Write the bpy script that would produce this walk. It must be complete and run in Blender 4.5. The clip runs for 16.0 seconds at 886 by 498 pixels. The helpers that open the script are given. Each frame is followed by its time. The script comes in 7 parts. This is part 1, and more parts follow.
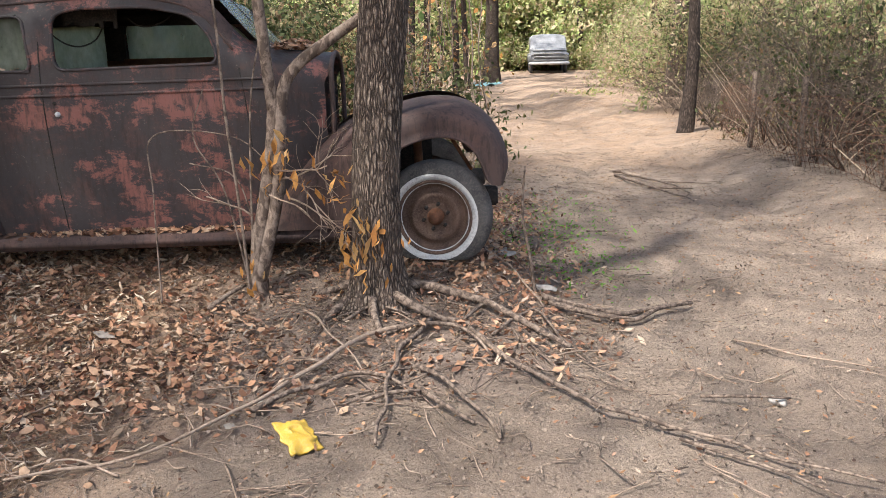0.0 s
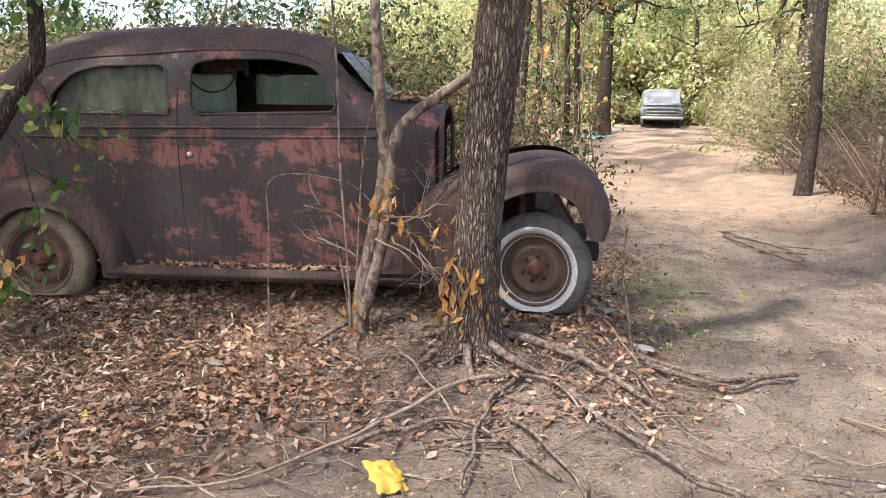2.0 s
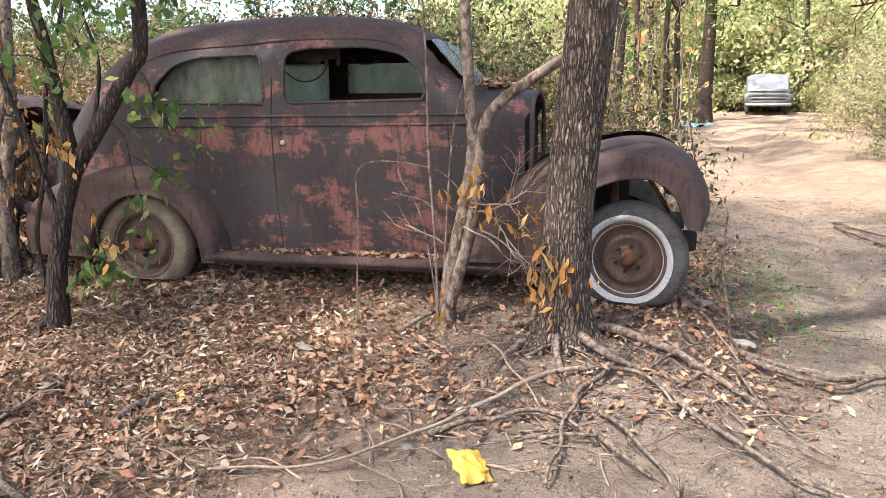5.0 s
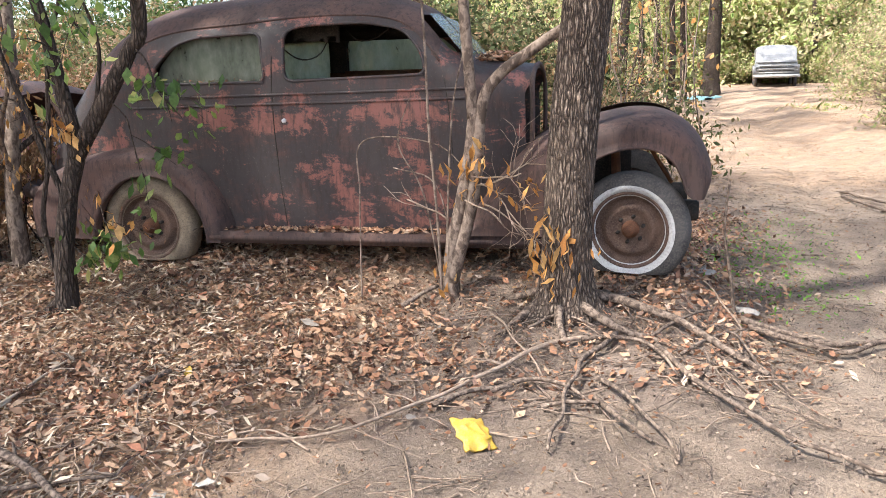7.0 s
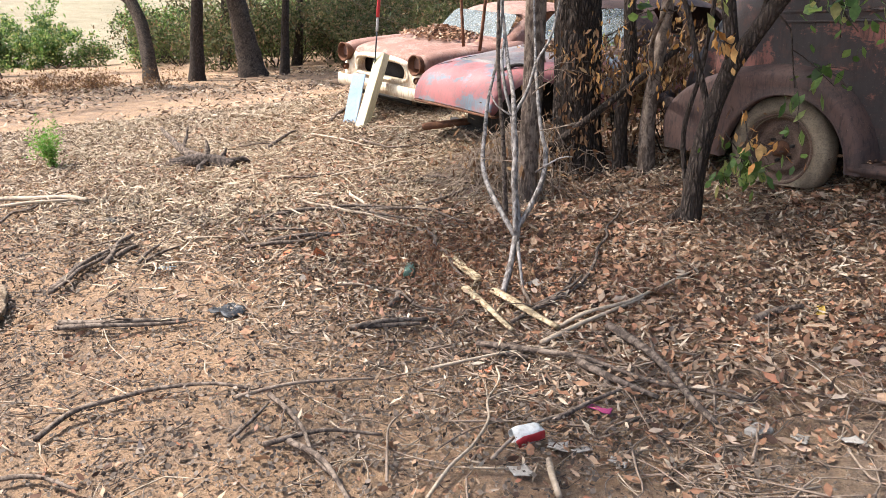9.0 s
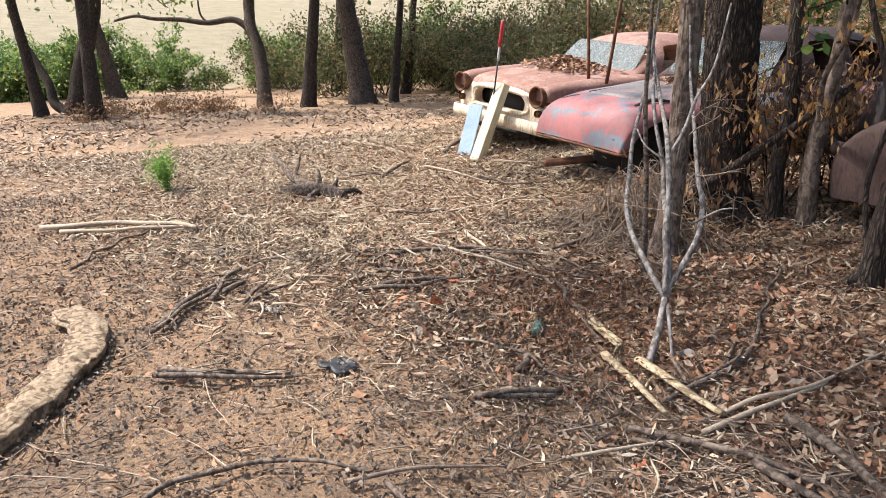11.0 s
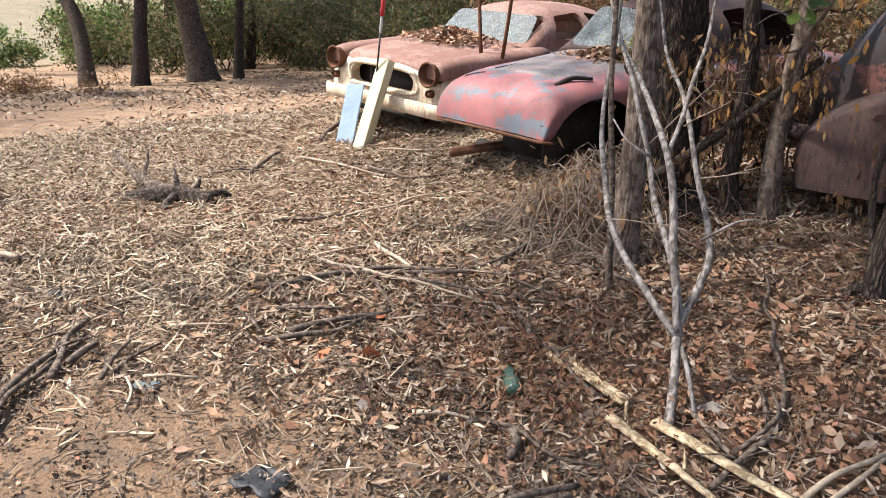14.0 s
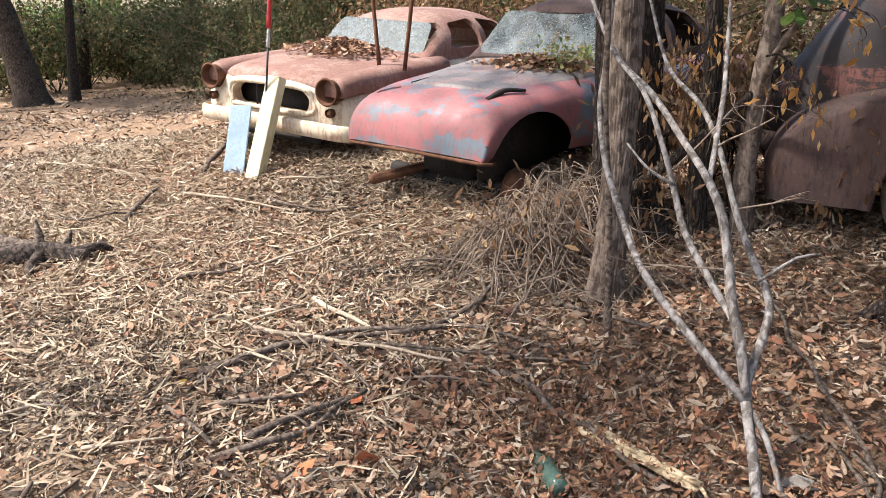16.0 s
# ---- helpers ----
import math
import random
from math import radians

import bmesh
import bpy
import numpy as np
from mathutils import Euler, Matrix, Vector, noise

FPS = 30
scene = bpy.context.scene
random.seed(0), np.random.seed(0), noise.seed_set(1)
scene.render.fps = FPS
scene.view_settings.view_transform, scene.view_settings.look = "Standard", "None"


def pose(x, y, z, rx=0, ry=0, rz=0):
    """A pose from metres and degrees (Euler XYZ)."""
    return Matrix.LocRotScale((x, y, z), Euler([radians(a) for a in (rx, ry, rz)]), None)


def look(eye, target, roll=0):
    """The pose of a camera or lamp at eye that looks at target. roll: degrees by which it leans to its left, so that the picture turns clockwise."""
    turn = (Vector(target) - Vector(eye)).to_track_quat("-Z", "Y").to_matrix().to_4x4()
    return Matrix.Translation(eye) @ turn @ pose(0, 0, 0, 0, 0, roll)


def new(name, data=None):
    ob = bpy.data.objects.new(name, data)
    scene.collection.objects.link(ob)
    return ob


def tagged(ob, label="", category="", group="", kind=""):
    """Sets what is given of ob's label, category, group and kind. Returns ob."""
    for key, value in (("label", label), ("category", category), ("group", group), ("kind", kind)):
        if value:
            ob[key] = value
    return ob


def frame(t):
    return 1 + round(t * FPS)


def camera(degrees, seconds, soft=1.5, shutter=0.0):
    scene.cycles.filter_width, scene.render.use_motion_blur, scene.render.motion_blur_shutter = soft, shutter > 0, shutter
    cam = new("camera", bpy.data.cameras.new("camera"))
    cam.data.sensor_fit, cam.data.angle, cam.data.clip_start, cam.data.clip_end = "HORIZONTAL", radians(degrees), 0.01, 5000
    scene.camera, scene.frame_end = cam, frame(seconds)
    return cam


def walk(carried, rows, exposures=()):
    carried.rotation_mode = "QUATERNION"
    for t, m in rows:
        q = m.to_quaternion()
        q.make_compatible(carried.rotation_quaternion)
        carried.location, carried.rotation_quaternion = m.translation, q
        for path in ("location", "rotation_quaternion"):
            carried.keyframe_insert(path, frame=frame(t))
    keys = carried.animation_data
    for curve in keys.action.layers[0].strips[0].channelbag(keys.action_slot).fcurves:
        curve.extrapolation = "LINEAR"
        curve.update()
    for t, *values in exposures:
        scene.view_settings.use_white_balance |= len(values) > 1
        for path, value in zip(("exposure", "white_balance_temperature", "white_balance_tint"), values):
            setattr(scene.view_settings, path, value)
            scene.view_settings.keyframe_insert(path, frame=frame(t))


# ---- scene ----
cam = camera(59.9, 16.0, soft=0.75)
PATH = [
    (0, (2.902, -4.464, 1.3), (3.002, -2.527, 0.813), -1.2),
    (0.5, (2.857, -4.477, 1.311), (2.971, -2.531, 0.863), -0.3),
    (1, (2.882, -4.496, 1.325), (2.935, -2.538, 0.922), 0.5),
    (1.5, (2.901, -4.516, 1.33), (2.855, -2.554, 0.945), 0.8),
    (2, (2.914, -4.533, 1.335), (2.752, -2.573, 0.967), 0.7),
    (2.5, (2.917, -4.523, 1.328), (2.662, -2.57, 0.975), 0.6),
    (3, (2.916, -4.51, 1.324), (2.595, -2.567, 0.975), 0.4),
    (3.5, (2.91, -4.491, 1.313), (2.526, -2.559, 0.966), 0.2),
    (4, (2.912, -4.475, 1.31), (2.508, -2.55, 0.948), 0.2),
    (6.5, (2.972, -4.48, 1.288), (2.565, -2.567, 0.872), -1.2),
    (7, (2.976, -4.497, 1.277), (2.554, -2.593, 0.836), -1.5),
    (7.5, (2.908, -4.485, 1.265), (2.438, -2.616, 0.729), -1.8),
    (8, (2.802, -4.48, 1.244), (2.003, -2.757, 0.618), -2.0),
    (8.5, (2.665, -4.53, 1.252), (1.376, -3.133, 0.628), -2.5),
    (9, (2.51, -4.619, 1.249), (0.994, -3.46, 0.651), -1.5),
    (9.5, (2.426, -4.651, 1.245), (0.857, -3.563, 0.652), 0.3),
    (10, (2.326, -4.579, 1.23), (0.673, -3.599, 0.675), 0.0),
    (10.2, (2.264, -4.529, 1.231), (0.586, -3.587, 0.687), -0.2),
    (12.3, (1.651, -4.466, 1.219), (0.012, -3.431, 0.728), -1.7),
    (12.5, (1.595, -4.441, 1.211), (-0.031, -3.406, 0.678), -1.6),
    (13, (1.386, -4.328, 1.2), (-0.236, -3.289, 0.66), -1.7),
    (13.5, (1.224, -4.26, 1.214), (-0.356, -3.172, 0.648), -1.3),
    (14, (0.948, -4.264, 1.214), (-0.472, -2.986, 0.622), -0.5),
    (14.5, (0.721, -4.292, 1.205), (-0.553, -2.892, 0.561), 0.9),
    (15, (0.498, -4.229, 1.189), (-0.758, -2.817, 0.532), 0.8),
    (15.5, (0.318, -4.145, 1.212), (-0.934, -2.735, 0.546), -0.1),
    (16, (0.124, -4.135, 1.235), (-1.021, -2.603, 0.65), -2.0),
]
walk(cam, [(t, look(eye, target, roll)) for t, eye, target, roll in PATH], [(0.0, 1.48, 6250, 10), (4.0, 1.90, 6250, 10), (7.0, 1.97, 6250, 10), (8.0, 1.88, 6250, 10), (9.0, 1.52, 6250, 10), (10.0, 1.36, 6250, 10), (12.5, 1.15, 6250, 10), (14.5, 1.25, 6250, 10), (16.0, 1.28, 6250, 10)])

# ---- world, sun, exposure ----
SUN_EL, SUN_ROT = radians(52), radians(215)
world = bpy.data.worlds.new("world")
scene.world = world
world.use_nodes = True
wn = world.node_tree.nodes
sky = wn.new("ShaderNodeTexSky")
sky.sky_type, sky.sun_disc, sky.sun_elevation, sky.sun_rotation = "NISHITA", False, SUN_EL, SUN_ROT
sky.dust_density = 3.0
world.node_tree.links.new(sky.outputs[0], wn["Background"].inputs[0])
wn["Background"].inputs[1].default_value = 0.14
sun = new("sun", bpy.data.lights.new("sun", "SUN"))
sun.data.energy, sun.data.angle, sun.data.color = 4.0, radians(2.0), (1.0, 0.955, 0.89)
sun_from = Vector((-0.45, -0.42, 1.0))
sun.matrix_world = look(sun_from * 30, (0, 0, 0))


# ---- materials ----
def mat(name, rough=0.8, metal=0.0):
    m = bpy.data.materials.new(name)
    m.use_nodes = True
    n, l = m.node_tree.nodes, m.node_tree.links
    b = n["Principled BSDF"]
    b.inputs["Roughness"].default_value, b.inputs["Metallic"].default_value = rough, metal
    b.inputs["Specular IOR Level"].default_value = 0.2 if rough > 0.68 else 0.35
    return m, n, l, b


def coords(n, l, scale=(1, 1, 1), kind="Object"):
    c, p = n.new("ShaderNodeTexCoord"), n.new("ShaderNodeMapping")
    l.new(c.outputs[kind], p.inputs[0])
    p.inputs["Scale"].default_value = scale
    return p.outputs[0]


def noise_node(n, l, vec, scale, detail=5.0, rough=0.6, distort=0.0):
    t = n.new("ShaderNodeTexNoise")
    l.new(vec, t.inputs["Vector"])
    for k, v in (("Scale", scale), ("Detail", detail), ("Roughness", rough), ("Distortion", distort)):
        t.inputs[k].default_value = v
    return t.outputs[0]


def ramp(n, l, fac, stops):
    r = n.new("ShaderNodeValToRGB")
    l.new(fac, r.inputs[0])
    e = r.color_ramp.elements
    while len(e) < len(stops):
        e.new(0.5)
    for k, (pos, col) in zip(e, stops):
        k.position, k.color = pos, (*col, 1) if len(col) == 3 else col
    return r.outputs[0]


def mix(n, l, fac, a, b, kind="MIX"):
    m = n.new("ShaderNodeMix")
    m.data_type, m.blend_type = "RGBA", kind
    for sock, v in ((m.inputs[0], fac), (m.inputs[6], a), (m.inputs[7], b)):
        if isinstance(v, (int, float)):
            sock.default_value = v
        elif isinstance(v, tuple):
            sock.default_value = (*v, 1)
        else:
            l.new(v, sock)
    return m.outputs[2]


def bump(n, l, b, height, strength=0.5, dist=0.01):
    k = n.new("ShaderNodeBump")
    l.new(height, k.inputs["Height"])
    k.inputs["Strength"].default_value, k.inputs["Distance"].default_value = strength, dist
    l.new(k.outputs[0], b.inputs["Normal"])


def mottled(name, c1, c2, c3, scale=6.0, rough=0.85, metal=0.0, bumpy=0.4, dist=0.008, stretch=(1, 1, 1)):
    """A surface with coarse and fine mottling and fine relief."""
    m, n, l, b = mat(name, rough, metal)
    v = coords(n, l, stretch)
    big, fine = noise_node(n, l, v, scale, 4), noise_node(n, l, v, scale * 11, 6, 0.7)
    base = ramp(n, l, big, [(0.35, c1), (0.65, c2)])
    l.new(mix(n, l, ramp(n, l, fine, [(0.45, (0, 0, 0)), (0.75, (1, 1, 1))]), base, c3), b.inputs["Base Color"])
    bump(n, l, b, fine, bumpy, dist)
    return m


def leafy(name, stops, through_light=0.35, rough=0.7):
    """Leaves whose colour varies from leaf to leaf, with light coming through."""
    m, n, l, b = mat(name, rough)
    g = n.new("ShaderNodeNewGeometry")
    col = ramp(n, l, g.outputs["Random Per Island"], stops)
    v = coords(n, l)
    col = mix(n, l, ramp(n, l, noise_node(n, l, v, 40.0, 3), [(0.3, (0.6, 0.6, 0.6)), (0.7, (1, 1, 1))]), (0, 0, 0), col, "MIX")
    l.new(col, b.inputs["Base Color"])
    if through_light:
        t, a = n.new("ShaderNodeBsdfTranslucent"), n.new("ShaderNodeMixShader")
        l.new(col, t.inputs[0])
        a.inputs[0].default_value = through_light
        l.new(b.outputs[0], a.inputs[1])
        l.new(t.outputs[0], a.inputs[2])
        l.new(a.outputs[0], n["Material Output"].inputs[0])
    return m


def soil():
    m, n, l, b = mat("soil_with_humus", 0.95)
    v = coords(n, l)
    sand = ramp(n, l, noise_node(n, l, v, 1.3, 6, 0.65), [(0.3, (0.185, 0.137, 0.100)), (0.5, (0.265, 0.20, 0.148)), (0.72, (0.355, 0.275, 0.205))])
    dark = ramp(n, l, noise_node(n, l, v, 9.0, 6, 0.7), [(0.3, (0.135, 0.099, 0.077)), (0.7, (0.30, 0.224, 0.172))])
    a = n.new("ShaderNodeAttribute")
    a.attribute_name = "humus"
    w = mix(n, l, 0.35, a.outputs["Color"], noise_node(n, l, v, 3.0, 6, 0.7))
    col = mix(n, l, ramp(n, l, w, [(0.38, (0, 0, 0)), (0.62, (1, 1, 1))]), sand, dark)
    a3 = n.new("ShaderNodeAttribute")
    a3.attribute_name = "ochre"
    red = mix(n, l, 0.45, a3.outputs["Color"], noise_node(n, l, v, 0.9, 6, 0.65))
    col = mix(n, l, ramp(n, l, red, [(0.33, (0, 0, 0)), (0.7, (0.85, 0.85, 0.85))]), col, (0.41, 0.25, 0.14))
    blotch = noise_node(n, l, v, 3.4, 7, 0.72, 0.5)
    col = mix(n, l, ramp(n, l, blotch, [(0.46, (0, 0, 0)), (0.66, (0.7, 0.7, 0.7))]), col, (0.15, 0.112, 0.087))
    fine = noise_node(n, l, v, 70.0, 8, 0.8)
    col = mix(n, l, ramp(n, l, fine, [(0.5, (0, 0, 0)), (0.64, (0.85, 0.85, 0.85))]), col, (0.075, 0.054, 0.042))
    grit = noise_node(n, l, v, 160.0, 5, 0.8)
    col = mix(n, l, ramp(n, l, grit, [(0.54, (0, 0, 0)), (0.68, (0.75, 0.75, 0.75))]), col, (0.46, 0.38, 0.30))
    a2 = n.new("ShaderNodeAttribute")
    a2.attribute_name = "field"
    dry = ramp(n, l, noise_node(n, l, v, 0.8, 6, 0.7), [(0.3, (0.19, 0.155, 0.095)), (0.7, (0.27, 0.225, 0.145))])
    col = mix(n, l, a2.outputs["Fac"], col, dry)
    l.new(col, b.inputs["Base Color"])
    bump(n, l, b, mix(n, l, 0.5, noise_node(n, l, v, 22.0, 6, 0.7), fine), 1.0, 0.05)
    return m


def bark(name, c1, c2, c3, scale=22.0, stretch=(1, 1, 0.14), depth=0.02, wander=0.6, cut=0.42):
    m, n, l, b = mat(name, 0.92)
    v = coords(n, l, stretch)
    ridge = noise_node(n, l, v, scale, 5, 0.6, wander)
    fine = noise_node(n, l, coords(n, l), 55.0, 5, 0.7)
    col = ramp(n, l, ridge, [(cut, c1), (cut + 0.07, c2), (cut + 0.18, c3)])
    col = mix(n, l, ramp(n, l, fine, [(0.4, (0.45, 0.45, 0.45)), (0.7, (0, 0, 0))]), col, c1)
    l.new(col, b.inputs["Base Color"])
    bump(n, l, b, mix(n, l, 0.35, ridge, fine), 0.9, depth)
    return m


def ridged_bark(name, c1, c2, c3, scale=30.0, tall=0.2, depth=0.012):
    """Bark of long interlaced ridges parted by narrow dark furrows."""
    m, n, l, b = mat(name, 0.95)
    v = coords(n, l, (1, 1, tall))
    w = n.new("ShaderNodeTexNoise")
    l.new(coords(n, l, (1, 1, 0.5)), w.inputs["Vector"])
    w.inputs["Scale"].default_value, w.inputs["Detail"].default_value = 14.0, 4.0
    bent = n.new("ShaderNodeVectorMath")
    bent.operation = "MULTIPLY_ADD"
    l.new(w.outputs["Color"], bent.inputs[0])
    bent.inputs[1].default_value = (0.05, 0.05, 0.02)
    l.new(v, bent.inputs[2])
    cells = n.new("ShaderNodeTexVoronoi")
    cells.feature = "DISTANCE_TO_EDGE"
    cells.inputs["Scale"].default_value = scale
    l.new(bent.outputs[0], cells.inputs["Vector"])
    fine = noise_node(n, l, coords(n, l, (1, 1, 0.4)), 90.0, 6, 0.75)
    col = ramp(n, l, cells.outputs["Distance"], [(0.04, c1), (0.16, c2), (0.36, c3)])
    col = mix(n, l, ramp(n, l, fine, [(0.42, (0.75, 0.75, 0.75)), (0.62, (0, 0, 0))]), col, c1)
    col = mix(n, l, ramp(n, l, noise_node(n, l, coords(n, l), 7.0, 5, 0.6), [(0.4, (0, 0, 0)), (0.7, (0.5, 0.5, 0.5))]), col, c2)
    l.new(col, b.inputs["Base Color"])
    bump(n, l, b, mix(n, l, 0.25, ramp(n, l, cells.outputs["Distance"], [(0.0, (0, 0, 0)), (0.3, (1, 1, 1))]), fine), 1.0, depth)
    return m


def rusty_paint(name, paint, primer, rust, flake=0.5, scale=2.2, rough=0.6, spots=(0.1, 0.07, 0.05)):
    """Old body paint worn through to primer and rust, streaked downwards, under a film of dust."""
    m, n, l, b = mat(name, rough)
    v, tall, flat = coords(n, l), coords(n, l, (1.6, 1.6, 0.35)), coords(n, l, (0.9, 0.9, 1.9))
    patch = mix(n, l, 0.5, noise_node(n, l, flat, scale * 1.2, 12, 0.78, 0.4), noise_node(n, l, v, scale * 1.1, 10, 0.7))
    col = mix(n, l, ramp(n, l, patch, [(flake - 0.012, (0, 0, 0)), (flake + 0.016, (1, 1, 1))]), paint, primer)
    r = noise_node(n, l, v, scale * 2.6, 9, 0.75, 0.3)
    col = mix(n, l, ramp(n, l, r, [(0.5, (0, 0, 0)), (0.66, (0.8, 0.8, 0.8))]), col, rust)
    streak = noise_node(n, l, tall, 26.0, 6, 0.7)
    col = mix(n, l, ramp(n, l, streak, [(0.49, (0, 0, 0)), (0.64, (0.8, 0.8, 0.8))]), col, spots)
    pale = noise_node(n, l, v, 60.0, 6, 0.8)
    col = mix(n, l, ramp(n, l, pale, [(0.60, (0, 0, 0)), (0.72, (0.45, 0.45, 0.45))]), col, (0.27, 0.205, 0.165))
    l.new(col, b.inputs["Base Color"])
    l.new(ramp(n, l, r, [(0.4, (rough, rough, rough)), (0.7, (0.92, 0.92, 0.92))]), b.inputs["Roughness"])
    bump(n, l, b, mix(n, l, 0.5, r, pale), 0.35, 0.006)
    return m


def dirty_glass(name, tint, dirt, cover=0.75, glow=0.7):
    """Old window glass, clouded by dust and algae."""
    m, n, l, b = mat(name, 0.12)
    v = coords(n, l, (1, 1, 0.5))
    col = ramp(n, l, noise_node(n, l, v, 5.0, 7, 0.7), [(0.35, dirt), (0.65, tint)])
    l.new(col, b.inputs["Base Color"])
    b.inputs["Roughness"].default_value = 0.25
    tr, tl = n.new("ShaderNodeBsdfTransparent"), n.new("ShaderNodeBsdfTranslucent")
    l.new(col, tl.inputs[0])
    tr.inputs[0].default_value = (0.85, 0.88, 0.80, 1)
    a, c = n.new("ShaderNodeMixShader"), n.new("ShaderNodeMixShader")
    a.inputs[0].default_value = glow
    l.new(b.outputs[0], a.inputs[1])
    l.new(tl.outputs[0], a.inputs[2])
    k = ramp(n, l, noise_node(n, l, v, 14.0, 6, 0.7), [(0.3, (cover - 0.25,) * 3), (0.7, (min(1, cover + 0.2),) * 3)])
    l.new(k, c.inputs[0])
    l.new(tr.outputs[0], c.inputs[1])
    l.new(a.outputs[0], c.inputs[2])
    l.new(c.outputs[0], n["Material Output"].inputs[0])
    return m


SOIL = soil()
BARK = ridged_bark("furrowed_grey_brown_bark", (0.026, 0.019, 0.015), (0.16, 0.118, 0.09), (0.32, 0.25, 0.192), 62.0, 0.17, 0.016)
BARK_SMOOTH = bark("smooth_brown_bark", (0.07, 0.05, 0.038), (0.17, 0.125, 0.095), (0.26, 0.2, 0.155), 30.0, (1, 1, 0.5), 0.006)
BARK_DARK = ridged_bark("dark_bark", (0.02, 0.015, 0.012), (0.07, 0.05, 0.038), (0.14, 0.105, 0.082), 50.0, 0.19, 0.012)
BARK_PALE = bark("pale_grey_bark", (0.10, 0.083, 0.07), (0.24, 0.208, 0.185), (0.38, 0.34, 0.31), 40.0, (1, 1, 0.4), 0.005)
STICK = bark("weathered_stick", (0.055, 0.04, 0.031), (0.14, 0.102, 0.077), (0.235, 0.18, 0.138), 40.0, (1, 1, 1), 0.004)
SPLIT = bark("split_bare_wood", (0.22, 0.155, 0.09), (0.47, 0.36, 0.215), (0.62, 0.50, 0.33), 30.0, (1, 1, 1), 0.008)
TWIG = mottled("dry_twig", (0.13, 0.09, 0.065), (0.26, 0.19, 0.14), (0.36, 0.28, 0.21), 5.0, 0.9)
TWIG_TAN = mottled("bleached_twig", (0.22, 0.165, 0.115), (0.4, 0.31, 0.22), (0.5, 0.4, 0.3), 5.0, 0.9)
LITTER = leafy("fallen_leaves", [(0.0, (0.06, 0.035, 0.025)), (0.2, (0.18, 0.09, 0.055)), (0.42, (0.33, 0.165, 0.093)), (0.62, (0.40, 0.23, 0.135)), (0.87, (0.46, 0.315, 0.205)), (0.94, (0.46, 0.36, 0.275)), (1.0, (0.40, 0.145, 0.072))], 0.12)
CHIPS = leafy("wood_chips_and_straw", [(0.0, (0.06, 0.04, 0.028)), (0.3, (0.17, 0.108, 0.07)), (0.65, (0.40, 0.285, 0.19)), (1.0, (0.64, 0.52, 0.38))], 0.0)
CLOD = leafy("crumbs_of_earth", [(0.0, (0.08, 0.06, 0.046)), (0.5, (0.14, 0.107, 0.083)), (1.0, (0.21, 0.163, 0.127))], 0.0, 0.95)
GREEN = leafy("green_leaves", [(0.0, (0.06, 0.11, 0.025)), (0.45, (0.13, 0.22, 0.05)), (0.8, (0.27, 0.34, 0.09)), (1.0, (0.42, 0.38, 0.14))], 0.55, 0.4)
GREEN_DEEP = leafy("deep_green_leaves", [(0.0, (0.04, 0.08, 0.02)), (0.6, (0.08, 0.13, 0.035)), (1.0, (0.17, 0.19, 0.06))], 0.45, 0.45)
# Leaf colours raised to stand in for strong sun and haze at the track's end.
SUN_PAINTED_LEAF = leafy("yellow_green_leaves_sun_in_colour", [(0.0, (0.32, 0.42, 0.13)), (0.4, (0.54, 0.58, 0.25)), (0.75, (0.70, 0.62, 0.38)), (1.0, (0.70, 0.50, 0.34))], 0.5)
# Lighter copy of the yellowing leaves; far-track brightness is put into its colour.
LIT_DRY = leafy("drying_leaves_sun_in_colour", [(0.0, (0.20, 0.27, 0.09)), (0.3, (0.42, 0.46, 0.18)), (0.6, (0.60, 0.53, 0.30)), (0.8, (0.66, 0.50, 0.33)), (1.0, (0.50, 0.33, 0.21))], 0.55)
DRY_MIX = leafy("mostly_dead_leaves", [(0.0, (0.08, 0.10, 0.035)), (0.25, (0.20, 0.20, 0.085)), (0.5, (0.30, 0.215, 0.13)), (0.8, (0.42, 0.32, 0.21)), (1.0, (0.30, 0.17, 0.095))], 0.4)
OLIVE = leafy("olive_and_brown_leaves", [(0.0, (0.05, 0.065, 0.025)), (0.5, (0.12, 0.135, 0.05)), (0.8, (0.21, 0.17, 0.085)), (1.0, (0.28, 0.17, 0.09))], 0.4)
GREEN_DRY = leafy("yellowing_leaves", [(0.0, (0.12, 0.17, 0.05)), (0.3, (0.30, 0.35, 0.11)), (0.6, (0.48, 0.44, 0.2)), (0.8, (0.55, 0.42, 0.23)), (1.0, (0.40, 0.24, 0.14))], 0.55)
OCHRE = leafy("hanging_dead_leaves", [(0.0, (0.34, 0.15, 0.045)), (0.5, (0.60, 0.30, 0.085)), (1.0, (0.68, 0.44, 0.19))], 0.35)
BROWN_LEAF = leafy("withered_brown_leaves", [(0.0, (0.12, 0.06, 0.03)), (0.5, (0.26, 0.14, 0.07)), (1.0, (0.38, 0.24, 0.12))], 0.25)
BODY = rusty_paint("faded_black_and_red_paint", (0.034, 0.027, 0.026), (0.175, 0.070, 0.054), (0.085, 0.045, 0.036), 0.53, 2.3, 0.58, (0.028, 0.021, 0.018))
ROOFPAINT = rusty_paint("rust_brown_sheet", (0.060, 0.040, 0.035), (0.080, 0.048, 0.040), (0.095, 0.056, 0.044), 0.5, 2.0, 0.72, (0.03, 0.023, 0.02))
PINK = rusty_paint("faded_pink_paint_over_blue", (0.29, 0.10, 0.095), (0.12, 0.155, 0.18), (0.22, 0.12, 0.11), 0.508, 2.2, 0.45, (0.18, 0.10, 0.095))
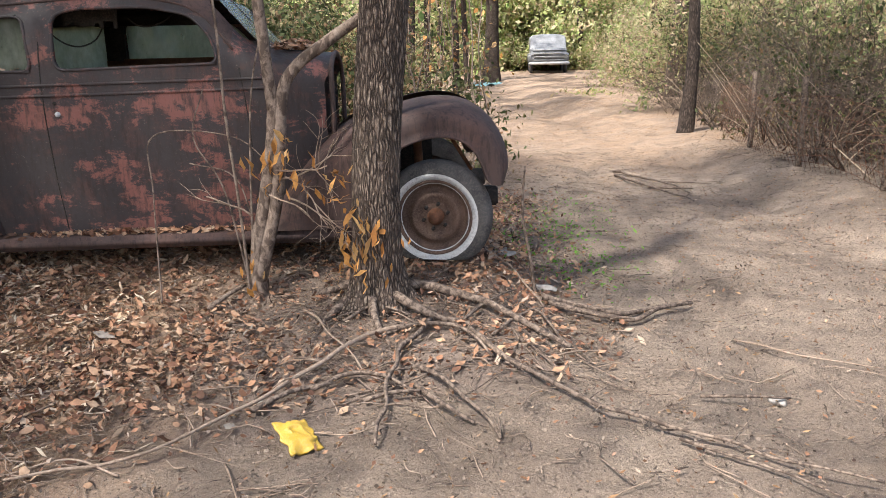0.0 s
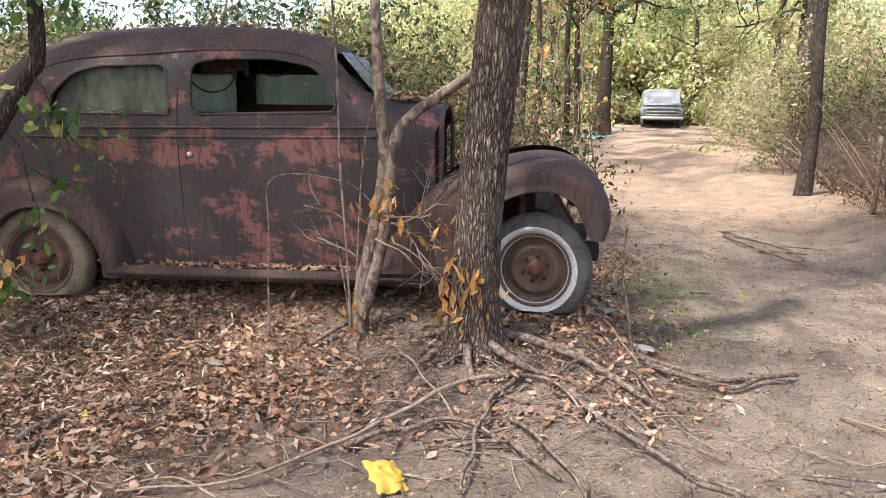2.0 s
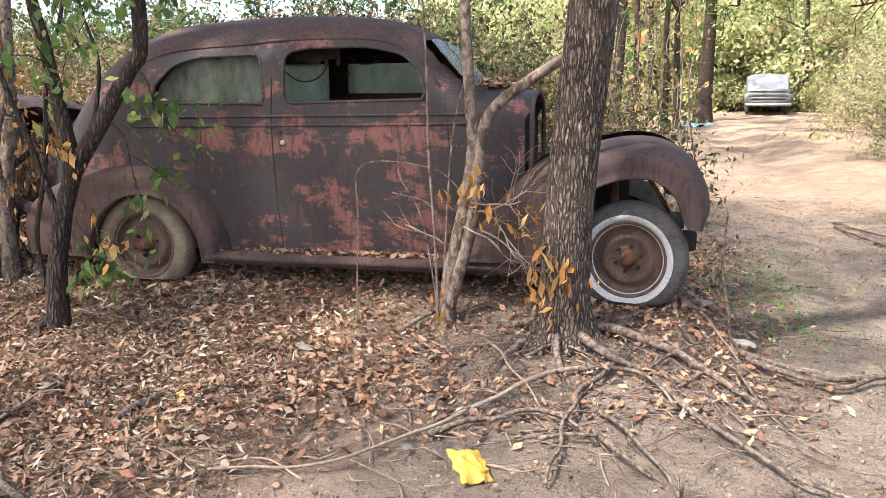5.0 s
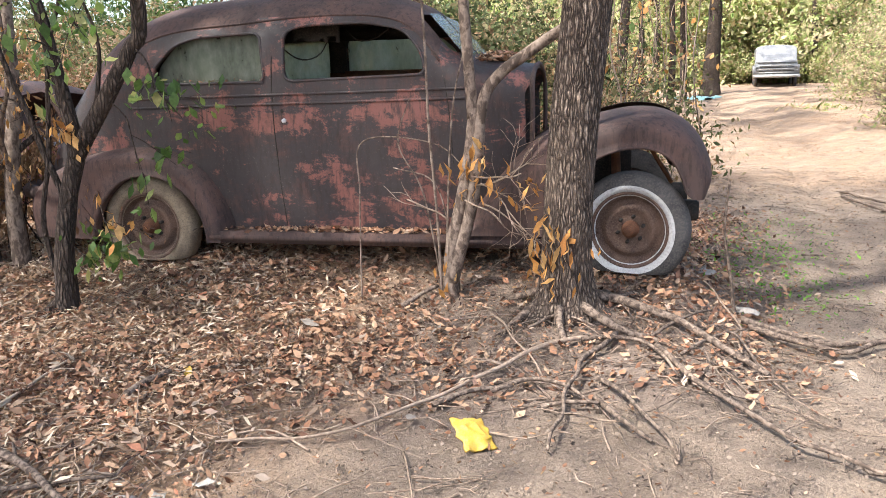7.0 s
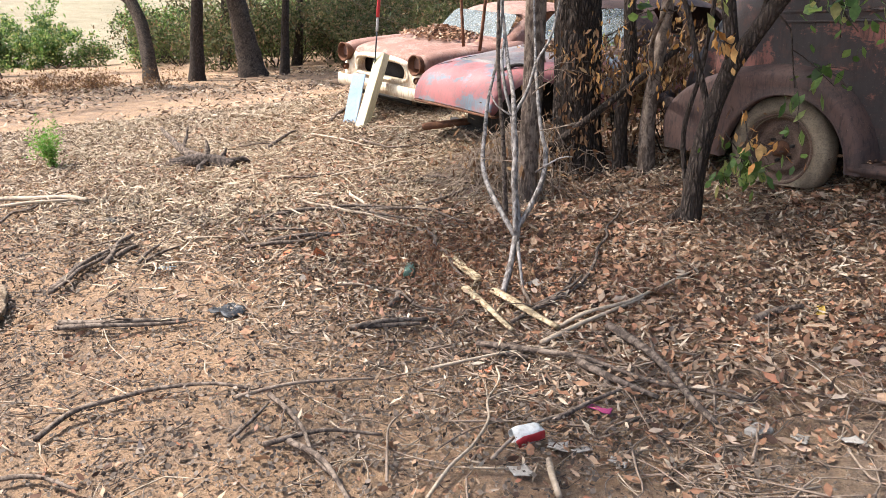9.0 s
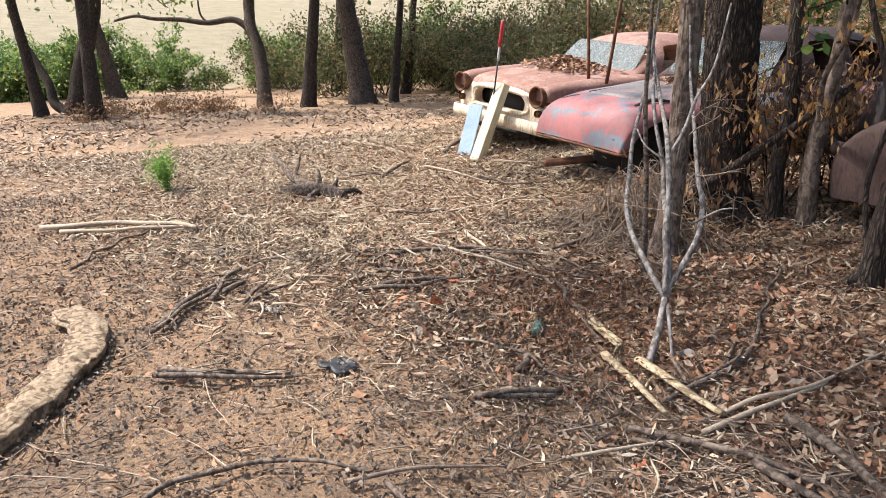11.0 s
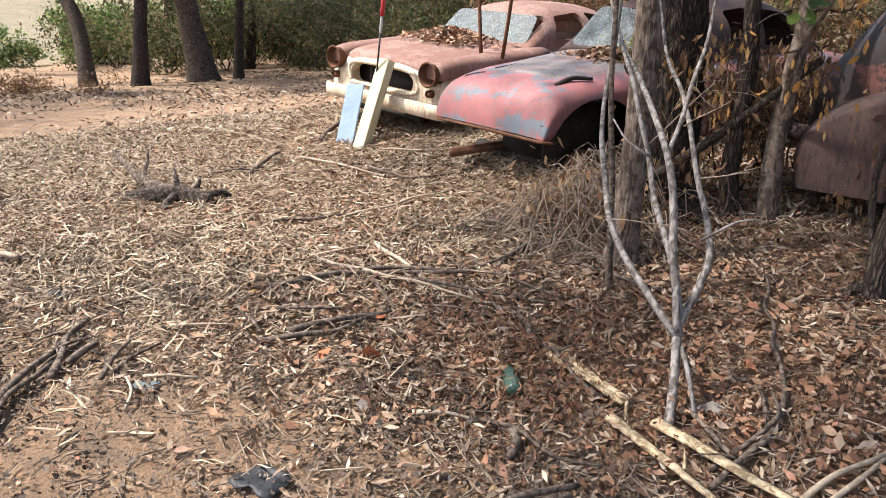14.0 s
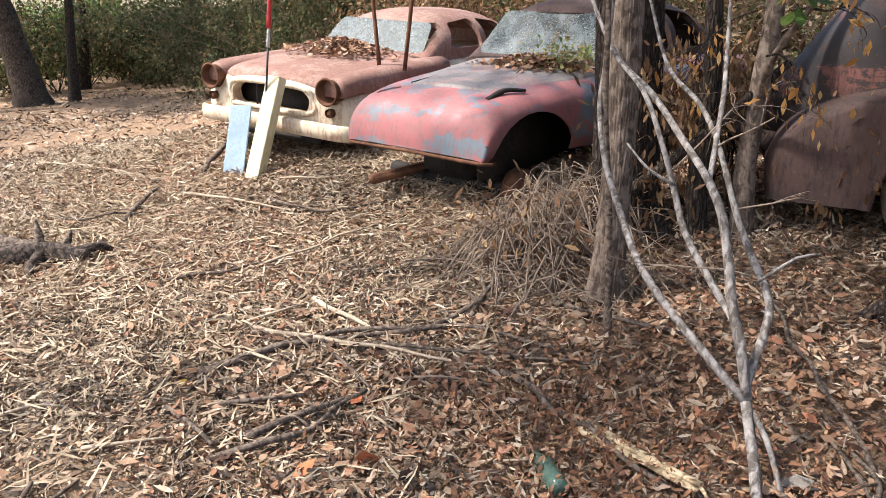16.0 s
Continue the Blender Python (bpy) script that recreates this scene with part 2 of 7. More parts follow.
GREYTOP = rusty_paint("grey_weathered_bonnet", (0.20, 0.175, 0.165), (0.26, 0.17, 0.15), (0.16, 0.12, 0.10), 0.53, 3.0, 0.6, (0.13, 0.1, 0.09))
RUSTRED = rusty_paint("rusty_bonnet", (0.25, 0.135, 0.105), (0.31, 0.195, 0.155), (0.20, 0.105, 0.075), 0.5, 2.5, 0.7, (0.15, 0.085, 0.06))
CREAM = rusty_paint("cream_paint_with_rust", (0.62, 0.52, 0.38), (0.55, 0.44, 0.31), (0.33, 0.15, 0.08), 0.55, 2.5, 0.55, (0.35, 0.2, 0.12))
RUST = mottled("deep_rust", (0.10, 0.045, 0.025), (0.19, 0.085, 0.045), (0.06, 0.035, 0.025), 14.0, 0.9)
# Sooty metal parts; also the dark fill put behind the cream grille.
BLACK = mottled("sooty_metal_and_dark_fill", (0.012, 0.011, 0.01), (0.03, 0.026, 0.023), (0.06, 0.045, 0.035), 8.0, 0.8)
TYRE = mottled("perished_tyre_rubber", (0.035, 0.034, 0.034), (0.07, 0.066, 0.063), (0.12, 0.105, 0.09), 9.0, 0.85)
WHITEWALL = mottled("chalky_whitewall", (0.40, 0.395, 0.38), (0.52, 0.515, 0.50), (0.24, 0.225, 0.205), 6.0, 0.8)
TAN_RUBBER = mottled("sun_bleached_rubber", (0.13, 0.10, 0.07), (0.21, 0.165, 0.115), (0.08, 0.06, 0.045), 9.0, 0.9)
RIM = mottled("rust_brown_wheel", (0.055, 0.034, 0.025), (0.105, 0.064, 0.045), (0.17, 0.115, 0.088), 10.0, 0.75)
GLASS = dirty_glass("clouded_green_glass", (0.42, 0.45, 0.37), (0.26, 0.29, 0.22), 0.66)
GLASS_PALE = dirty_glass("dusty_windscreen", (0.20, 0.225, 0.23), (0.13, 0.145, 0.145), 0.62, 0.1)


# ---- mesh helpers ----
def part(name, bm, material, parent=None, label="", smooth=True):
    """Links a bmesh, or (verts, faces), as one mesh object."""
    me = bpy.data.meshes.new(name)
    if isinstance(bm, tuple):
        me.from_pydata(bm[0], [], bm[1])
    else:
        bmesh.ops.recalc_face_normals(bm, faces=bm.faces)
        bm.to_mesh(me)
        bm.free()
    me.materials.append(material)
    if smooth:
        me.shade_smooth()
    ob = new(name, me)
    if parent:
        ob.parent = parent
    if label:
        ob["label"] = label
    return ob


def thing(name, m, label, category, group="", kind=""):
    ob = new(name)
    ob.empty_display_size = 0.1
    ob.matrix_world = m
    return tagged(ob, label, category, group, kind)


def smoothstep(a, b, v):
    k = np.clip((np.asarray(v, float) - a) / (b - a), 0, 1)
    return k * k * (3 - 2 * k)


def height(x, y):
    """The lie of the land: a bank under the old cars, a hollow before it, a track rising to the woods."""
    x, y = np.asarray(x, float), np.asarray(y, float)
    bank = 0.34 * np.exp(-(((y - 0.9) / 1.4) ** 2)) * (1 - smoothstep(3.25, 3.85, x)) * smoothstep(-9, -6, x)
    hollow = -0.12 * np.exp(-(((x - 0.2) / 1.5) ** 2) - ((y + 2.5) / 0.75) ** 2)
    verge = -0.05 * smoothstep(3.4, 3.9, x) * (1 - smoothstep(6.3, 6.9, x))
    rise = 0.015 * np.clip(y - 4, 0, 60) + 0.12 * smoothstep(6.4, 7.6, x) * smoothstep(-4, 2, y)
    fall = -0.012 * np.clip(-x - 5, 0, 25) + 0.11 * np.clip(-x - 30, 0, 120) + 0.05 * np.clip(y - 45, 0, 100)
    ripple = 0.018 * np.sin(2.1 * x + 1.3 * np.sin(1.7 * y)) * np.sin(2.6 * y + 0.8 * np.sin(2.3 * x)) + 0.008 * np.sin(7.3 * x + 2 * np.sin(5.1 * y)) * np.sin(6.1 * y)
    ripple = ripple * (1 - 0.75 * smoothstep(1.5, 5, y))
    mid = 5.4 + 0.12 * y
    ruts = -0.035 * (np.exp(-(((x - mid + 0.75) / 0.17) ** 2)) + np.exp(-(((x - mid - 0.7) / 0.17) ** 2))) * smoothstep(-4.5, -1, y)
    return -0.13 + bank + hollow + verge + rise + fall + ripple + ruts


def zat(x, y):
    return float(height(x, y))


def path_points(pts, step=0.06):
    """A smooth line through a few points (Catmull-Rom)."""
    p = [Vector(q) for q in pts]
    p = [p[0] * 2 - p[1]] + p + [p[-1] * 2 - p[-2]]
    out = []
    for a, b, c, d in zip(p, p[1:], p[2:], p[3:]):
        k = max(2, int((c - b).length / step))
        for i in range(k):
            t = i / k
            out.append(0.5 * (2 * b + (c - a) * t + (2 * a - 5 * b + 4 * c - d) * t * t + (3 * b - a - 3 * c + d) * t**3))
    return out + [p[-2]]


def tube(pts, r0, r1, sides=8, step=0.06, rough=0.0, flare=0.0, out=None, power=1.0):
    """A tapered limb along pts, closed at both ends, as (verts, faces); added to out where given."""
    verts, faces = out if out is not None else ([], [])
    line = path_points(pts, step)
    base, n = len(verts), len(line)
    side = Vector((1, 0.13, 0.07))
    for i, p in enumerate(line):
        d = (line[min(i + 1, n - 1)] - line[max(i - 1, 0)]).normalized()
        side = (side - d * side.dot(d)).normalized()
        other = d.cross(side)
        t = i / max(1, n - 1)
        r = r0 + (r1 - r0) * t**power
        if flare:
            r *= 1 + flare * math.exp(-t * 9)
        for k in range(sides):
            a = 2 * math.pi * k / sides
            w = side * math.cos(a) + other * math.sin(a)
            q = r
            if rough:
                q *= 1 + rough * noise.noise(Vector((math.cos(a) * 2.0, math.sin(a) * 2.0, p.z * 3.0 + p.x)) * 1.3)
            verts.append(p + w * q)
    for i in range(n - 1):
        for k in range(sides):
            a, b = base + i * sides + k, base + i * sides + (k + 1) % sides
            faces.append((a, b, b + sides, a + sides))
    faces.append(tuple(base + k for k in reversed(range(sides))))
    faces.append(tuple(base + (n - 1) * sides + k for k in range(sides)))
    return verts, faces


def leaves(centres, size, rng, droop=0.3, narrow=0.45, flat=False, curl=0.25, out=None):
    """Folded, curled leaves (six corners, four triangles each) at the centres, as (verts, faces)."""
    c = np.asarray(centres, float)
    n = len(c)
    s = size * rng.uniform(0.55, 1.35, n)[:, None]
    yaw = rng.uniform(0, 2 * np.pi, n)
    tilt = rng.normal(0, 0.36, n) if flat else rng.uniform(-1.2, 0.6, n) - droop
    roll = rng.normal(0, 0.6 if flat else 0.8, n)
    d = np.stack([np.cos(yaw) * np.cos(tilt), np.sin(yaw) * np.cos(tilt), np.sin(tilt)], 1)
    side = np.stack([-np.sin(yaw), np.cos(yaw), 0 * yaw], 1)
    up = np.cross(d, side)
    side = side * np.cos(roll)[:, None] + up * np.sin(roll)[:, None]
    up = np.cross(d, side)
    w = narrow * rng.uniform(0.7, 1.25, n)[:, None]
    bend = curl * rng.uniform(-0.3, 1.6, n)[:, None]
    rows = [c - d * s * 0.5, c - d * s * 0.12 + side * s * w * 0.5 + up * s * bend * 0.5, c - d * s * 0.05 - side * s * w * 0.5 + up * s * bend * 0.5,
            c + d * s * 0.22 + side * s * w * 0.36 + up * s * bend * 0.3, c + d * s * 0.25 - side * s * w * 0.36 + up * s * bend * 0.35, c + d * s * 0.55 + up * s * bend * 0.9]
    verts = np.stack(rows, 1).reshape(-1, 3)
    k = np.arange(n)[:, None] * 6
    tri = np.concatenate([k + [0, 2, 1], k + [1, 2, 4], k + [1, 4, 3], k + [3, 4, 5]], 0)
    return verts, tri


def raw(name, verts, tris, material, parent=None, smooth=False):
    """One mesh object straight from arrays of corners and triangles."""
    me = bpy.data.meshes.new(name)
    verts, tris = np.asarray(verts, np.float32), np.asarray(tris, np.int32)
    me.vertices.add(len(verts))
    me.vertices.foreach_set("co", verts.ravel())
    me.loops.add(tris.size)
    me.loops.foreach_set("vertex_index", tris.ravel())
    me.polygons.add(len(tris))
    me.polygons.foreach_set("loop_start", np.arange(0, tris.size, tris.shape[1], dtype=np.int32))
    me.update(calc_edges=True)
    me.validate()
    me.materials.append(material)
    if smooth:
        me.shade_smooth()
    ob = new(name, me)
    if parent:
        ob.parent = parent
    return ob


def grow(rng, start, heading, length, radius, depth, out, tips, spread=0.6, droop=0.0, sides=5):
    """A forking branch with all its twigs; the ends are put into tips."""
    p, d = Vector(start), Vector(heading).normalized()
    pts = [p.copy()]
    for _ in range(4):
        d = (d + Vector(rng.normal(0, 0.16, 3)) + Vector((0, 0, -droop * 0.1))).normalized()
        p = p + d * length / 4
        pts.append(p.copy())
    tube(pts, radius, radius * 0.6, sides, length / 5, out=out)
    if depth <= 1:
        tips.extend(pts[1:])
    if depth == 0:
        return
    for _ in range(int(rng.integers(2, 4))):
        at = pts[int(rng.integers(2, 5))]
        nd = (d + Vector(rng.normal(0, spread, 3))).normalized()
        grow(rng, at, nd, length * rng.uniform(0.55, 0.8), radius * 0.55, depth - 1, out, tips, spread, droop, max(3, sides - 1))


def scatter_tips(rng, tips, per, spread):
    t = np.repeat(np.array([tuple(q) for q in tips]), per, 0)
    return t + rng.normal(0, spread, t.shape)


def tree(name, base, crown_at, trunk_r, rng, material, label, category="tree", leaf=GREEN, leaf_size=0.09, limbs=5, reach=1.6, per=10, bare=False, lean=(0, 0), trunk_top=None, group="", spread=0.22, sides=12, flare=0.5):
    """A tree with a tapered trunk, forking limbs and a crown of leaves."""
    x, y = base
    z = zat(x, y) - 0.06
    t = thing(name, pose(x, y, z), label, category, group)
    h = crown_at
    top = trunk_top or h * 1.25
    pts = [(0, 0, 0), (lean[0] * 0.3 + rng.normal(0, .03), lean[1] * 0.3, h * 0.35), (lean[0] * 0.7 + rng.normal(0, .05), lean[1] * 0.7, h * 0.75), (lean[0], lean[1], top)]
    part("trunk", tube(pts, trunk_r, trunk_r * 0.6, sides, 0.08, 0.12, flare), material, t)
    tips = []
    for k in range(limbs):
        out = ([], [])
        a = 2 * math.pi * (k + rng.uniform(0, 0.7)) / limbs
        u = rng.uniform(0.72, 1.0)
        at = Vector((lean[0] * u, lean[1] * u, top * u))
        grow(rng, at, (math.cos(a), math.sin(a), rng.uniform(0.25, 1.1)), reach * rng.uniform(0.7, 1.1), trunk_r * 0.38, 3, out, tips)
        part("limb", out, material, t)
    if not bare:
        raw("crown", *leaves(scatter_tips(rng, tips, per, spread), leaf_size, rng), leaf, t)
    return t


# ---- ground ----
def ground():
    def axis(inner0, inner1, step, far):
        mid = np.arange(inner0, inner1 + 1e-6, step)
        out = step * 1.15 ** np.arange(1, 250)
        out = np.cumsum(out)
        out = out[out < far]
        return np.concatenate([inner0 - out[::-1], mid, inner1 + out])
    xs, ys = axis(-6.5, 7.5, 0.036, 1500), axis(-5.2, 6, 0.036, 1500)
    gx, gy = np.meshgrid(xs, ys)
    z = height(gx, gy)
    near = np.exp(-(np.hypot(gx, gy) / 14) ** 2)
    lump = np.array([noise.fractal(Vector((a * 2.3, b * 2.3, 0)), 0.8, 2.1, 5) if k > 0.3 else 0.0 for a, b, k in zip(gx.ravel(), gy.ravel(), near.ravel())]).reshape(gx.shape)
    clod = np.array([noise.noise(Vector((a * 6.5, b * 6.5, 3))) + 0.6 * noise.noise(Vector((a * 13, b * 13, 7))) if k > 0.3 else 0.0 for a, b, k in zip(gx.ravel(), gy.ravel(), near.ravel())]).reshape(gx.shape)
    z = z + (0.013 * lump + 0.014 * clod) * near
    verts = np.stack([gx, gy, z], -1).reshape(-1, 3)
    r, c = len(ys), len(xs)
    i = (np.arange(r - 1)[:, None] * c + np.arange(c - 1)).reshape(-1, 1)
    ob = raw("ground", verts, i + [0, 1, c + 1, c], SOIL, smooth=True)
    # dark humus lies on the bank; the track and the clearing are sandy
    edge = 3.95 + 0.10 * (gy - 0) * (gy > 0) + 0.25 * np.sin(gy * 1.3)
    front = -1.75 + 0.28 * (gx - 2.2) * (gx > 2.2) - 0.38 * np.clip(2.0 - gx, 0, 3.6) + 0.12 * np.sin(gx * 2.7)
    humus = smoothstep(-0.25, 0.35, edge - gx) * smoothstep(-0.3, 0.3, gy - front) * (0.3 + 0.7 * smoothstep(-1.6, 1.4, gx)) * (1 - smoothstep(6, 12, gy))
    me = ob.data
    for key, val in (("humus", humus), ("ochre", 1 - smoothstep(0.6, 2.8, gx) + 0.45 * smoothstep(2.0, 7.0, gy)), ("field", smoothstep(24, 32, -gx) + smoothstep(45, 60, np.abs(gy)) + smoothstep(30, 60, gx))):
        at = me.attributes.new(key, "FLOAT", "POINT")
        at.data.foreach_set("value", np.clip(val, 0, 1).ravel().astype(np.float32))
    return tagged(ob, "bare sandy earth with dark humus and leaf dust", "ground", kind="structure")


ground()

# ---- the old two-door sedan ----
def ring_section(w, zb, zr, z0, p=2.6, n=14):
    """Half a body section from sill to crown: upright below the belt, rounded above it."""
    pts = [(w * 0.93, z0), (w * 0.985, z0 + (zb - z0) * 0.35), (w, z0 + (zb - z0) * 0.7), (w, zb)]
    for k in range(1, n + 1):
        a = math.pi / 2 * k / n
        pts.append((w * math.cos(a) ** (2 / p), zb + (zr - zb) * math.sin(a) ** (2 / p)))
    return pts


def loft(stations, centre, inset=0.0, sub=4):
    """A closed body through stations of (x, half width, belt, roof, floor), as a bmesh."""
    s = np.array(stations, float)
    n = len(s)
    u = np.linspace(0, n - 1, (n - 1) * sub + 1)
    cols = []
    for j in range(5):
        p = np.r_[2 * s[0, j] - s[1, j], s[:, j], 2 * s[-1, j] - s[-2, j]]
        i = np.minimum(u.astype(int), n - 2)
        t = u - i
        a, b, c, d = p[i], p[i + 1], p[i + 2], p[i + 3]
        cols.append(0.5 * (2 * b + (c - a) * t + (2 * a - 5 * b + 4 * c - d) * t**2 + (3 * b - a - 3 * c + d) * t**3))
    bm = bmesh.new()
    rings = []
    for x, w, zb, zr, z0 in zip(*cols):
        half = ring_section(w - inset, min(zb, zr - 0.05), zr - inset, z0 + inset)
        ring = [(-y, z) for y, z in half] + [(y, z) for y, z in half[-2::-1]]
        rings.append([bm.verts.new((x, centre + y, z)) for y, z in ring])
    for a, b in zip(rings, rings[1:]):
        for k in range(len(a)):
            m = (k + 1) % len(a)
            bm.faces.new((a[k], a[m], b[m], b[k]))
    bm.faces.new(rings[0])
    bm.faces.new(rings[-1][::-1])
    bmesh.ops.recalc_face_normals(bm, faces=bm.faces)
    return bm


def rounded(poly, r, n=5):
    """A polygon with its corners rounded."""
    out = []
    m = len(poly)
    for i in range(m):
        p, a, b = Vector(poly[i]), Vector(poly[i - 1]), Vector(poly[(i + 1) % m])
        u, v = (a - p), (b - p)
        q = min(r, u.length * 0.45, v.length * 0.45)
        u, v = p + u.normalized() * q, p + v.normalized() * q
        for k in range(n + 1):
            t = k / n
            out.append(u * (1 - t) ** 2 + p * 2 * t * (1 - t) + v * t * t)
    return out


def prism(poly, axis, a, b):
    """A prism over a polygon drawn in the other two axes, from a to b along the axis ('y': x, z; 'x': y, z)."""
    bm = bmesh.new()
    put = (lambda p, s: (p[0], s, p[1])) if axis == "y" else (lambda p, s: (s, p[0], p[1]))
    r = [[bm.verts.new(put(p, s)) for p in poly] for s in (a, b)]
    for k in range(len(poly)):
        m = (k + 1) % len(poly)
        bm.faces.new((r[0][k], r[0][m], r[1][m], r[1][k]))
    bm.faces.new(r[0][::-1])
    bm.faces.new(r[1])
    bmesh.ops.recalc_face_normals(bm, faces=bm.faces)
    return bm


def carve(bm, cutters):
    """The solid bm with the cutters taken away; a plain mesh."""
    me = bpy.data.meshes.new("block")
    bm.to_mesh(me)
    bm.free()
    ob = new("block", me)
    made = [ob]
    for c in cutters:
        cm = bpy.data.meshes.new("cutter")
        c.to_mesh(cm)
        c.free()
        co = new("cutter", cm)
        made.append(co)
        b = ob.modifiers.new("cut", "BOOLEAN")
        b.operation, b.object, b.solver = "DIFFERENCE", co, "EXACT"
    bpy.context.view_layer.update()
    done = bpy.data.meshes.new_from_object(ob.evaluated_get(bpy.context.evaluated_depsgraph_get()))
    for o in made:
        bpy.data.objects.remove(o)
    return done


def mesh_part(name, me, material, parent, label="", angle=35):
    me.materials.clear()
    me.materials.append(material)
    me.name = name
    me.shade_smooth()
    me.set_sharp_from_angle(angle=radians(angle))
    ob = new(name, me)
    ob.parent = parent
    if label:
        ob["label"] = label
    return ob


def resample(pts, n):
    line = path_points([(x, 0, z) for x, z in pts], 0.02)
    d = np.r_[0, np.cumsum([(b - a).length for a, b in zip(line, line[1:])])]
    q = np.linspace(0, d[-1], n)
    return np.stack([np.interp(q, d, [p.x for p in line]), np.interp(q, d, [p.z for p in line])], 1)


def fender(outer, opening, y_in, y_out, flip, n=44, crown=0.13):
    """A wing: a domed sheet from the body over the crown to the wheel opening, with a rolled lip."""
    o, i = resample(outer, n), resample(opening, n)
    bm = bmesh.new()
    vs = []
    for (ox, oz), (ix, iz) in zip(o, i):
        gap = math.hypot(ox - ix, oz - iz)
        k = min(0.55, crown / max(gap, 0.02))
        row = []
        for a in np.linspace(0, math.pi / 2, 9):
            u = k * (1 - math.cos(a))
            row.append((ox + (ix - ox) * u, y_in + (y_out - y_in) * math.sin(a), oz + (iz - oz) * u))
        for u, dy in ((k + (0.93 - k) * 0.5, 0.0), (0.92, 0.006), (0.94, -0.008), (0.985, -0.010), (1.0, 0.0), (1.0, 0.05)):
            row.append((ox + (ix - ox) * u, y_out + dy, oz + (iz - oz) * u))
        vs.append([bm.verts.new((x, flip(y), z)) for x, y, z in row])
    for a, b in zip(vs, vs[1:]):
        for k in range(len(a) - 1):
            bm.faces.new((a[k], a[k + 1], b[k + 1], b[k]))
    return bm


def lathe(profile, sides, floor_z=None, squash=None):
    """Turns (radius, y) round the y axis. floor_z: where a slack tyre lies flat."""
    bm = bmesh.new()
    rings = []
    for r, y in profile:
        ring = []
        for k in range(sides):
            a = 2 * math.pi * k / sides
            x, z, yy = r * math.cos(a), r * math.sin(a), y
            if floor_z is not None and z < floor_z:
                x *= 1 + 0.25 * (floor_z - z)
                yy *= 1 + 2.0 * (floor_z - z)
                z = floor_z + (z - floor_z) * 0.06
            ring.append(bm.verts.new((x, yy, z)))
        rings.append(ring)
    for a, b in zip(rings, rings[1:]):
        for k in range(sides):
            m = (k + 1) % sides
            bm.faces.new((a[k], a[m], b[m], b[k]))
    return bm


def wheel(parent, at, r, tyre_mat, band_mat, turn=0.0, floor_z=None, side=1):
    """A wheel at its hub: slack tyre, pressed rim, hub and nuts; side is 1 where it faces -y."""
    w = new("wheel")
    w.parent = parent
    w.matrix_local = pose(*at, 0, 0, turn + (0 if side > 0 else 180))
    part("tyre", lathe([(0.20, 0.05), (r * 0.80, 0.075), (r * 0.95, 0.065), (r, 0.03), (r * 1.005, 0), (r, -0.03), (r * 0.955, -0.062), (r * 0.90, -0.073), (r * 0.78, -0.0788)], 48, floor_z), tyre_mat, w)
    part("sidewall", lathe([(r * 0.78, -0.0788), (r * 0.75, -0.08), (r * 0.69, -0.074), (r * 0.67, -0.062), (0.20, -0.05)], 48, floor_z), band_mat, w)
    part("rim", lathe([(0.225, -0.066), (0.218, -0.070), (0.208, -0.062), (0.198, -0.02), (0.18, 0.0), (0.165, -0.002), (0.148, -0.03), (0.135, -0.036), (0.115, -0.03), (0.09, -0.012), (0.07, -0.012), (0.0, -0.012)], 40), RIM, w)
    part("hub", lathe([(0.05, -0.01), (0.05, -0.04), (0.036, -0.06), (0.034, -0.085), (0.026, -0.095), (0.0, -0.097)], 20), RUST, w)
    for k in range(6):
        a = 2 * math.pi * (k + 0.3) / 6
        bm = lathe([(0.011, -0.012), (0.011, -0.042), (0.0, -0.044)], 6)
        bmesh.ops.translate(bm, verts=bm.verts, vec=(0.076 * math.cos(a), 0, 0.076 * math.sin(a)))
        part("wheel_nut", bm, BLACK, w)
    return w


def slab(x0, x1, y0, y1, z0, z1, r=0.015, seg=2):
    bm = bmesh.new()
    bmesh.ops.create_cube(bm, size=1.0)
    bmesh.ops.scale(bm, verts=bm.verts, vec=(x1 - x0, y1 - y0, z1 - z0))
    bmesh.ops.translate(bm, verts=bm.verts, vec=((x0 + x1) / 2, (y0 + y1) / 2, (z0 + z1) / 2))
    if r:
        bmesh.ops.bevel(bm, geom=list(bm.edges), offset=r, segments=seg, affect="EDGES")
    return bm


def crumple_sheet(w, h, n=12):
    """A ragged hanging rag of lining."""
    bm = bmesh.new()
    bmesh.ops.create_grid(bm, x_segments=n, y_segments=n, size=0.5)
    for v in list(bm.verts):
        v.co.x, v.co.y = v.co.x * w, v.co.y * h
        v.co.z = 0.02 * noise.noise(v.co * 12)
    ragged = [f for f in bm.faces if f.calc_center_median().y < -h * 0.5 + h * (0.15 + 0.5 * abs(noise.noise(Vector((f.calc_center_median().x * 14, 0.3, 0)))))]
    bmesh.ops.delete(bm, geom=ragged, context="FACES")
    bmesh.ops.solidify(bm, geom=list(bm.faces), thickness=0.004)
    return bm


CY = 0.70  # the sedan's middle line


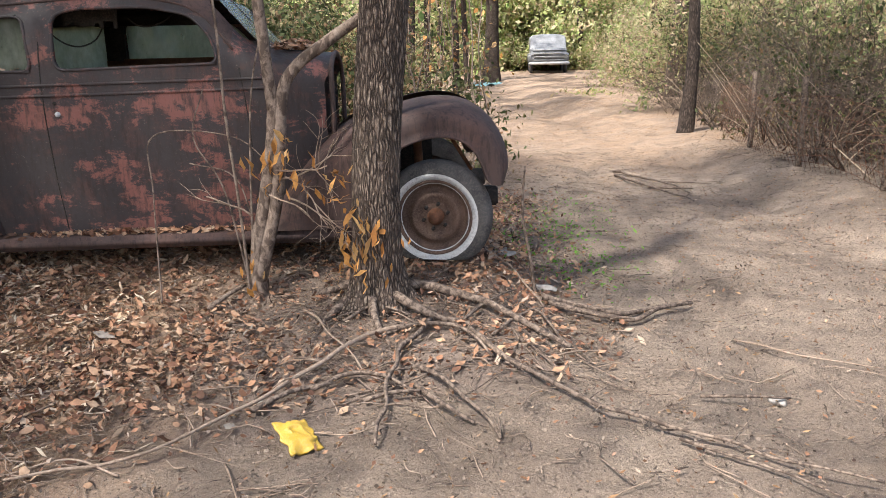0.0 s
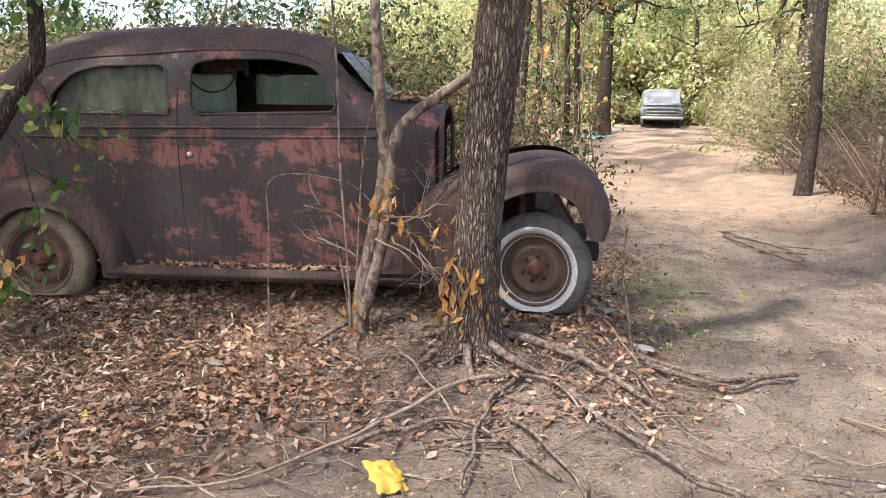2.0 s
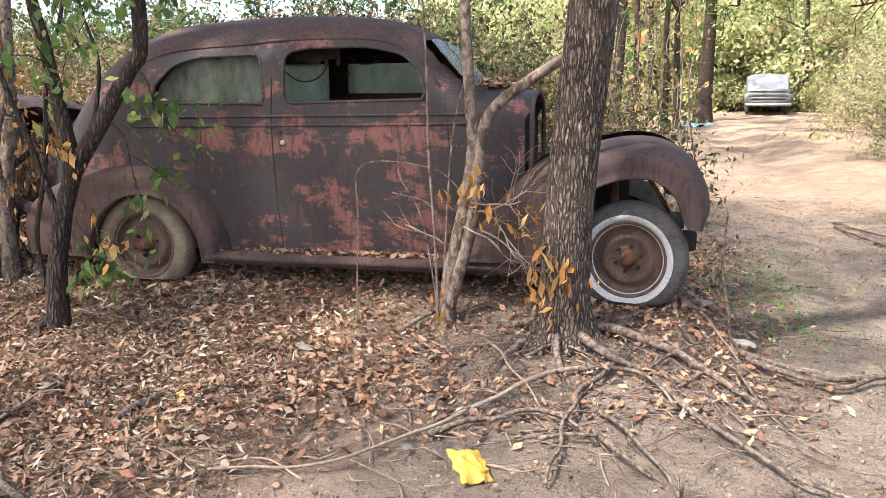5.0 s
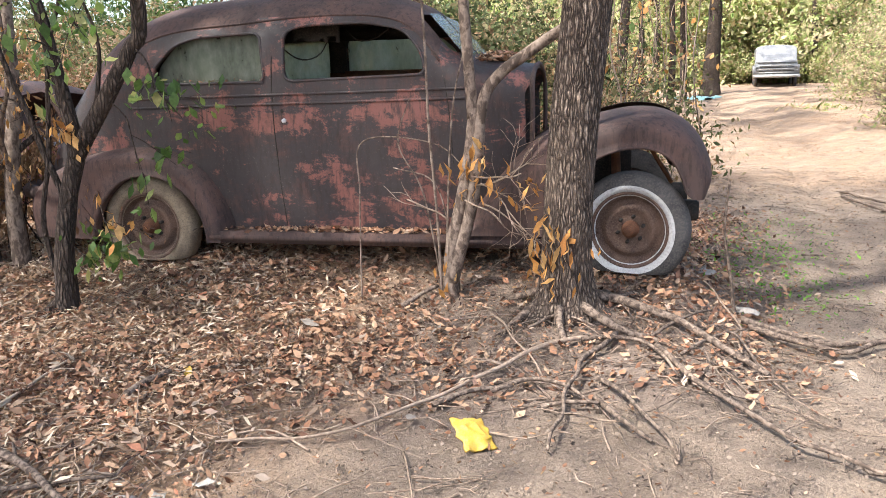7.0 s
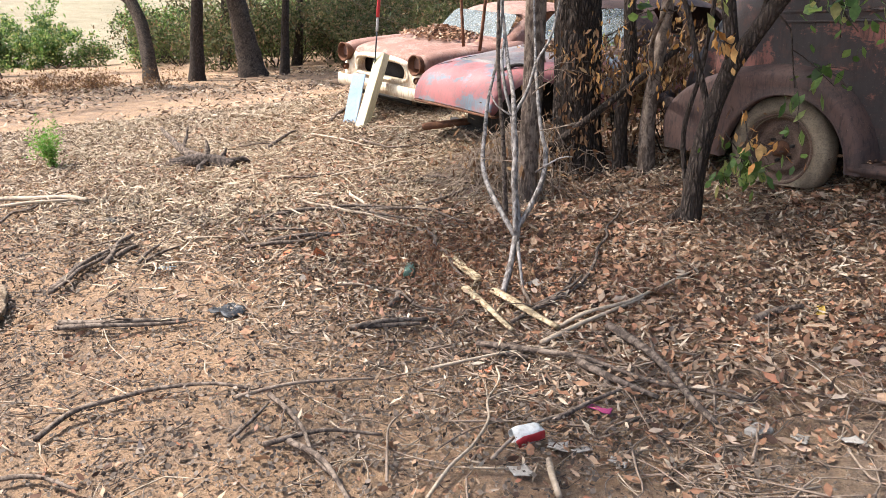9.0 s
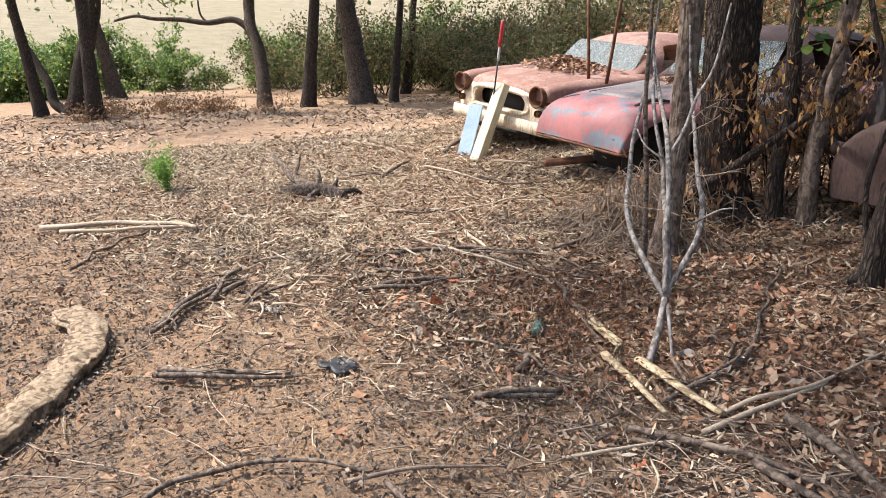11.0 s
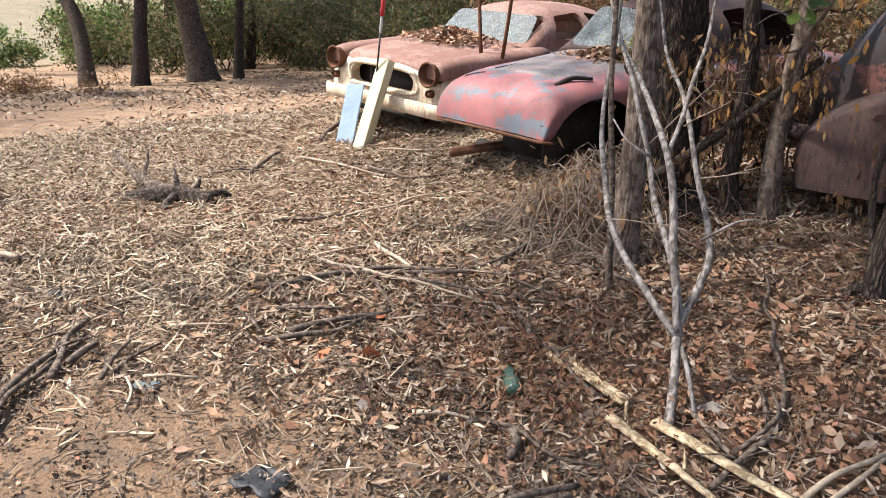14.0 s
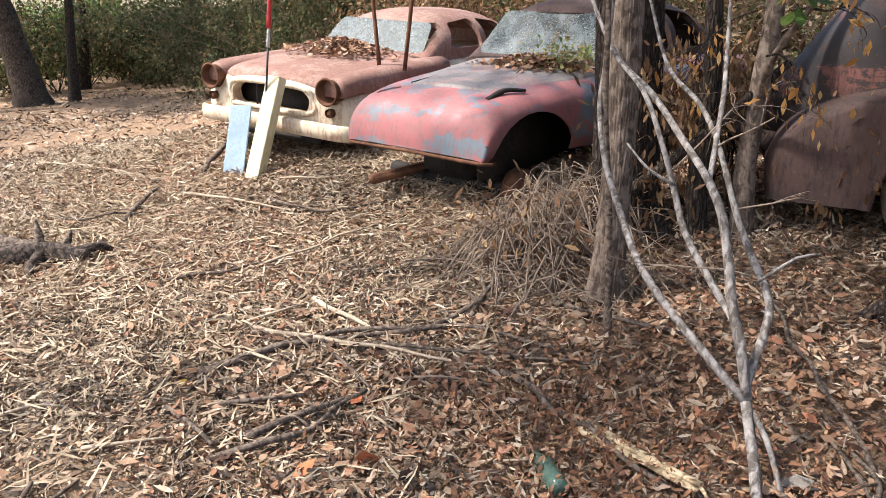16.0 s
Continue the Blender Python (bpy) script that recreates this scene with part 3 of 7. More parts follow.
def sedan():
    car = thing("car", pose(0, 0, 0), "rusting two-door sedan, faded black over red primer", "car")
    st = [(-1.02, 0.24, 0.50, 0.66, 0.42), (-0.94, 0.40, 0.58, 0.86, 0.38), (-0.8, 0.50, 0.70, 1.06, 0.35), (-0.55, 0.58, 0.9, 1.36, 0.33), (-0.28, 0.635, 1.1, 1.62, 0.32),
          (0.05, 0.66, 1.2, 1.765, 0.32), (0.4, 0.672, 1.235, 1.81, 0.32), (0.8, 0.678, 1.25, 1.828, 0.32), (1.2, 0.678, 1.26, 1.825, 0.32), (1.5, 0.672, 1.265, 1.80, 0.32),
          (1.72, 0.664, 1.265, 1.745, 0.32), (1.84, 0.658, 1.26, 1.68, 0.32), (2.0, 0.64, 1.24, 1.50, 0.33), (2.14, 0.61, 1.18, 1.375, 0.34), (2.3, 0.55, 1.12, 1.355, 0.36), (2.5, 0.46, 1.08, 1.335, 0.38)]
    rear = rounded([(0.10, 1.262), (0.10, 1.36), (0.24, 1.50), (0.40, 1.545), (0.84, 1.56), (0.875, 1.262)], 0.06)
    front = rounded([(1.0, 1.262), (0.995, 1.56), (1.12, 1.595), (1.5, 1.60), (1.74, 1.555), (1.86, 1.43), (1.895, 1.285)], 0.07)
    inner = [(x, w, zb, zr, z0) for x, w, zb, zr, z0 in st[2:-1]] + [(2.7, 0.46, 1.08, 1.33, 0.38)]
    cut = [loft(inner, CY, 0.035), prism(rear, "y", -0.5, 2.0), prism(front, "y", -0.5, 2.0)]
    for s in (-1, 1):
        cut.append(prism(rounded([(CY + s * 0.035, 1.41), (CY + s * 0.5, 1.41), (CY + s * 0.44, 1.64), (CY + s * 0.035, 1.665)], 0.05), "x", 1.7, 2.6))
    # wheel arches through the lower body
    for x in (0.0,):
        cut.append(prism([(x + 0.40 * math.cos(a), 0.40 + 0.30 * math.sin(a)) for a in np.linspace(0, 2 * math.pi, 25)[:-1]], "y", -0.5, 0.25))
    whole = carve(loft(st, CY), cut)
    line_x, line_z = (-1.2, -0.4, -0.12, 0.1, 0.35, 0.7, 1.1, 1.5, 1.72, 1.86, 1.97, 2.05), (9, 1.30, 1.46, 1.555, 1.60, 1.62, 1.648, 1.645, 1.60, 1.50, 1.36, 9)
    halves = []
    for top in (False, True):
        bm = bmesh.new()
        bm.from_mesh(whole)
        bmesh.ops.delete(bm, geom=[f for f in bm.faces if (f.calc_center_median().z > np.interp(f.calc_center_median().x, line_x, line_z)) != top], context="FACES")
        me = bpy.data.meshes.new("half")
        bm.to_mesh(me)
        bm.free()
        halves.append(me)
    mesh_part("body", halves[0], BODY, car)
    mesh_part("roof", halves[1], ROOFPAINT, car, "dusty rust-brown roof")
    flips = ((1, lambda y: y), (-1, lambda y: 2 * CY - y))
    for s, f in flips:
        part("rear_fender", fender([(-0.92, 0.28), (-0.93, 0.50), (-0.82, 0.67), (-0.6, 0.79), (-0.3, 0.87), (-0.02, 0.905), (0.2, 0.88), (0.38, 0.78), (0.51, 0.62), (0.585, 0.43), (0.60, 0.262)],
                                   [(-0.36, 0.27), (-0.33, 0.40), (-0.24, 0.55), (-0.1, 0.66), (0.06, 0.69), (0.2, 0.66), (0.33, 0.57), (0.41, 0.45), (0.44, 0.35), (0.45, 0.265)], 0.46, -0.095, f), ROOFPAINT, car)
        part("front_fender", fender([(2.0, 0.34), (2.14, 0.48), (2.31, 0.69), (2.5, 0.875), (2.67, 0.965), (2.9, 1.03), (3.1, 1.065), (3.29, 1.045), (3.44, 0.95), (3.53, 0.81), (3.56, 0.67), (3.52, 0.565)],
                                    [(2.66, 0.345), (2.70, 0.45), (2.75, 0.60), (2.82, 0.72), (2.92, 0.80), (3.06, 0.845), (3.2, 0.84), (3.30, 0.78), (3.35, 0.70), (3.375, 0.63), (3.39, 0.595), (3.42, 0.57)], 0.40, -0.10, f, 50, 0.17), ROOFPAINT, car)
        bm = slab(0.45, 2.66, f(0.10) if s > 0 else f(-0.09), f(-0.09) if s > 0 else f(0.10), 0.265, 0.335, 0.02) if s < 0 else slab(0.45, 2.66, -0.10, 0.12, 0.265, 0.335, 0.02)
        part("running_board", bm, ROOFPAINT, car, "dented running board strewn with leaves")
    wheel(car, (0, 0.03, 0.35), 0.335, TAN_RUBBER, TAN_RUBBER, 0, -0.215)
    wheel(car, (3.1, 0.03, 0.378), 0.335, TYRE, WHITEWALL, -13, -0.25)
    wheel(car, (0, 2 * CY - 0.03, 0.35), 0.335, TYRE, TYRE, 0, -0.2, -1)
    wheel(car, (3.1, 2 * CY - 0.03, 0.378), 0.335, TYRE, WHITEWALL, 6, -0.25, -1)
    # mouldings, seams and the gutter follow the body side
    tab = np.array(st)

    def side(x, z, s=-1, out=0.0):
        w, zb, zr, z0 = (float(np.interp(x, tab[:, 0], tab[:, c])) for c in (1, 2, 3, 4))
        if z > zb:
            y = w * max(0.0, 1 - min(1.0, (z - zb) / (zr - zb)) ** 2.6) ** (1 / 2.6)
        else:
            y = w * float(np.interp((z - z0) / (zb - z0), [0, 0.35, 0.7, 1], [0.93, 0.985, 1, 1]))
        return (x, CY + s * (y + out), z)

    for s in (-1, 1):
        for z in (1.128, 1.185):
            part("belt_moulding", tube([side(x, z + 0.012 * (x - 1), s) for x in np.arange(-0.1, 2.2, 0.16)], 0.009, 0.009, 8, 0.08), BODY, car)
        part("gutter", tube([side(x, z, s, 0.004) for x, z in ((-0.12, 1.46), (0.1, 1.555), (0.35, 1.60), (0.7, 1.62), (1.1, 1.648), (1.5, 1.645), (1.72, 1.60), (1.86, 1.50), (1.97, 1.36))], 0.008, 0.008, 6, 0.06), ROOFPAINT, car)
        part("door_seam", tube([side(x, z, s, -0.001) for x, z in ((0.93, 1.61), (0.925, 1.4), (0.915, 1.2), (0.915, 1.0), (0.925, 0.7), (0.94, 0.36))], 0.0045, 0.0045, 6, 0.06), BLACK, car)
        part("door_seam", tube([side(x, z, s, -0.001) for x, z in ((2.0, 1.26), (2.02, 1.1), (2.04, 0.8), (2.05, 0.5), (2.03, 0.36))], 0.0045, 0.0045, 6, 0.06), BLACK, car)
        part("bonnet_seam", tube([side(x, z, s, -0.001) for x, z in ((2.14, 1.36), (2.15, 1.2), (2.16, 0.9), (2.17, 0.6))], 0.004, 0.004, 6, 0.06), BLACK, car)
        part("window_trim", tube([side(x, z, s, 0.0) for x, z in [tuple(p) for p in front] + [tuple(front[0])]], 0.010, 0.010, 6, 0.05), BODY, car)
        part("window_trim", tube([side(x, z, s, 0.0) for x, z in [tuple(p) for p in rear] + [tuple(rear[0])]], 0.010, 0.010, 6, 0.05), BODY, car)
    lock = lathe([(0.0, -0.012), (0.014, -0.010), (0.016, 0.004), (0.0, 0.004)], 14)
    part("door_lock", lock, WHITEWALL, car).matrix_local = pose(*side(0.985, 1.025))
    part("handle_hole", lathe([(0.0, -0.004), (0.011, -0.003), (0.011, 0.004)], 12), BLACK, car).matrix_local = pose(*side(0.975, 1.085))
    part("bonnet_front", tube([(2.5, CY - 0.46, 0.5), (2.505, CY - 0.462, 1.05), (2.5, CY - 0.40, 1.25), (2.5, CY, 1.335), (2.5, CY + 0.40, 1.25), (2.505, CY + 0.462, 1.05), (2.5, CY + 0.46, 0.5)], 0.016, 0.016, 8, 0.06), ROOFPAINT, car)
    part("floor_pan", slab(-0.75, 2.6, 0.16, 2 * CY - 0.16, 0.26, 0.30, 0.01), BLACK, car)
    part("chassis_rail", slab(2.4, 3.5, 0.28, 0.36, 0.38, 0.5, 0.01), BLACK, car)
    part("chassis_rail", slab(2.4, 3.5, 2 * CY - 0.36, 2 * CY - 0.28, 0.38, 0.5, 0.01), BLACK, car)
    part("engine_block", slab(2.45, 3.1, 0.46, 0.94, 0.42, 0.86, 0.05), BLACK, car)
    part("air_cleaner", lathe([(0, -0.05), (0.14, -0.05), (0.15, -0.03), (0.15, 0.04), (0, 0.05)], 20), RUST, car).matrix_local = pose(2.85, 0.70, 0.92, 90, 0, 0)
    part("front_axle", tube([(3.1, 0.08, 0.36), (3.1, CY, 0.33), (3.1, 2 * CY - 0.08, 0.36)], 0.035, 0.035, 8, 0.2), BLACK, car)
    part("shock_absorber", tube([(3.02, 0.2, 0.42), (3.0, 0.26, 0.82)], 0.028, 0.028, 8, 0.2), RUST, car)
    part("wing_stay", tube([(3.2, 0.12, 0.83), (3.33, 0.25, 0.62)], 0.012, 0.012, 6, 0.2), RUST, car)
    part("rear_bumper", tube([(-0.86, 0.05, 0.55), (-1.06, 0.2, 0.56), (-1.14, CY, 0.56), (-1.06, 2 * CY - 0.2, 0.56), (-0.86, 2 * CY - 0.05, 0.55)], 0.05, 0.05, 12, 0.08), ROOFPAINT, car)
    part("seat", slab(0.95, 1.15, 0.2, 2 * CY - 0.2, 0.6, 1.16, 0.07, 3), RUST, car)
    part("seat", slab(0.1, 0.3, 0.2, 2 * CY - 0.2, 0.6, 1.14, 0.07, 3), RUST, car)
    part("hanging_wire", tube([(0.80, 0.5, 1.48), (0.88, 0.5, 1.42), (0.97, 0.5, 1.40), (1.07, 0.5, 1.44), (1.14, 0.5, 1.55)], 0.005, 0.005, 6, 0.03), BLACK, car)
    part("hanging_wire", tube([(1.25, 0.5, 1.58), (1.32, 0.5, 1.52), (1.40, 0.5, 1.51), (1.49, 0.5, 1.54), (1.56, 0.5, 1.6)], 0.005, 0.005, 6, 0.03), BLACK, car)
    part("torn_lining", crumple_sheet(0.30, 0.16), BLACK, car).matrix_local = pose(1.12, 0.3, 1.55, 80, 0, 8)
    part("door_lining", slab(0.86, 1.95, 2 * CY - 0.19, 2 * CY - 0.15, 0.62, 1.325, 0.012), RUST, car, "rust-red bare inside of the far door")
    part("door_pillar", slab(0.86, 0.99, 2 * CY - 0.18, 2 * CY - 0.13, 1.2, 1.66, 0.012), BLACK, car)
    part("roof_lining", slab(0.80, 1.95, 2 * CY - 0.24, 2 * CY - 0.14, 1.545, 1.64, 0.02), BLACK, car, "sagging black roof lining")
    # glass
    for poly, y, m in ((rear, 0.115, GLASS), (rear, 2 * CY - 0.115, GLASS), (front, 2 * CY - 0.12, GLASS)):
        part("window_pane", prism(poly, "y", y - 0.003, y + 0.003), m, car, smooth=False)
    for s in (-1, 1):
        pane = prism(rounded([(CY + s * 0.03, 1.40), (CY + s * 0.51, 1.40), (CY + s * 0.45, 1.645), (CY + s * 0.03, 1.67)], 0.05), "x", -0.003, 0.003)
        for v in pane.verts:
            v.co.x += 1.865 + (1.66 - v.co.z) * 0.90
        part("windscreen", pane, GLASS_PALE, car, smooth=False)
    return car


sedan()

# ---- trees along the bank ----
rng = np.random.default_rng(7)


def furrowed(line, radius, sides, deep, fine=1.5, lobes=0.0, taper=0.0):
    """A thick trunk whose bark is cut by long furrows."""
    verts, faces = [], []
    for p in line:
        h = p.z - line[0].z
        r = radius * (1 - taper * h) + 0.85 * radius * math.exp(-h * 8)
        for k in range(sides):
            a = 2 * math.pi * k / sides
            q = Vector((math.cos(a) * 5.2, math.sin(a) * 5.2, p.z * 6.5))
            w = noise.noise(Vector((q.x * 0.6, q.y * 0.6, p.z * 9))) * 0.55
            f = abs(noise.noise(Vector((q.x * fine + w, q.y * fine + w, q.z))))
            rr = r * (1 + lobes * math.exp(-h * 6) * (math.cos(3 * a + 0.7) + 0.6 * math.cos(5 * a))) + deep * (min(1.0, f * 3.2) - 0.75)
            verts.append(p + Vector((math.cos(a) * rr, math.sin(a) * rr, 0)))
    for i in range(len(line) - 1):
        for k in range(sides):
            a, b = i * sides + k, i * sides + (k + 1) % sides
            faces.append((a, b, b + sides, a + sides))
    return verts, faces


def high_crown(t, at, count, reach, material, leaf, size=0.13, per=9, spread=0.25, radius=0.07):
    tips = []
    for k in range(count):
        out = ([], [])
        a = k * 2.4 + 0.3
        grow(rng, (at[0], at[1], at[2] - 0.15 * (k % 4)), (math.cos(a), math.sin(a), rng.uniform(0.3, 0.8)), reach * rng.uniform(0.75, 1.1), radius, 3, out, tips, 0.55)
        part("limb", out, material, t)
    raw("crown", *leaves(scatter_tips(rng, tips, per, spread), size, rng), leaf, t)


def main_tree():
    x, y = 2.75, -0.46
    t = thing("tree", pose(x, y, zat(x, y) - 0.05), "upright tree with deeply furrowed grey-brown bark", "tree")
    line = path_points([(0, 0, 0), (0.0, 0, 0.25), (0.025, 0, 0.9), (0.10, 0.02, 1.7), (0.22, 0.05, 3.0), (0.35, 0.1, 4.6)], 0.022)
    part("trunk", furrowed(line, 0.128, 160, 0.004, 2.0, 0.20, 0.02), BARK, t)
    high_crown(t, (0.33, 0.09, 4.4), 10, 2.7, BARK, GREEN, 0.13, 5, 0.34, 0.035)
    for a, n in ((0.3, 0.45), (1.4, 0.3), (2.6, 0.3), (3.6, 0.4), (4.5, 0.4), (5.4, 0.6)):
        pts = []
        for k in range(5):
            d = 0.1 + n * k / 4
            px, py = math.cos(a + 0.1 * k) * d, math.sin(a + 0.1 * k) * d
            pts.append((px, py, zat(x + px, y + py) - zat(x, y) + 0.05 + 0.085 * (1 - k / 4) ** 1.5 - 0.03 * (k == 4)))
        part("root", tube(pts, 0.028, 0.009, 8, 0.05, 0.35), STICK, t)
    return t


main_tree()


def shade_tree(x, y, top, count, reach, per, label):
    """An unseen tree added beside the walker; its crown shades the ground before it."""
    t = thing("tree", pose(x, y, zat(x, y) - 0.05), label, "tree")
    tx, ty, tz = top[0] - x, top[1] - y, top[2]
    part("trunk", tube([(0, 0, 0), (tx * 0.12, ty * 0.12, tz * 0.28), (tx * 0.5, ty * 0.5, tz * 0.65), (tx, ty, tz)], 0.15, 0.07, 14, 0.2, 0.12, 0.4), BARK, t)
    high_crown(t, (tx, ty, tz), count, reach, BARK, GREEN, 0.13, per, 0.28, 0.03)


# Both stand out of view, added only for the shade of their crowns.
shade_tree(1.5, -8.5, (-2.9, -5.6, 8.2), 11, 0.95, 2, "unseen leafy tree added to shade the bank's foot")
shade_tree(7.2, -5.0, (5.0, 0.5, 7.6), 13, 1.6, 5, "unseen tall leafy tree added to shade the track and the hedge")


def limbs_tree(name, label, material, limbs, leaf=None, category="tree", sides=9, rough=0.1):
    """A small tree given limb by limb: (thick end, thin end, points)."""
    base = limbs[0][2][0]
    t = thing(name, pose(*base), label, category)
    for k, (r0, r1, pts) in enumerate(limbs):
        part("trunk" if k == 0 else "limb", tube([Vector(p) - Vector(base) for p in pts], r0, r1, sides, 0.04, rough, 0.35 if k == 0 else 0), material, t)
    return t


def twigs_on(t, starts, heads, length, material, leaf, size, per, spread=0.05, depth=2, droop=0.3, narrow=0.45, radius=0.006, down=0.3):
    """Fine leafy twigs on a tree, from points given in its own space."""
    tips = []
    for p, d in zip(starts, heads):
        out = ([], [])
        grow(rng, p, d, length * rng.uniform(0.7, 1.2), radius, depth, out, tips, 0.6, droop, 4)
        part("twig", out, material, t)
    if leaf:
        raw("foliage", *leaves(scatter_tips(rng, tips, per, spread), size, rng, down, narrow), leaf, t)


sapling = limbs_tree("forked_sapling", "slender forked brown sapling beside the running board", BARK_SMOOTH, [
    (.045, .035, [(2.09, -0.31, -0.02), (2.1, -0.3, 0.3), (2.15, -0.3, 0.53), (2.21, -0.28, 0.85), (2.24, -0.28, 1.1)]),
    (.033, .022, [(2.23, -0.28, 1.04), (2.21, -0.28, 1.31), (2.19, -0.29, 1.61), (2.18, -0.29, 1.91), (2.16, -0.29, 2.8)]),
    (.04, .028, [(2.1, -0.32, 0.12), (2.23, -0.30, 0.63), (2.28, -0.28, 1.11), (2.37, -0.25, 1.27), (2.49, -0.23, 1.36), (2.65, -0.19, 1.47), (2.86, -0.15, 1.6)]),
    (.009, .006, [(2.04, -0.32, 0.0), (2.02, -0.32, 0.53), (1.99, -0.33, 1.0), (1.98, -0.33, 1.46), (1.96, -0.33, 1.82), (1.95, -0.34, 2.08)]),
    (.008, .004, [(2.06, -0.31, 0.0), (2.09, -0.31, 0.69), (2.13, -0.3, 1.16), (2.22, -0.28, 1.52)]),
    (.005, .003, [(1.58, -0.41, 0.0), (1.6, -0.41, 0.62), (1.63, -0.4, 0.93), (2.01, -0.32, 0.91), (2.2, -0.29, 0.75)]),
    (.006, .003, [(2.04, -0.32, 0.1), (1.95, -0.34, 0.63), (1.82, -0.36, 0.91), (1.89, -0.35, 1.16)]),
    (.005, .003, [(2.1, -0.3, 0.37), (2.01, -0.32, 0.69), (1.79, -0.37, 0.78)])])
twigs_on(sapling, [(0.14, -0.05, 0.75), (0.1, -0.05, 0.62), (0.15, -0.04, 0.7), (0.2, -0.05, 0.6), (0.0, -0.03, 0.5)], [(1, -0.2, -0.2), (0.9, -0.4, -0.5), (1, -0.3, 0.1), (1, -0.1, -0.7), (-1, -0.2, 0.3)], 0.3, TWIG, None, 0.06, 4)
raw("foliage", *leaves(np.concatenate([np.array([0.16, -0.06, 0.86]) + rng.normal(0, 1, (13, 3)) * [0.035, 0.03, 0.06], np.array([0.40, -0.14, 0.68]) + rng.normal(0, 1, (24, 3)) * [0.13, 0.06, 0.05],
    np.array([0.58, -0.33, 0.52]) + rng.normal(0, 1, (22, 3)) * [0.06, 0.05, 0.07], np.array([0.64, -0.33, 0.36]) + rng.normal(0, 1, (30, 3)) * [0.07, 0.05, 0.08], np.array([-0.03, -0.04, 0.12]) + rng.normal(0, 1, (10, 3)) * [0.03, 0.03, 0.08],
    np.array([0.1, -0.04, 0.7]) + rng.normal(0, 1, (8, 3)) * [0.08, 0.03, 0.06]]), 0.095, rng, 1.1, 0.30, curl=0.5), OCHRE, sapling)

twigs_on(sapling, [(0.2, -0.1, 0.72), (0.3, -0.15, 0.66), (0.35, -0.2, 0.6)], [(1, -0.3, -0.3), (1, -0.5, -0.7), (0.8, -0.5, -0.8)], 0.26, TWIG, None, 0.06, 4, radius=0.004)
limbs_tree("bare_stem", "short bare grey stem standing beside the front fender", STICK, [(.010, .006, [(3.70, -0.02, -0.2), (3.66, 0.0, 0.1), (3.615, 0.02, 0.38), (3.63, 0.03, 0.66)])], category="dead stem")
low_tree = limbs_tree("leafy_small_tree", "dark-barked small tree with green leaves by the rear wheel", BARK_DARK, [
    (.062, .045, [(-0.14, -0.72, -0.08), (-0.12, -0.71, 0.28), (-0.06, -0.7, 0.61), (0.02, -0.68, 0.87), (0.06, -0.67, 0.99)]),
    (.042, .022, [(0.04, -0.68, 0.94), (-0.02, -0.69, 1.31), (-0.06, -0.7, 1.61), (-0.11, -0.71, 1.91), (-0.15, -0.72, 2.9)]),
    (.05, .036, [(0.02, -0.68, 0.88), (0.14, -0.66, 1.06), (0.25, -0.63, 1.24), (0.39, -0.61, 1.46), (0.46, -0.6, 1.62), (0.5, -0.7, 2.4)]),
    (.02, .01, [(-0.06, -0.7, 0.61), (-0.15, -0.72, 0.9), (-0.22, -0.73, 1.15), (-0.29, -0.75, 1.37), (-0.39, -0.77, 1.8)]),
    (.016, .01, [(-0.16, -0.72, 0.1), (-0.21, -0.73, 0.51), (-0.13, -0.71, 0.9), (-0.06, -0.7, 1.43), (0.04, -0.68, 1.73), (0.12, -0.66, 2.08)]),
    (.014, .006, [(0.15, -0.66, 1.07), (0.22, -0.64, 1.46), (0.16, -0.65, 1.73), (0.12, -0.66, 1.95)]),
    (.045, .03, [(-0.15, -0.72, 0.05), (-0.26, -0.74, -0.04), (-0.36, -0.78, -0.09)])])
twigs_on(low_tree, [(0.55, 0.1, 1.55), (0.5, 0.1, 1.4), (0.4, 0.08, 1.25), (0.2, 0, 1.9), (0.1, 0, 2.0), (-0.1, 0, 1.8), (-0.2, 0, 1.5), (0.3, 0.05, 1.6), (0.15, 0.02, 1.5), (0.6, 0.0, 2.1), (-0.2, 0, 2.1)],
         [(0.9, -0.3, -0.4), (1, -0.2, -0.5), (1, -0.3, -0.7), (0.4, -0.6, 0.1), (-0.5, -0.5, 0.2), (-1, 0.1, 0), (-1, -0.3, 0), (0.5, -0.5, 0.2), (0.2, -0.8, 0.3), (0.8, -0.4, 0), (-0.6, 0.3, 0.3)], 0.34, BARK_DARK, GREEN, 0.075, 1, 0.05, 2, 0.8, 0.55, 0.006, 0.6)
twigs_on(low_tree, [(0.2, 0.0, 0.62), (0.12, -0.02, 0.45), (0.25, -0.02, 0.5)], [(1, -0.4, -0.3), (1, -0.5, -0.2), (1, -0.3, 0.1)], 0.25, BARK_DARK, GREEN, 0.07, 2, 0.04, 1, 0.8, 0.6, 0.004, 0.6)
twigs_on(low_tree, [(0.3, -0.02, 0.75), (0.1, 0, 1.2)], [(0.8, -0.4, -0.6), (0.3, -0.6, -0.3)], 0.3, BARK_DARK, OCHRE, 0.07, 2, 0.03, 1, 0.9, 0.45, 0.004, 0.9)

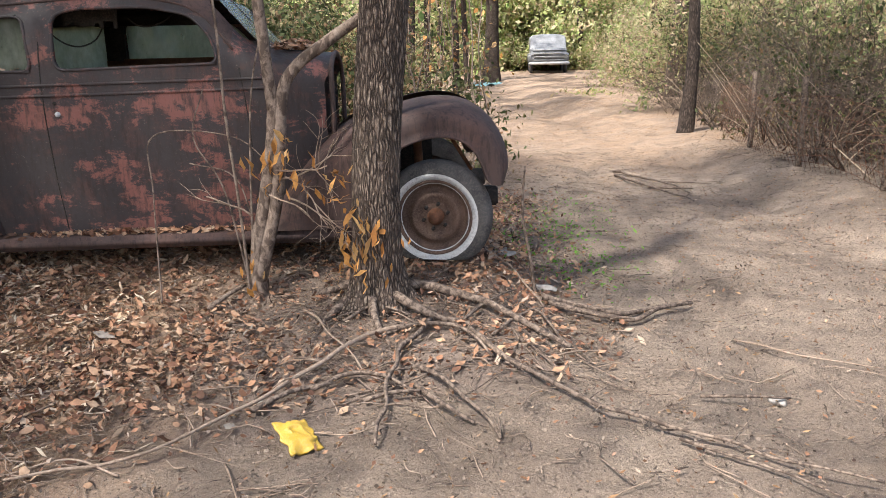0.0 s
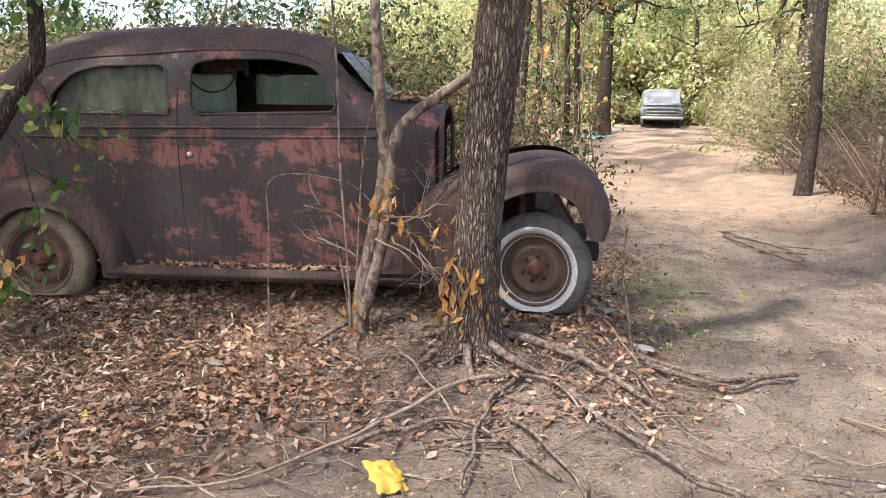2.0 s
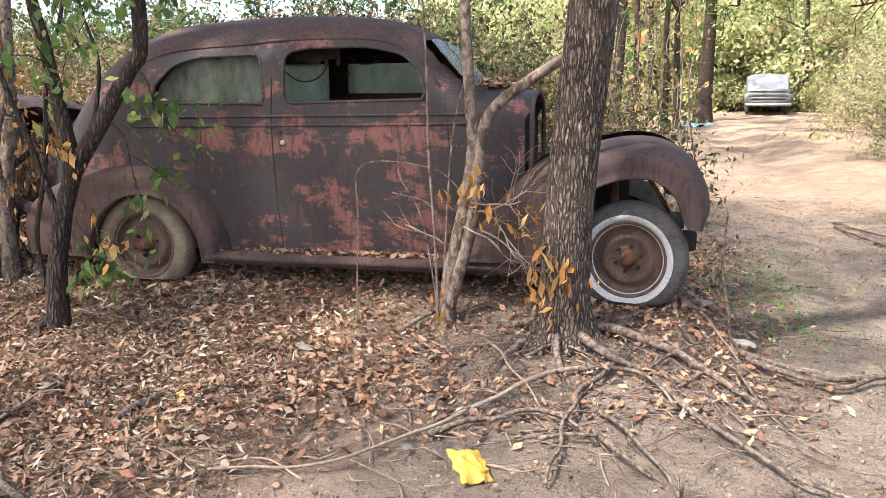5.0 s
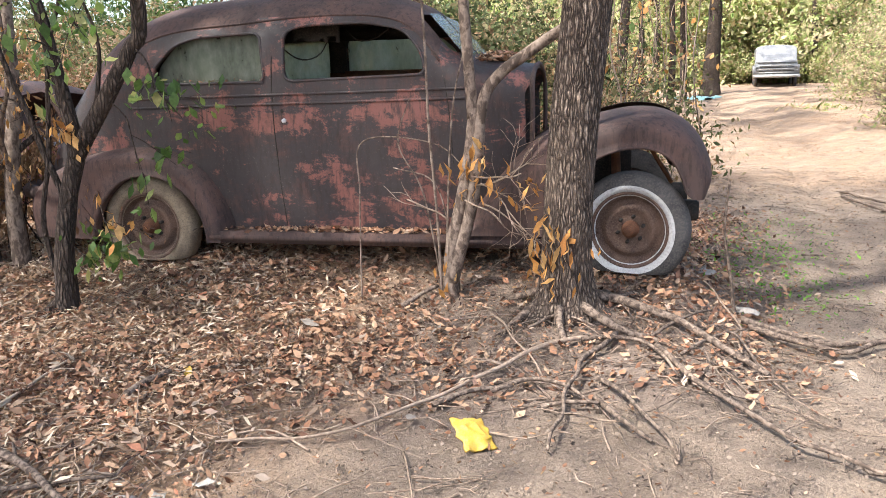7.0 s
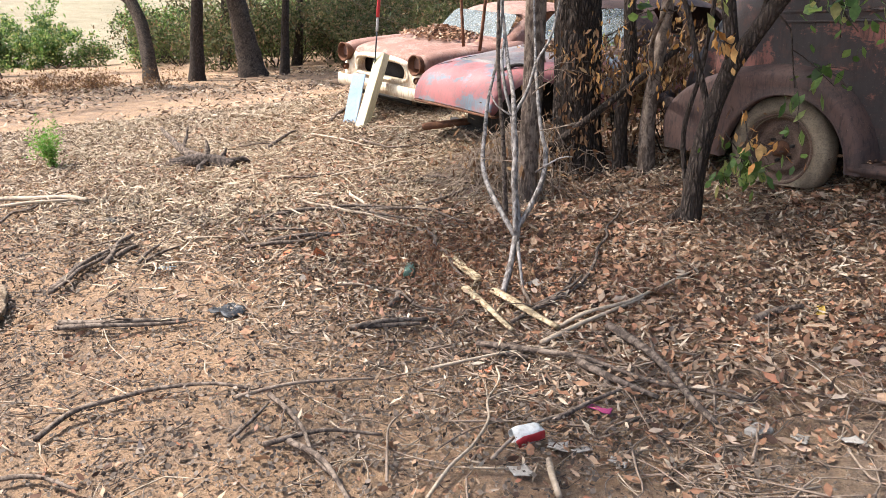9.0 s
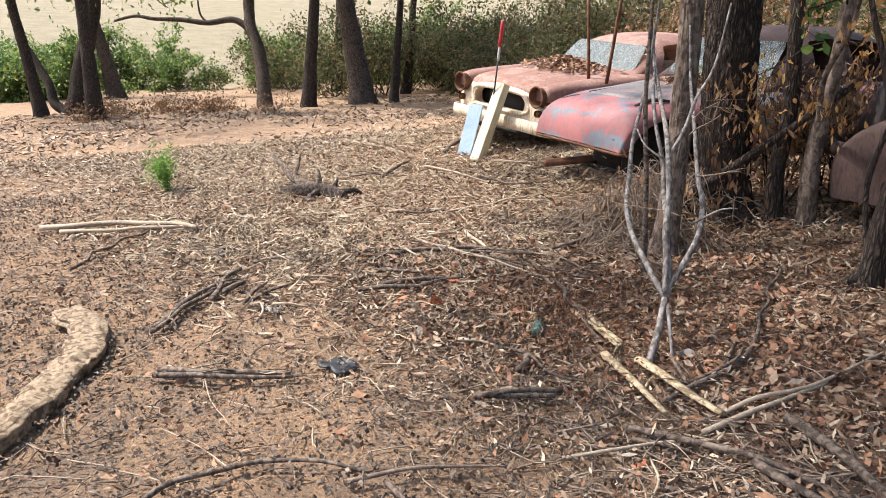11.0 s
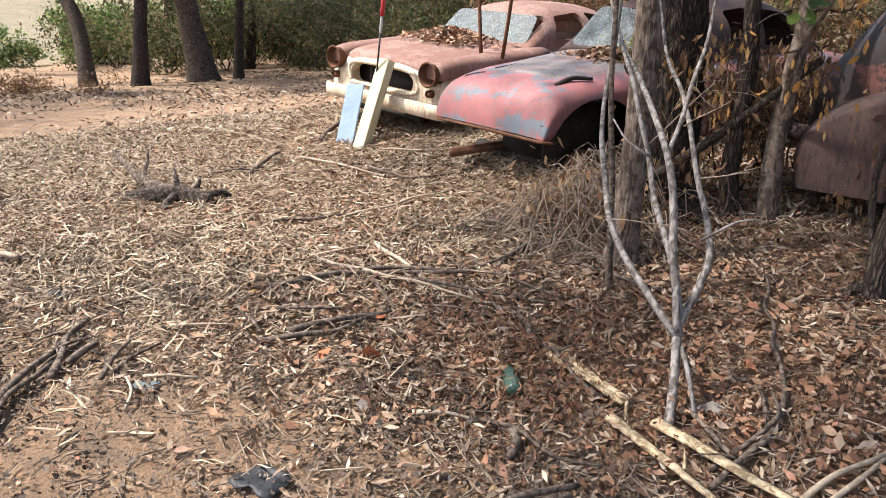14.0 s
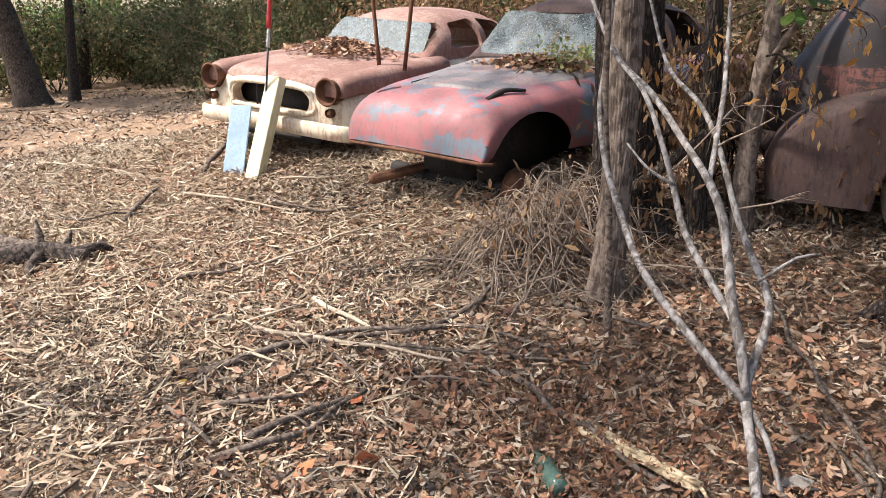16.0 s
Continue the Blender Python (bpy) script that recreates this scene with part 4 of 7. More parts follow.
grey = limbs_tree("dead_sapling", "dead leafless sapling with peeling pale grey stems", BARK_PALE, [
    (0.020, 0.017, [(-0.27, -2.16, -0.27), (-0.35, -1.99, -0.08), (-0.41, -1.89, 0.06)]),
    (0.015, 0.007, [(-0.41, -1.89, 0.06), (-0.55, -1.88, 0.19), (-0.69, -1.85, 0.31), (-0.82, -1.77, 0.41), (-0.95, -1.64, 0.54), (-1.08, -1.50, 0.70), (-1.17, -1.36, 0.88), (-1.16, -1.33, 1.06), (-1.13, -1.30, 1.5)]),
    (0.015, 0.006, [(-0.41, -1.89, 0.08), (-0.46, -1.85, 0.27), (-0.57, -1.74, 0.35), (-0.72, -1.62, 0.49), (-0.79, -1.57, 0.64), (-0.83, -1.58, 0.78), (-0.93, -1.52, 0.95), (-1.15, -1.30, 1.08), (-1.3, -1.2, 1.3)]),
    (0.018, 0.007, [(-0.41, -1.88, 0.06), (-0.44, -1.85, 0.18), (-0.49, -1.83, 0.35), (-0.53, -1.78, 0.49), (-0.56, -1.76, 0.60), (-0.63, -1.70, 0.70), (-0.75, -1.60, 0.80), (-0.91, -1.49, 0.94), (-1.14, -1.30, 1.07), (-1.35, -1.15, 1.35)]),
    (0.010, 0.005, [(-0.63, -1.69, 0.69), (-0.65, -1.58, 0.80), (-0.66, -1.50, 0.95), (-0.71, -1.33, 1.10), (-0.75, -1.2, 1.4)]),
    (0.015, 0.006, [(-0.42, -1.87, 0.10), (-0.41, -1.80, 0.19), (-0.40, -1.74, 0.29), (-0.43, -1.67, 0.35), (-0.53, -1.55, 0.45), (-0.59, -1.53, 0.58), (-0.67, -1.48, 0.77), (-0.77, -1.40, 0.90), (-0.96, -1.22, 1.02), (-1.1, -1.1, 1.3)]),
    (0.006, 0.004, [(-0.78, -1.57, 0.64), (-0.86, -1.62, 0.70), (-0.95, -1.60, 0.78)]),
    (0.006, 0.003, [(-0.46, -1.70, 0.38), (-0.36, -1.62, 0.46), (-0.30, -1.58, 0.47)]),
    (0.011, 0.008, [(-0.41, -1.88, 0.05), (-0.33, -1.94, -0.02), (-0.27, -1.97, -0.16), (-0.22, -1.98, -0.26)])], sides=7, rough=0.25)
twigs_on(grey, [(-0.56, 0.58, 0.92), (-0.40, 0.64, 1.04), (-0.30, 0.60, 0.85), (-0.18, 0.38, 0.7)], [(0.6, 0.3, 0.6), (0.8, 0, 0.5), (0.8, 0.3, 0.4), (-0.9, -0.2, 0.3)], 0.3, TWIG, None, 0, 0, radius=0.004)


def bank_tree(base, line, radius, material, label, deep, top, crown, leaf):
    t = thing("tree", pose(*base, zat(*base) - 0.06), label, "tree")
    part("trunk", furrowed(path_points(line, 0.03), radius, 110, deep, 2.4, 0.1, 0.02), material, t)
    high_crown(t, line[-1], top, crown, material, leaf, 0.14, 9, 0.3)
    return t


tb = bank_tree((-1.3, -1.0), [(0, 0, 0), (0.01, 0.02, 0.15), (0.03, 0.04, 0.55), (0.04, 0.06, 0.95), (0.05, 0.07, 1.5), (0.05, 0.08, 2.4), (0.1, 0.1, 4.3)], 0.068, BARK_SMOOTH, "slim brown tree with a broken dead stem beside it", 0.008, 7, 2.2, GREEN)
tc = bank_tree((-1.53, -0.17), [(0, 0, 0), (-0.02, -0.02, 0.3), (-0.02, -0.03, 0.9), (-0.02, -0.04, 1.4), (-0.02, -0.04, 2.1), (0.0, 0.1, 4.6)], 0.175, BARK_DARK, "thick dark tree with withered leaves hanging round it", 0.018, 10, 3.0, GREEN_DEEP)
hang = [np.array([0.12 * math.cos(a) - 0.02, 0.2 * math.sin(a) - 0.22, z]) + rng.normal(0, 1, (22, 3)) * [0.09, 0.09, 0.1] for a, z in ((0.2, 1.0), (1.0, 0.75), (-0.6, 0.8), (0.5, 0.5), (-1.2, 0.45), (-0.2, 0.3), (1.3, 0.35), (-1.5, 0.9))]
raw("withered_leaves", *leaves(np.concatenate(hang) + [0.2, -0.05, 0], 0.065, rng, 1.0, 0.32), BROWN_LEAF, tc)
hang = [np.array([0.35 + 0.5 * u, 0.1 + 0.4 * u, z]) + rng.normal(0, 1, (34, 3)) * [0.14, 0.14, 0.12] for u, z in ((0, 0.9), (0.3, 0.6), (0.6, 1.0), (0.4, 0.35), (0.9, 0.7), (0.1, 0.45))]
raw("withered_leaves", *leaves(np.concatenate(hang), 0.06, rng, 1.0, 0.32), BROWN_LEAF, tc)
limbs_tree("broken_stem", "thin broken dead stem standing with its split side pale", STICK, [(.016, .010, [(-1.13, -1.31, -0.14), (-1.13, -1.33, 0.41), (-1.15, -1.35, 0.85), (-1.15, -1.35, 1.14), (-1.15, -1.34, 1.51)])], category="dead stem")
limbs_tree("thin_tree", "thin dark crooked stem behind the bank trees", BARK_DARK, [(.05, .035, [(-1.16, -0.13, 0.0), (-1.17, -0.14, 0.36), (-1.14, -0.1, 0.87), (-1.15, -0.12, 1.36), (-1.17, -0.14, 3.0)])])
t2 = limbs_tree("thin_tree", "thin brown stem close to the sedan's tail", BARK_SMOOTH, [(.052, .032, [(-0.93, -0.13, 0.0), (-0.93, -0.13, 0.49), (-0.90, -0.10, 0.88), (-0.87, -0.05, 1.34), (-0.83, 0.02, 3.0)]), (.02, .008, [(-0.92, -0.12, 0.7), (-0.8, -0.3, 1.0), (-0.6, -0.4, 1.3), (-0.5, -0.5, 1.7)])])
twigs_on(t2, [(0.1, -0.2, 1.0), (0.2, -0.2, 1.2), (0.3, -0.3, 1.4), (0.0, 0, 1.2)], [(0.6, -0.6, 0.2), (0.8, -0.3, 0), (0.5, -0.5, 0.5), (-0.7, -0.6, 0.2)], 0.4, BARK_DARK, OCHRE, 0.055, 1, 0.04, 2, 0.6, 0.36, 0.006, 0.9)
limbs_tree("leaning_branch", "dark bare branch leaning across the bank trees", BARK_DARK, [(.035, .02, [(-1.66, -0.4, 0.06), (-1.60, -0.42, 0.2), (-1.38, -0.42, 0.36), (-1.22, -0.36, 0.5), (-1.02, -0.22, 0.7), (-0.8, 0.0, 0.95)])], category="branch")


def brush_pile():
    """Loose dry twigs heaped against the second car."""
    out = ([], [])
    for _ in range(420):
        a = rng.uniform(0, 2 * math.pi)
        c = Vector((-1.75 + rng.normal(0, 0.28), -0.72 + rng.normal(0, 0.2), 0))
        n = rng.uniform(0.3, 0.7)
        d = Vector((math.cos(a), math.sin(a), 0)) * n * 0.5
        z, h = zat(c.x, c.y), max(0.0, rng.uniform(0.0, 0.42) * math.exp(-((c.x + 1.7) ** 2 + (c.y + 0.6) ** 2) * 4))
        tube([c - d + Vector((0, 0, z + 0.02)), c - d * 0.3 + Vector((0, 0, z + h * 1.1 + 0.05)), c + d * 0.4 + Vector((0, 0, z + h * rng.uniform(0.4, 1.2) + 0.04)), c + d + Vector((0, 0, z + h * rng.uniform(0.1, 1.4)))], rng.uniform(0.002, 0.006), 0.0015, 4, 0.12, out=out)
    ob = part("brush_pile", out, TWIG)
    tagged(ob, "heap of dry brown brushwood against the pink car", "brushwood", kind="stuff")
    ob2 = raw("dead_weeds", *leaves(np.stack([rng.normal(-1.75, 0.3, 500), rng.normal(-0.65, 0.22, 500), 0.02 + np.abs(rng.normal(0, 0.16, 500))], 1), 0.07, rng, 0.6, 0.3), BROWN_LEAF)
    tagged(ob2, "withered brown weeds caught in the brushwood", "dead weeds", kind="stuff")


brush_pile()
g = np.random.default_rng(77)
tangle = thing("dead_vines", pose(0, 0, 0), "dark tangle of dead vines and leaves behind the bank trees", "dead vines", kind="stuff")
out, tips = ([], []), []
for _ in range(16):
    x, y = g.uniform(-1.35, -0.9), g.uniform(0.05, 0.9)
    grow(g, (x, y, zat(x, y)), (g.normal(0, 0.3), g.normal(0, 0.3), 1), 0.45, 0.008, 3, out, tips, 0.5, 0.2, 4)
part("vine_stems", out, BARK_DARK, tangle)
raw("withered_leaves", *leaves(scatter_tips(g, tips, 2, 0.07), 0.06, g, 0.9, 0.35), BROWN_LEAF, tangle)

# ---- the two cars nosed in behind the bank ----
def band(points, depth, thick, n=30):
    """A bent sheet strip through points (x, y, z)."""
    line = path_points(points, 0.03)
    bm = bmesh.new()
    rows = []
    for i, p in enumerate(line):
        rows.append([bm.verts.new(p + Vector(o)) for o in ((0, 0, -depth / 2), (0, -thick, -depth / 2 + thick * 0.4), (0, -thick * 1.3, 0), (0, -thick, depth / 2 - thick * 0.4), (0, 0, depth / 2), (0, thick * 0.5, depth / 2 - 0.01), (0, thick * 0.5, -depth / 2 + 0.01))])
    for a, b in zip(rows, rows[1:]):
        for k in range(7):
            m = (k + 1) % 7
            bm.faces.new((a[k], a[m], b[m], b[k]))
    return bm


def leaf_heap(name, parent_pose, centre, size, count, label, material=LITTER, leaf=0.06, dome=0.12):
    p = rng.normal(0, 0.5, (count, 2)) * size
    z = dome * np.exp(-((p[:, 0] / size[0]) ** 2 + (p[:, 1] / size[1]) ** 2)) * rng.uniform(0.1, 1, count)
    c = np.stack([p[:, 0] + centre[0], p[:, 1] + centre[1], z + centre[2]], 1)
    ob = raw(name, *leaves(c, leaf, rng, 0.1, 0.5, True), material)
    ob.matrix_world = parent_pose
    return tagged(ob, label, "fallen leaves", kind="stuff")


def turned(bm):
    """A loft runs along x; a parked car's length runs along its own y."""
    bmesh.ops.transform(bm, matrix=Matrix(((0, -1, 0, 0), (1, 0, 0, 0), (0, 0, 1, 0), (0, 0, 0, 1))), verts=bm.verts)
    return bm


def shell(stations, thick=0.02, p=2.6, sub=4):
    """Sheet metal open below: each section runs over the crown and back along its inside."""
    s = np.array(stations, float)
    n = len(s)
    u = np.linspace(0, n - 1, (n - 1) * sub + 1)
    i = np.minimum(u.astype(int), n - 2)
    t = u - i
    cols = []
    for j in range(5):
        q = np.r_[2 * s[0, j] - s[1, j], s[:, j], 2 * s[-1, j] - s[-2, j]]
        a, b, c, d = q[i], q[i + 1], q[i + 2], q[i + 3]
        cols.append(0.5 * (2 * b + (c - a) * t + (2 * a - 5 * b + 4 * c - d) * t**2 + (3 * b - a - 3 * c + d) * t**3))
    bm = bmesh.new()
    rings = []
    for k, (x, w, zb, zr, z0) in enumerate(zip(*cols)):
        o, e = ring_section(w, zb, zr, z0, p), ring_section(w - thick, zb, max(zr - thick, zb + 0.004), z0, p)
        loop = [(-y, z) for y, z in o] + [(y, z) for y, z in o[-2::-1]] + [(y, z) for y, z in e] + [(-y, z) for y, z in e[-2::-1]]
        rings.append([bm.verts.new((x + (0.0 if m < 2 * len(o) - 1 else thick * (k == 0)), y, z)) for m, (y, z) in enumerate(loop)])
    for a, b in zip(rings, rings[1:]):
        for k in range(len(a)):
            m = (k + 1) % len(a)
            bm.faces.new((a[k], a[m], b[m], b[k]))
    h = len(rings[0]) // 2
    for r in (rings[0], rings[-1]):
        for k in range(h - 1):
            bm.faces.new((r[k], r[k + 1], r[-2 - k], r[-1 - k]))
    bmesh.ops.recalc_face_normals(bm, faces=bm.faces)
    return bm


def pink_car():
    m = pose(-2.95, -0.36, -0.05, 0, 3.0, -3)
    car = thing("car", m, "derelict car with a faded pink nose and no grille", "car")
    st = [(0.0, 0.55, 0.462, 0.475, 0.45), (0.015, 0.575, 0.50, 0.57, 0.448), (0.06, 0.59, 0.56, 0.68, 0.446), (0.16, 0.605, 0.60, 0.775, 0.445), (0.4, 0.635, 0.63, 0.835, 0.44), (0.8, 0.69, 0.65, 0.87, 0.43), (1.3, 0.76, 0.68, 0.90, 0.42), (1.6, 0.80, 0.72, 0.93, 0.36), (2.6, 0.85, 0.74, 0.95, 0.34), (3.8, 0.82, 0.70, 0.92, 0.36), (4.3, 0.7, 0.62, 0.8, 0.4)]
    arch = prism([(0.47 + 0.41 * math.cos(a), 0.38 + 0.34 * math.sin(a)) for a in np.linspace(0, 2 * math.pi, 29)[:-1]], "y", -1.2, 1.2)
    slot = bmesh.new()
    bmesh.ops.create_cube(slot, size=1.0)
    bmesh.ops.scale(slot, verts=slot.verts, vec=(0.16, 0.045, 0.4))
    bmesh.ops.transform(slot, matrix=pose(-0.40, 0.24, 0.80, 0, 0, 30), verts=slot.verts)
    mesh_part("body", carve(turned(shell(st, 0.018, 3.8)), [turned(arch), slot]), PINK, car)
    top = [(0.36, 0.36, 0.828, 0.842, 0.80), (0.5, 0.42, 0.842, 0.858, 0.81), (0.8, 0.50, 0.866, 0.884, 0.82), (1.2, 0.58, 0.892, 0.912, 0.84), (1.5, 0.62, 0.915, 0.938, 0.86)]
    part("bonnet_top", turned(loft(top, 0.0)), GREYTOP, car, "grey weathered top of the bonnet")
    cab = [(1.42, 0.66, 0.89, 0.945, 0.7), (1.55, 0.67, 0.9, 1.08, 0.7), (1.78, 0.66, 0.92, 1.29, 0.7), (2.05, 0.66, 0.93, 1.37, 0.7), (2.5, 0.66, 0.93, 1.39, 0.7), (3.0, 0.65, 0.93, 1.34, 0.7), (3.4, 0.62, 0.92, 1.15, 0.7), (3.65, 0.58, 0.9, 0.96, 0.7)]
    cut = [turned(loft([(1.5, 0.6, 0.88, 0.95, 0.6)] + [(x, w - 0.02, zb, zr - 0.03, 0.6) for x, w, zb, zr, _ in cab[1:-1]], 0.0, 0.02))]
    cut.append(turned(prism(rounded([(1.95, 0.99), (2.0, 1.27), (2.35, 1.30), (2.38, 0.99)], 0.05), "y", -1, 1)))
    cut.append(turned(prism(rounded([(2.46, 0.99), (2.46, 1.30), (2.95, 1.25), (3.05, 0.99)], 0.05), "y", -1, 1)))
    ws = prism(rounded([(-0.58, 0.955), (-0.50, 1.265), (0.50, 1.265), (0.58, 0.955)], 0.06), "x", 1.2, 1.9)
    cut.append(turned(ws))
    mesh_part("cabin", carve(turned(loft(cab, 0.0)), cut), ROOFPAINT, car)
    pane = prism(rounded([(-0.585, 0.95), (-0.505, 1.27), (0.505, 1.27), (0.585, 0.95)], 0.06), "x", -0.003, 0.003)
    for v in pane.verts:
        v.co.x += 1.47 + (v.co.z - 0.95) * 0.93
    part("windscreen", turned(pane), GLASS_PALE, car, smooth=False)
    # ornaments and the torn edge on the bonnet
    part("bonnet_hinge", tube([(0.40, 0.26, 0.785), (0.44, 0.38, 0.84), (0.52, 0.50, 0.835)], 0.022, 0.012, 8, 0.03), BLACK, car)
    part("bonnet_seam", tube([(-0.30, 0.35, 0.835), (-0.31, 0.7, 0.865), (-0.33, 1.25, 0.91)], 0.004, 0.004, 5, 0.08), BLACK, car)
    part("nose_lip", tube([(-0.585, 0.10, 0.448), (-0.55, 0.0, 0.455), (0, -0.015, 0.462), (0.55, 0.0, 0.455), (0.585, 0.10, 0.448)], 0.010, 0.012, 6, 0.05), RUST, car)
    part("chassis_rail", slab(-0.29, -0.23, -0.10, 1.6, 0.22, 0.28, 0.01), RUST, car)
    part("chassis_rail", slab(0.30, 0.36, 0.4, 1.6, 0.2, 0.29, 0.01), BLACK, car)
    part("front_axle", tube([(-0.55, 0.45, 0.2), (0, 0.43, 0.18), (0.55, 0.45, 0.2)], 0.05, 0.05, 10, 0.1), BLACK, car)
    part("brake_drum", turned(lathe([(0.0, -0.06), (0.14, -0.06), (0.15, -0.02), (0.15, 0.05), (0, 0.05)], 20)), RUST, car).matrix_local = pose(0.54, 0.45, 0.20, 0, 0, 0)
    part("engine_block", slab(-0.22, 0.22, 0.35, 1.2, 0.22, 0.62, 0.04), BLACK, car)
    part("inner_panel", slab(0.40, 0.44, 0.16, 1.3, 0.3, 0.74, 0.01), BLACK, car)
    leaf_heap("leaf_litter", m, (0.12, 1.22, 0.895), (0.36, 0.2), 900, "brown leaves heaped on the pink car's bonnet", dome=0.10)
    ob = raw("creeper", *leaves(np.array([0.42, 1.2, 1.0]) + rng.normal(0, 1, (300, 3)) * [0.16, 0.08, 0.05], 0.045, rng, 0.1, 0.5), GREEN_DRY)
    ob.matrix_world = m
    tagged(ob, "small green creeper growing in the leaves on the bonnet", "creeper", kind="stuff")
    return car


pink_car()


def cream_car():
    m = pose(-4.86, 0.16, 0.0, 0, 5.0, 4)
    car = thing("car", m, "derelict car with cream front, rust-red bonnet and empty headlights", "car")
    st = [(0.0, 0.55, 0.50, 0.74, 0.44), (0.04, 0.72, 0.52, 0.80, 0.42), (0.12, 0.81, 0.54, 0.835, 0.40), (0.35, 0.85, 0.56, 0.865, 0.36), (0.8, 0.87, 0.58, 0.895, 0.33), (1.3, 0.88, 0.62, 0.93, 0.32), (2.4, 0.88, 0.66, 0.95, 0.32), (3.5, 0.86, 0.64, 0.92, 0.34), (4.0, 0.72, 0.56, 0.8, 0.4)]
    grille = prism(rounded([(-0.40, 0.55), (-0.44, 0.66), (-0.34, 0.73), (0.34, 0.73), (0.44, 0.66), (0.40, 0.55)], 0.06), "x", -0.3, 0.5)
    holes = [turned(prism([(s * 0.64 + 0.095 * math.cos(a), 0.735 + 0.095 * math.sin(a)) for a in np.linspace(0, 2 * math.pi, 25)[:-1]], "x", -0.3, 0.25)) for s in (-1, 1)]
    inner = [(0.10, 0.70, 0.5, 0.74, 0.30)] + [(x, w - 0.03, zb, zr - 0.03, 0.2) for x, w, zb, zr, _ in st[3:6]]
    arch = prism([(0.85 + 0.38 * math.cos(a), 0.36 + 0.26 * math.sin(a)) for a in np.linspace(0, 2 * math.pi, 29)[:-1]], "y", -1.2, 1.2)
    me = carve(turned(loft(st, 0.0)), [turned(loft(inner, 0.0, 0.0)), turned(grille), turned(arch)] + holes)
    mesh_part("body", me, CREAM, car)
    # rusty bonnet sheet, a little proud of the cream front
    top = [(0.03, 0.46, 0.742, 0.800, 0.73), (0.10, 0.60, 0.76, 0.845, 0.74), (0.3, 0.66, 0.79, 0.885, 0.77), (0.8, 0.70, 0.82, 0.925, 0.8), (1.32, 0.72, 0.84, 0.955, 0.82)]
    part("bonnet", turned(loft(top, 0.0)), RUSTRED, car)
    for s in (-1, 1):
        part("fender_top", turned(loft([(0.02, 0.10, 0.73, 0.835, 0.70), (0.2, 0.13, 0.75, 0.872, 0.72), (0.8, 0.15, 0.78, 0.905, 0.74), (1.5, 0.15, 0.8, 0.93, 0.76)], s * 0.0)), RUSTRED, car).matrix_local = pose(s * 0.66, 0, 0)
        lamp = turned(turned(lathe([(0.085, 0.12), (0.092, 0.02), (0.104, -0.015), (0.110, -0.022), (0.098, -0.03), (0.090, -0.01), (0.082, 0.10), (0.0, 0.10)], 28)))
        bmesh.ops.scale(lamp, verts=lamp.verts, vec=(1, -1, 1))
        part("headlight_bezel", lamp, RUST, car, "empty rusty headlight bezel").matrix_local = pose(s * 0.64, -0.025, 0.745)
        part("side_lamp", turned(turned(lathe([(0.035, 0.03), (0.035, -0.02), (0.022, -0.02), (0.02, 0.02), (0, 0.02)], 16))), RUST, car).matrix_local = pose(s * 0.645, 0.0, 0.58)
    part("grille_frame", tube([(-0.41, -0.01, 0.545), (-0.455, 0.01, 0.66), (-0.34, 0.0, 0.74), (0.34, 0.0, 0.74), (0.455, 0.01, 0.66), (0.41, -0.01, 0.545), (-0.41, -0.01, 0.545)], 0.02, 0.02, 8, 0.03), CREAM, car)
    for x in (-0.16, 0.02):
        part("grille_bar", tube([(x, 0.02, 0.54), (x - 0.01, 0.03, 0.74)], 0.008, 0.008, 6, 0.1), BLACK, car)
    part("bumper", band([(-0.86, 0.2, 0.42), (-0.78, 0.0, 0.43), (-0.4, -0.05, 0.44), (0.4, -0.05, 0.44), (0.78, 0.0, 0.43), (0.88, 0.2, 0.42)], 0.13, 0.02), CREAM, car, "cream bumper with rust holes")
    # Black slab added behind the grille, standing in for the shade inside the opening.
    part("grille_shade_slab", slab(-0.50, 0.50, 0.16, 0.20, 0.40, 0.745, 0.01), BLACK, car, "black slab standing in for shade behind the empty grille")
    part("valance", slab(-0.5, 0.5, 0.02, 0.06, 0.30, 0.36, 0.01), BLACK, car)
    cab = [(1.30, 0.66, 0.89, 0.945, 0.7), (1.42, 0.67, 0.9, 1.05, 0.7), (1.62, 0.66, 0.92, 1.21, 0.7), (1.9, 0.66, 0.93, 1.29, 0.7), (2.3, 0.66, 0.93, 1.31, 0.7), (2.8, 0.65, 0.93, 1.28, 0.7), (3.2, 0.62, 0.92, 1.12, 0.7), (3.4, 0.58, 0.9, 0.96, 0.7)]
    cut = [turned(loft([(1.38, 0.6, 0.88, 0.95, 0.6)] + [(x, w - 0.02, zb, zr - 0.03, 0.6) for x, w, zb, zr, _ in cab[1:-1]], 0.0, 0.02))]
    cut.append(turned(prism(rounded([(1.72, 0.98), (1.86, 1.20), (2.3, 1.235), (2.34, 0.98)], 0.05), "y", -1, 1)))
    cut.append(turned(prism(rounded([(2.42, 0.98), (2.42, 1.235), (2.85, 1.19), (2.95, 0.98)], 0.05), "y", -1, 1)))
    cut.append(turned(prism(rounded([(-0.59, 0.95), (-0.52, 1.20), (0.52, 1.20), (0.59, 0.95)], 0.06), "x", 1.1, 1.75)))
    mesh_part("cabin", carve(turned(loft(cab, 0.0)), cut), RUSTRED, car)
    pane = prism(rounded([(-0.595, 0.945), (-0.525, 1.205), (0.525, 1.205), (0.595, 0.945)], 0.06), "x", -0.003, 0.003)
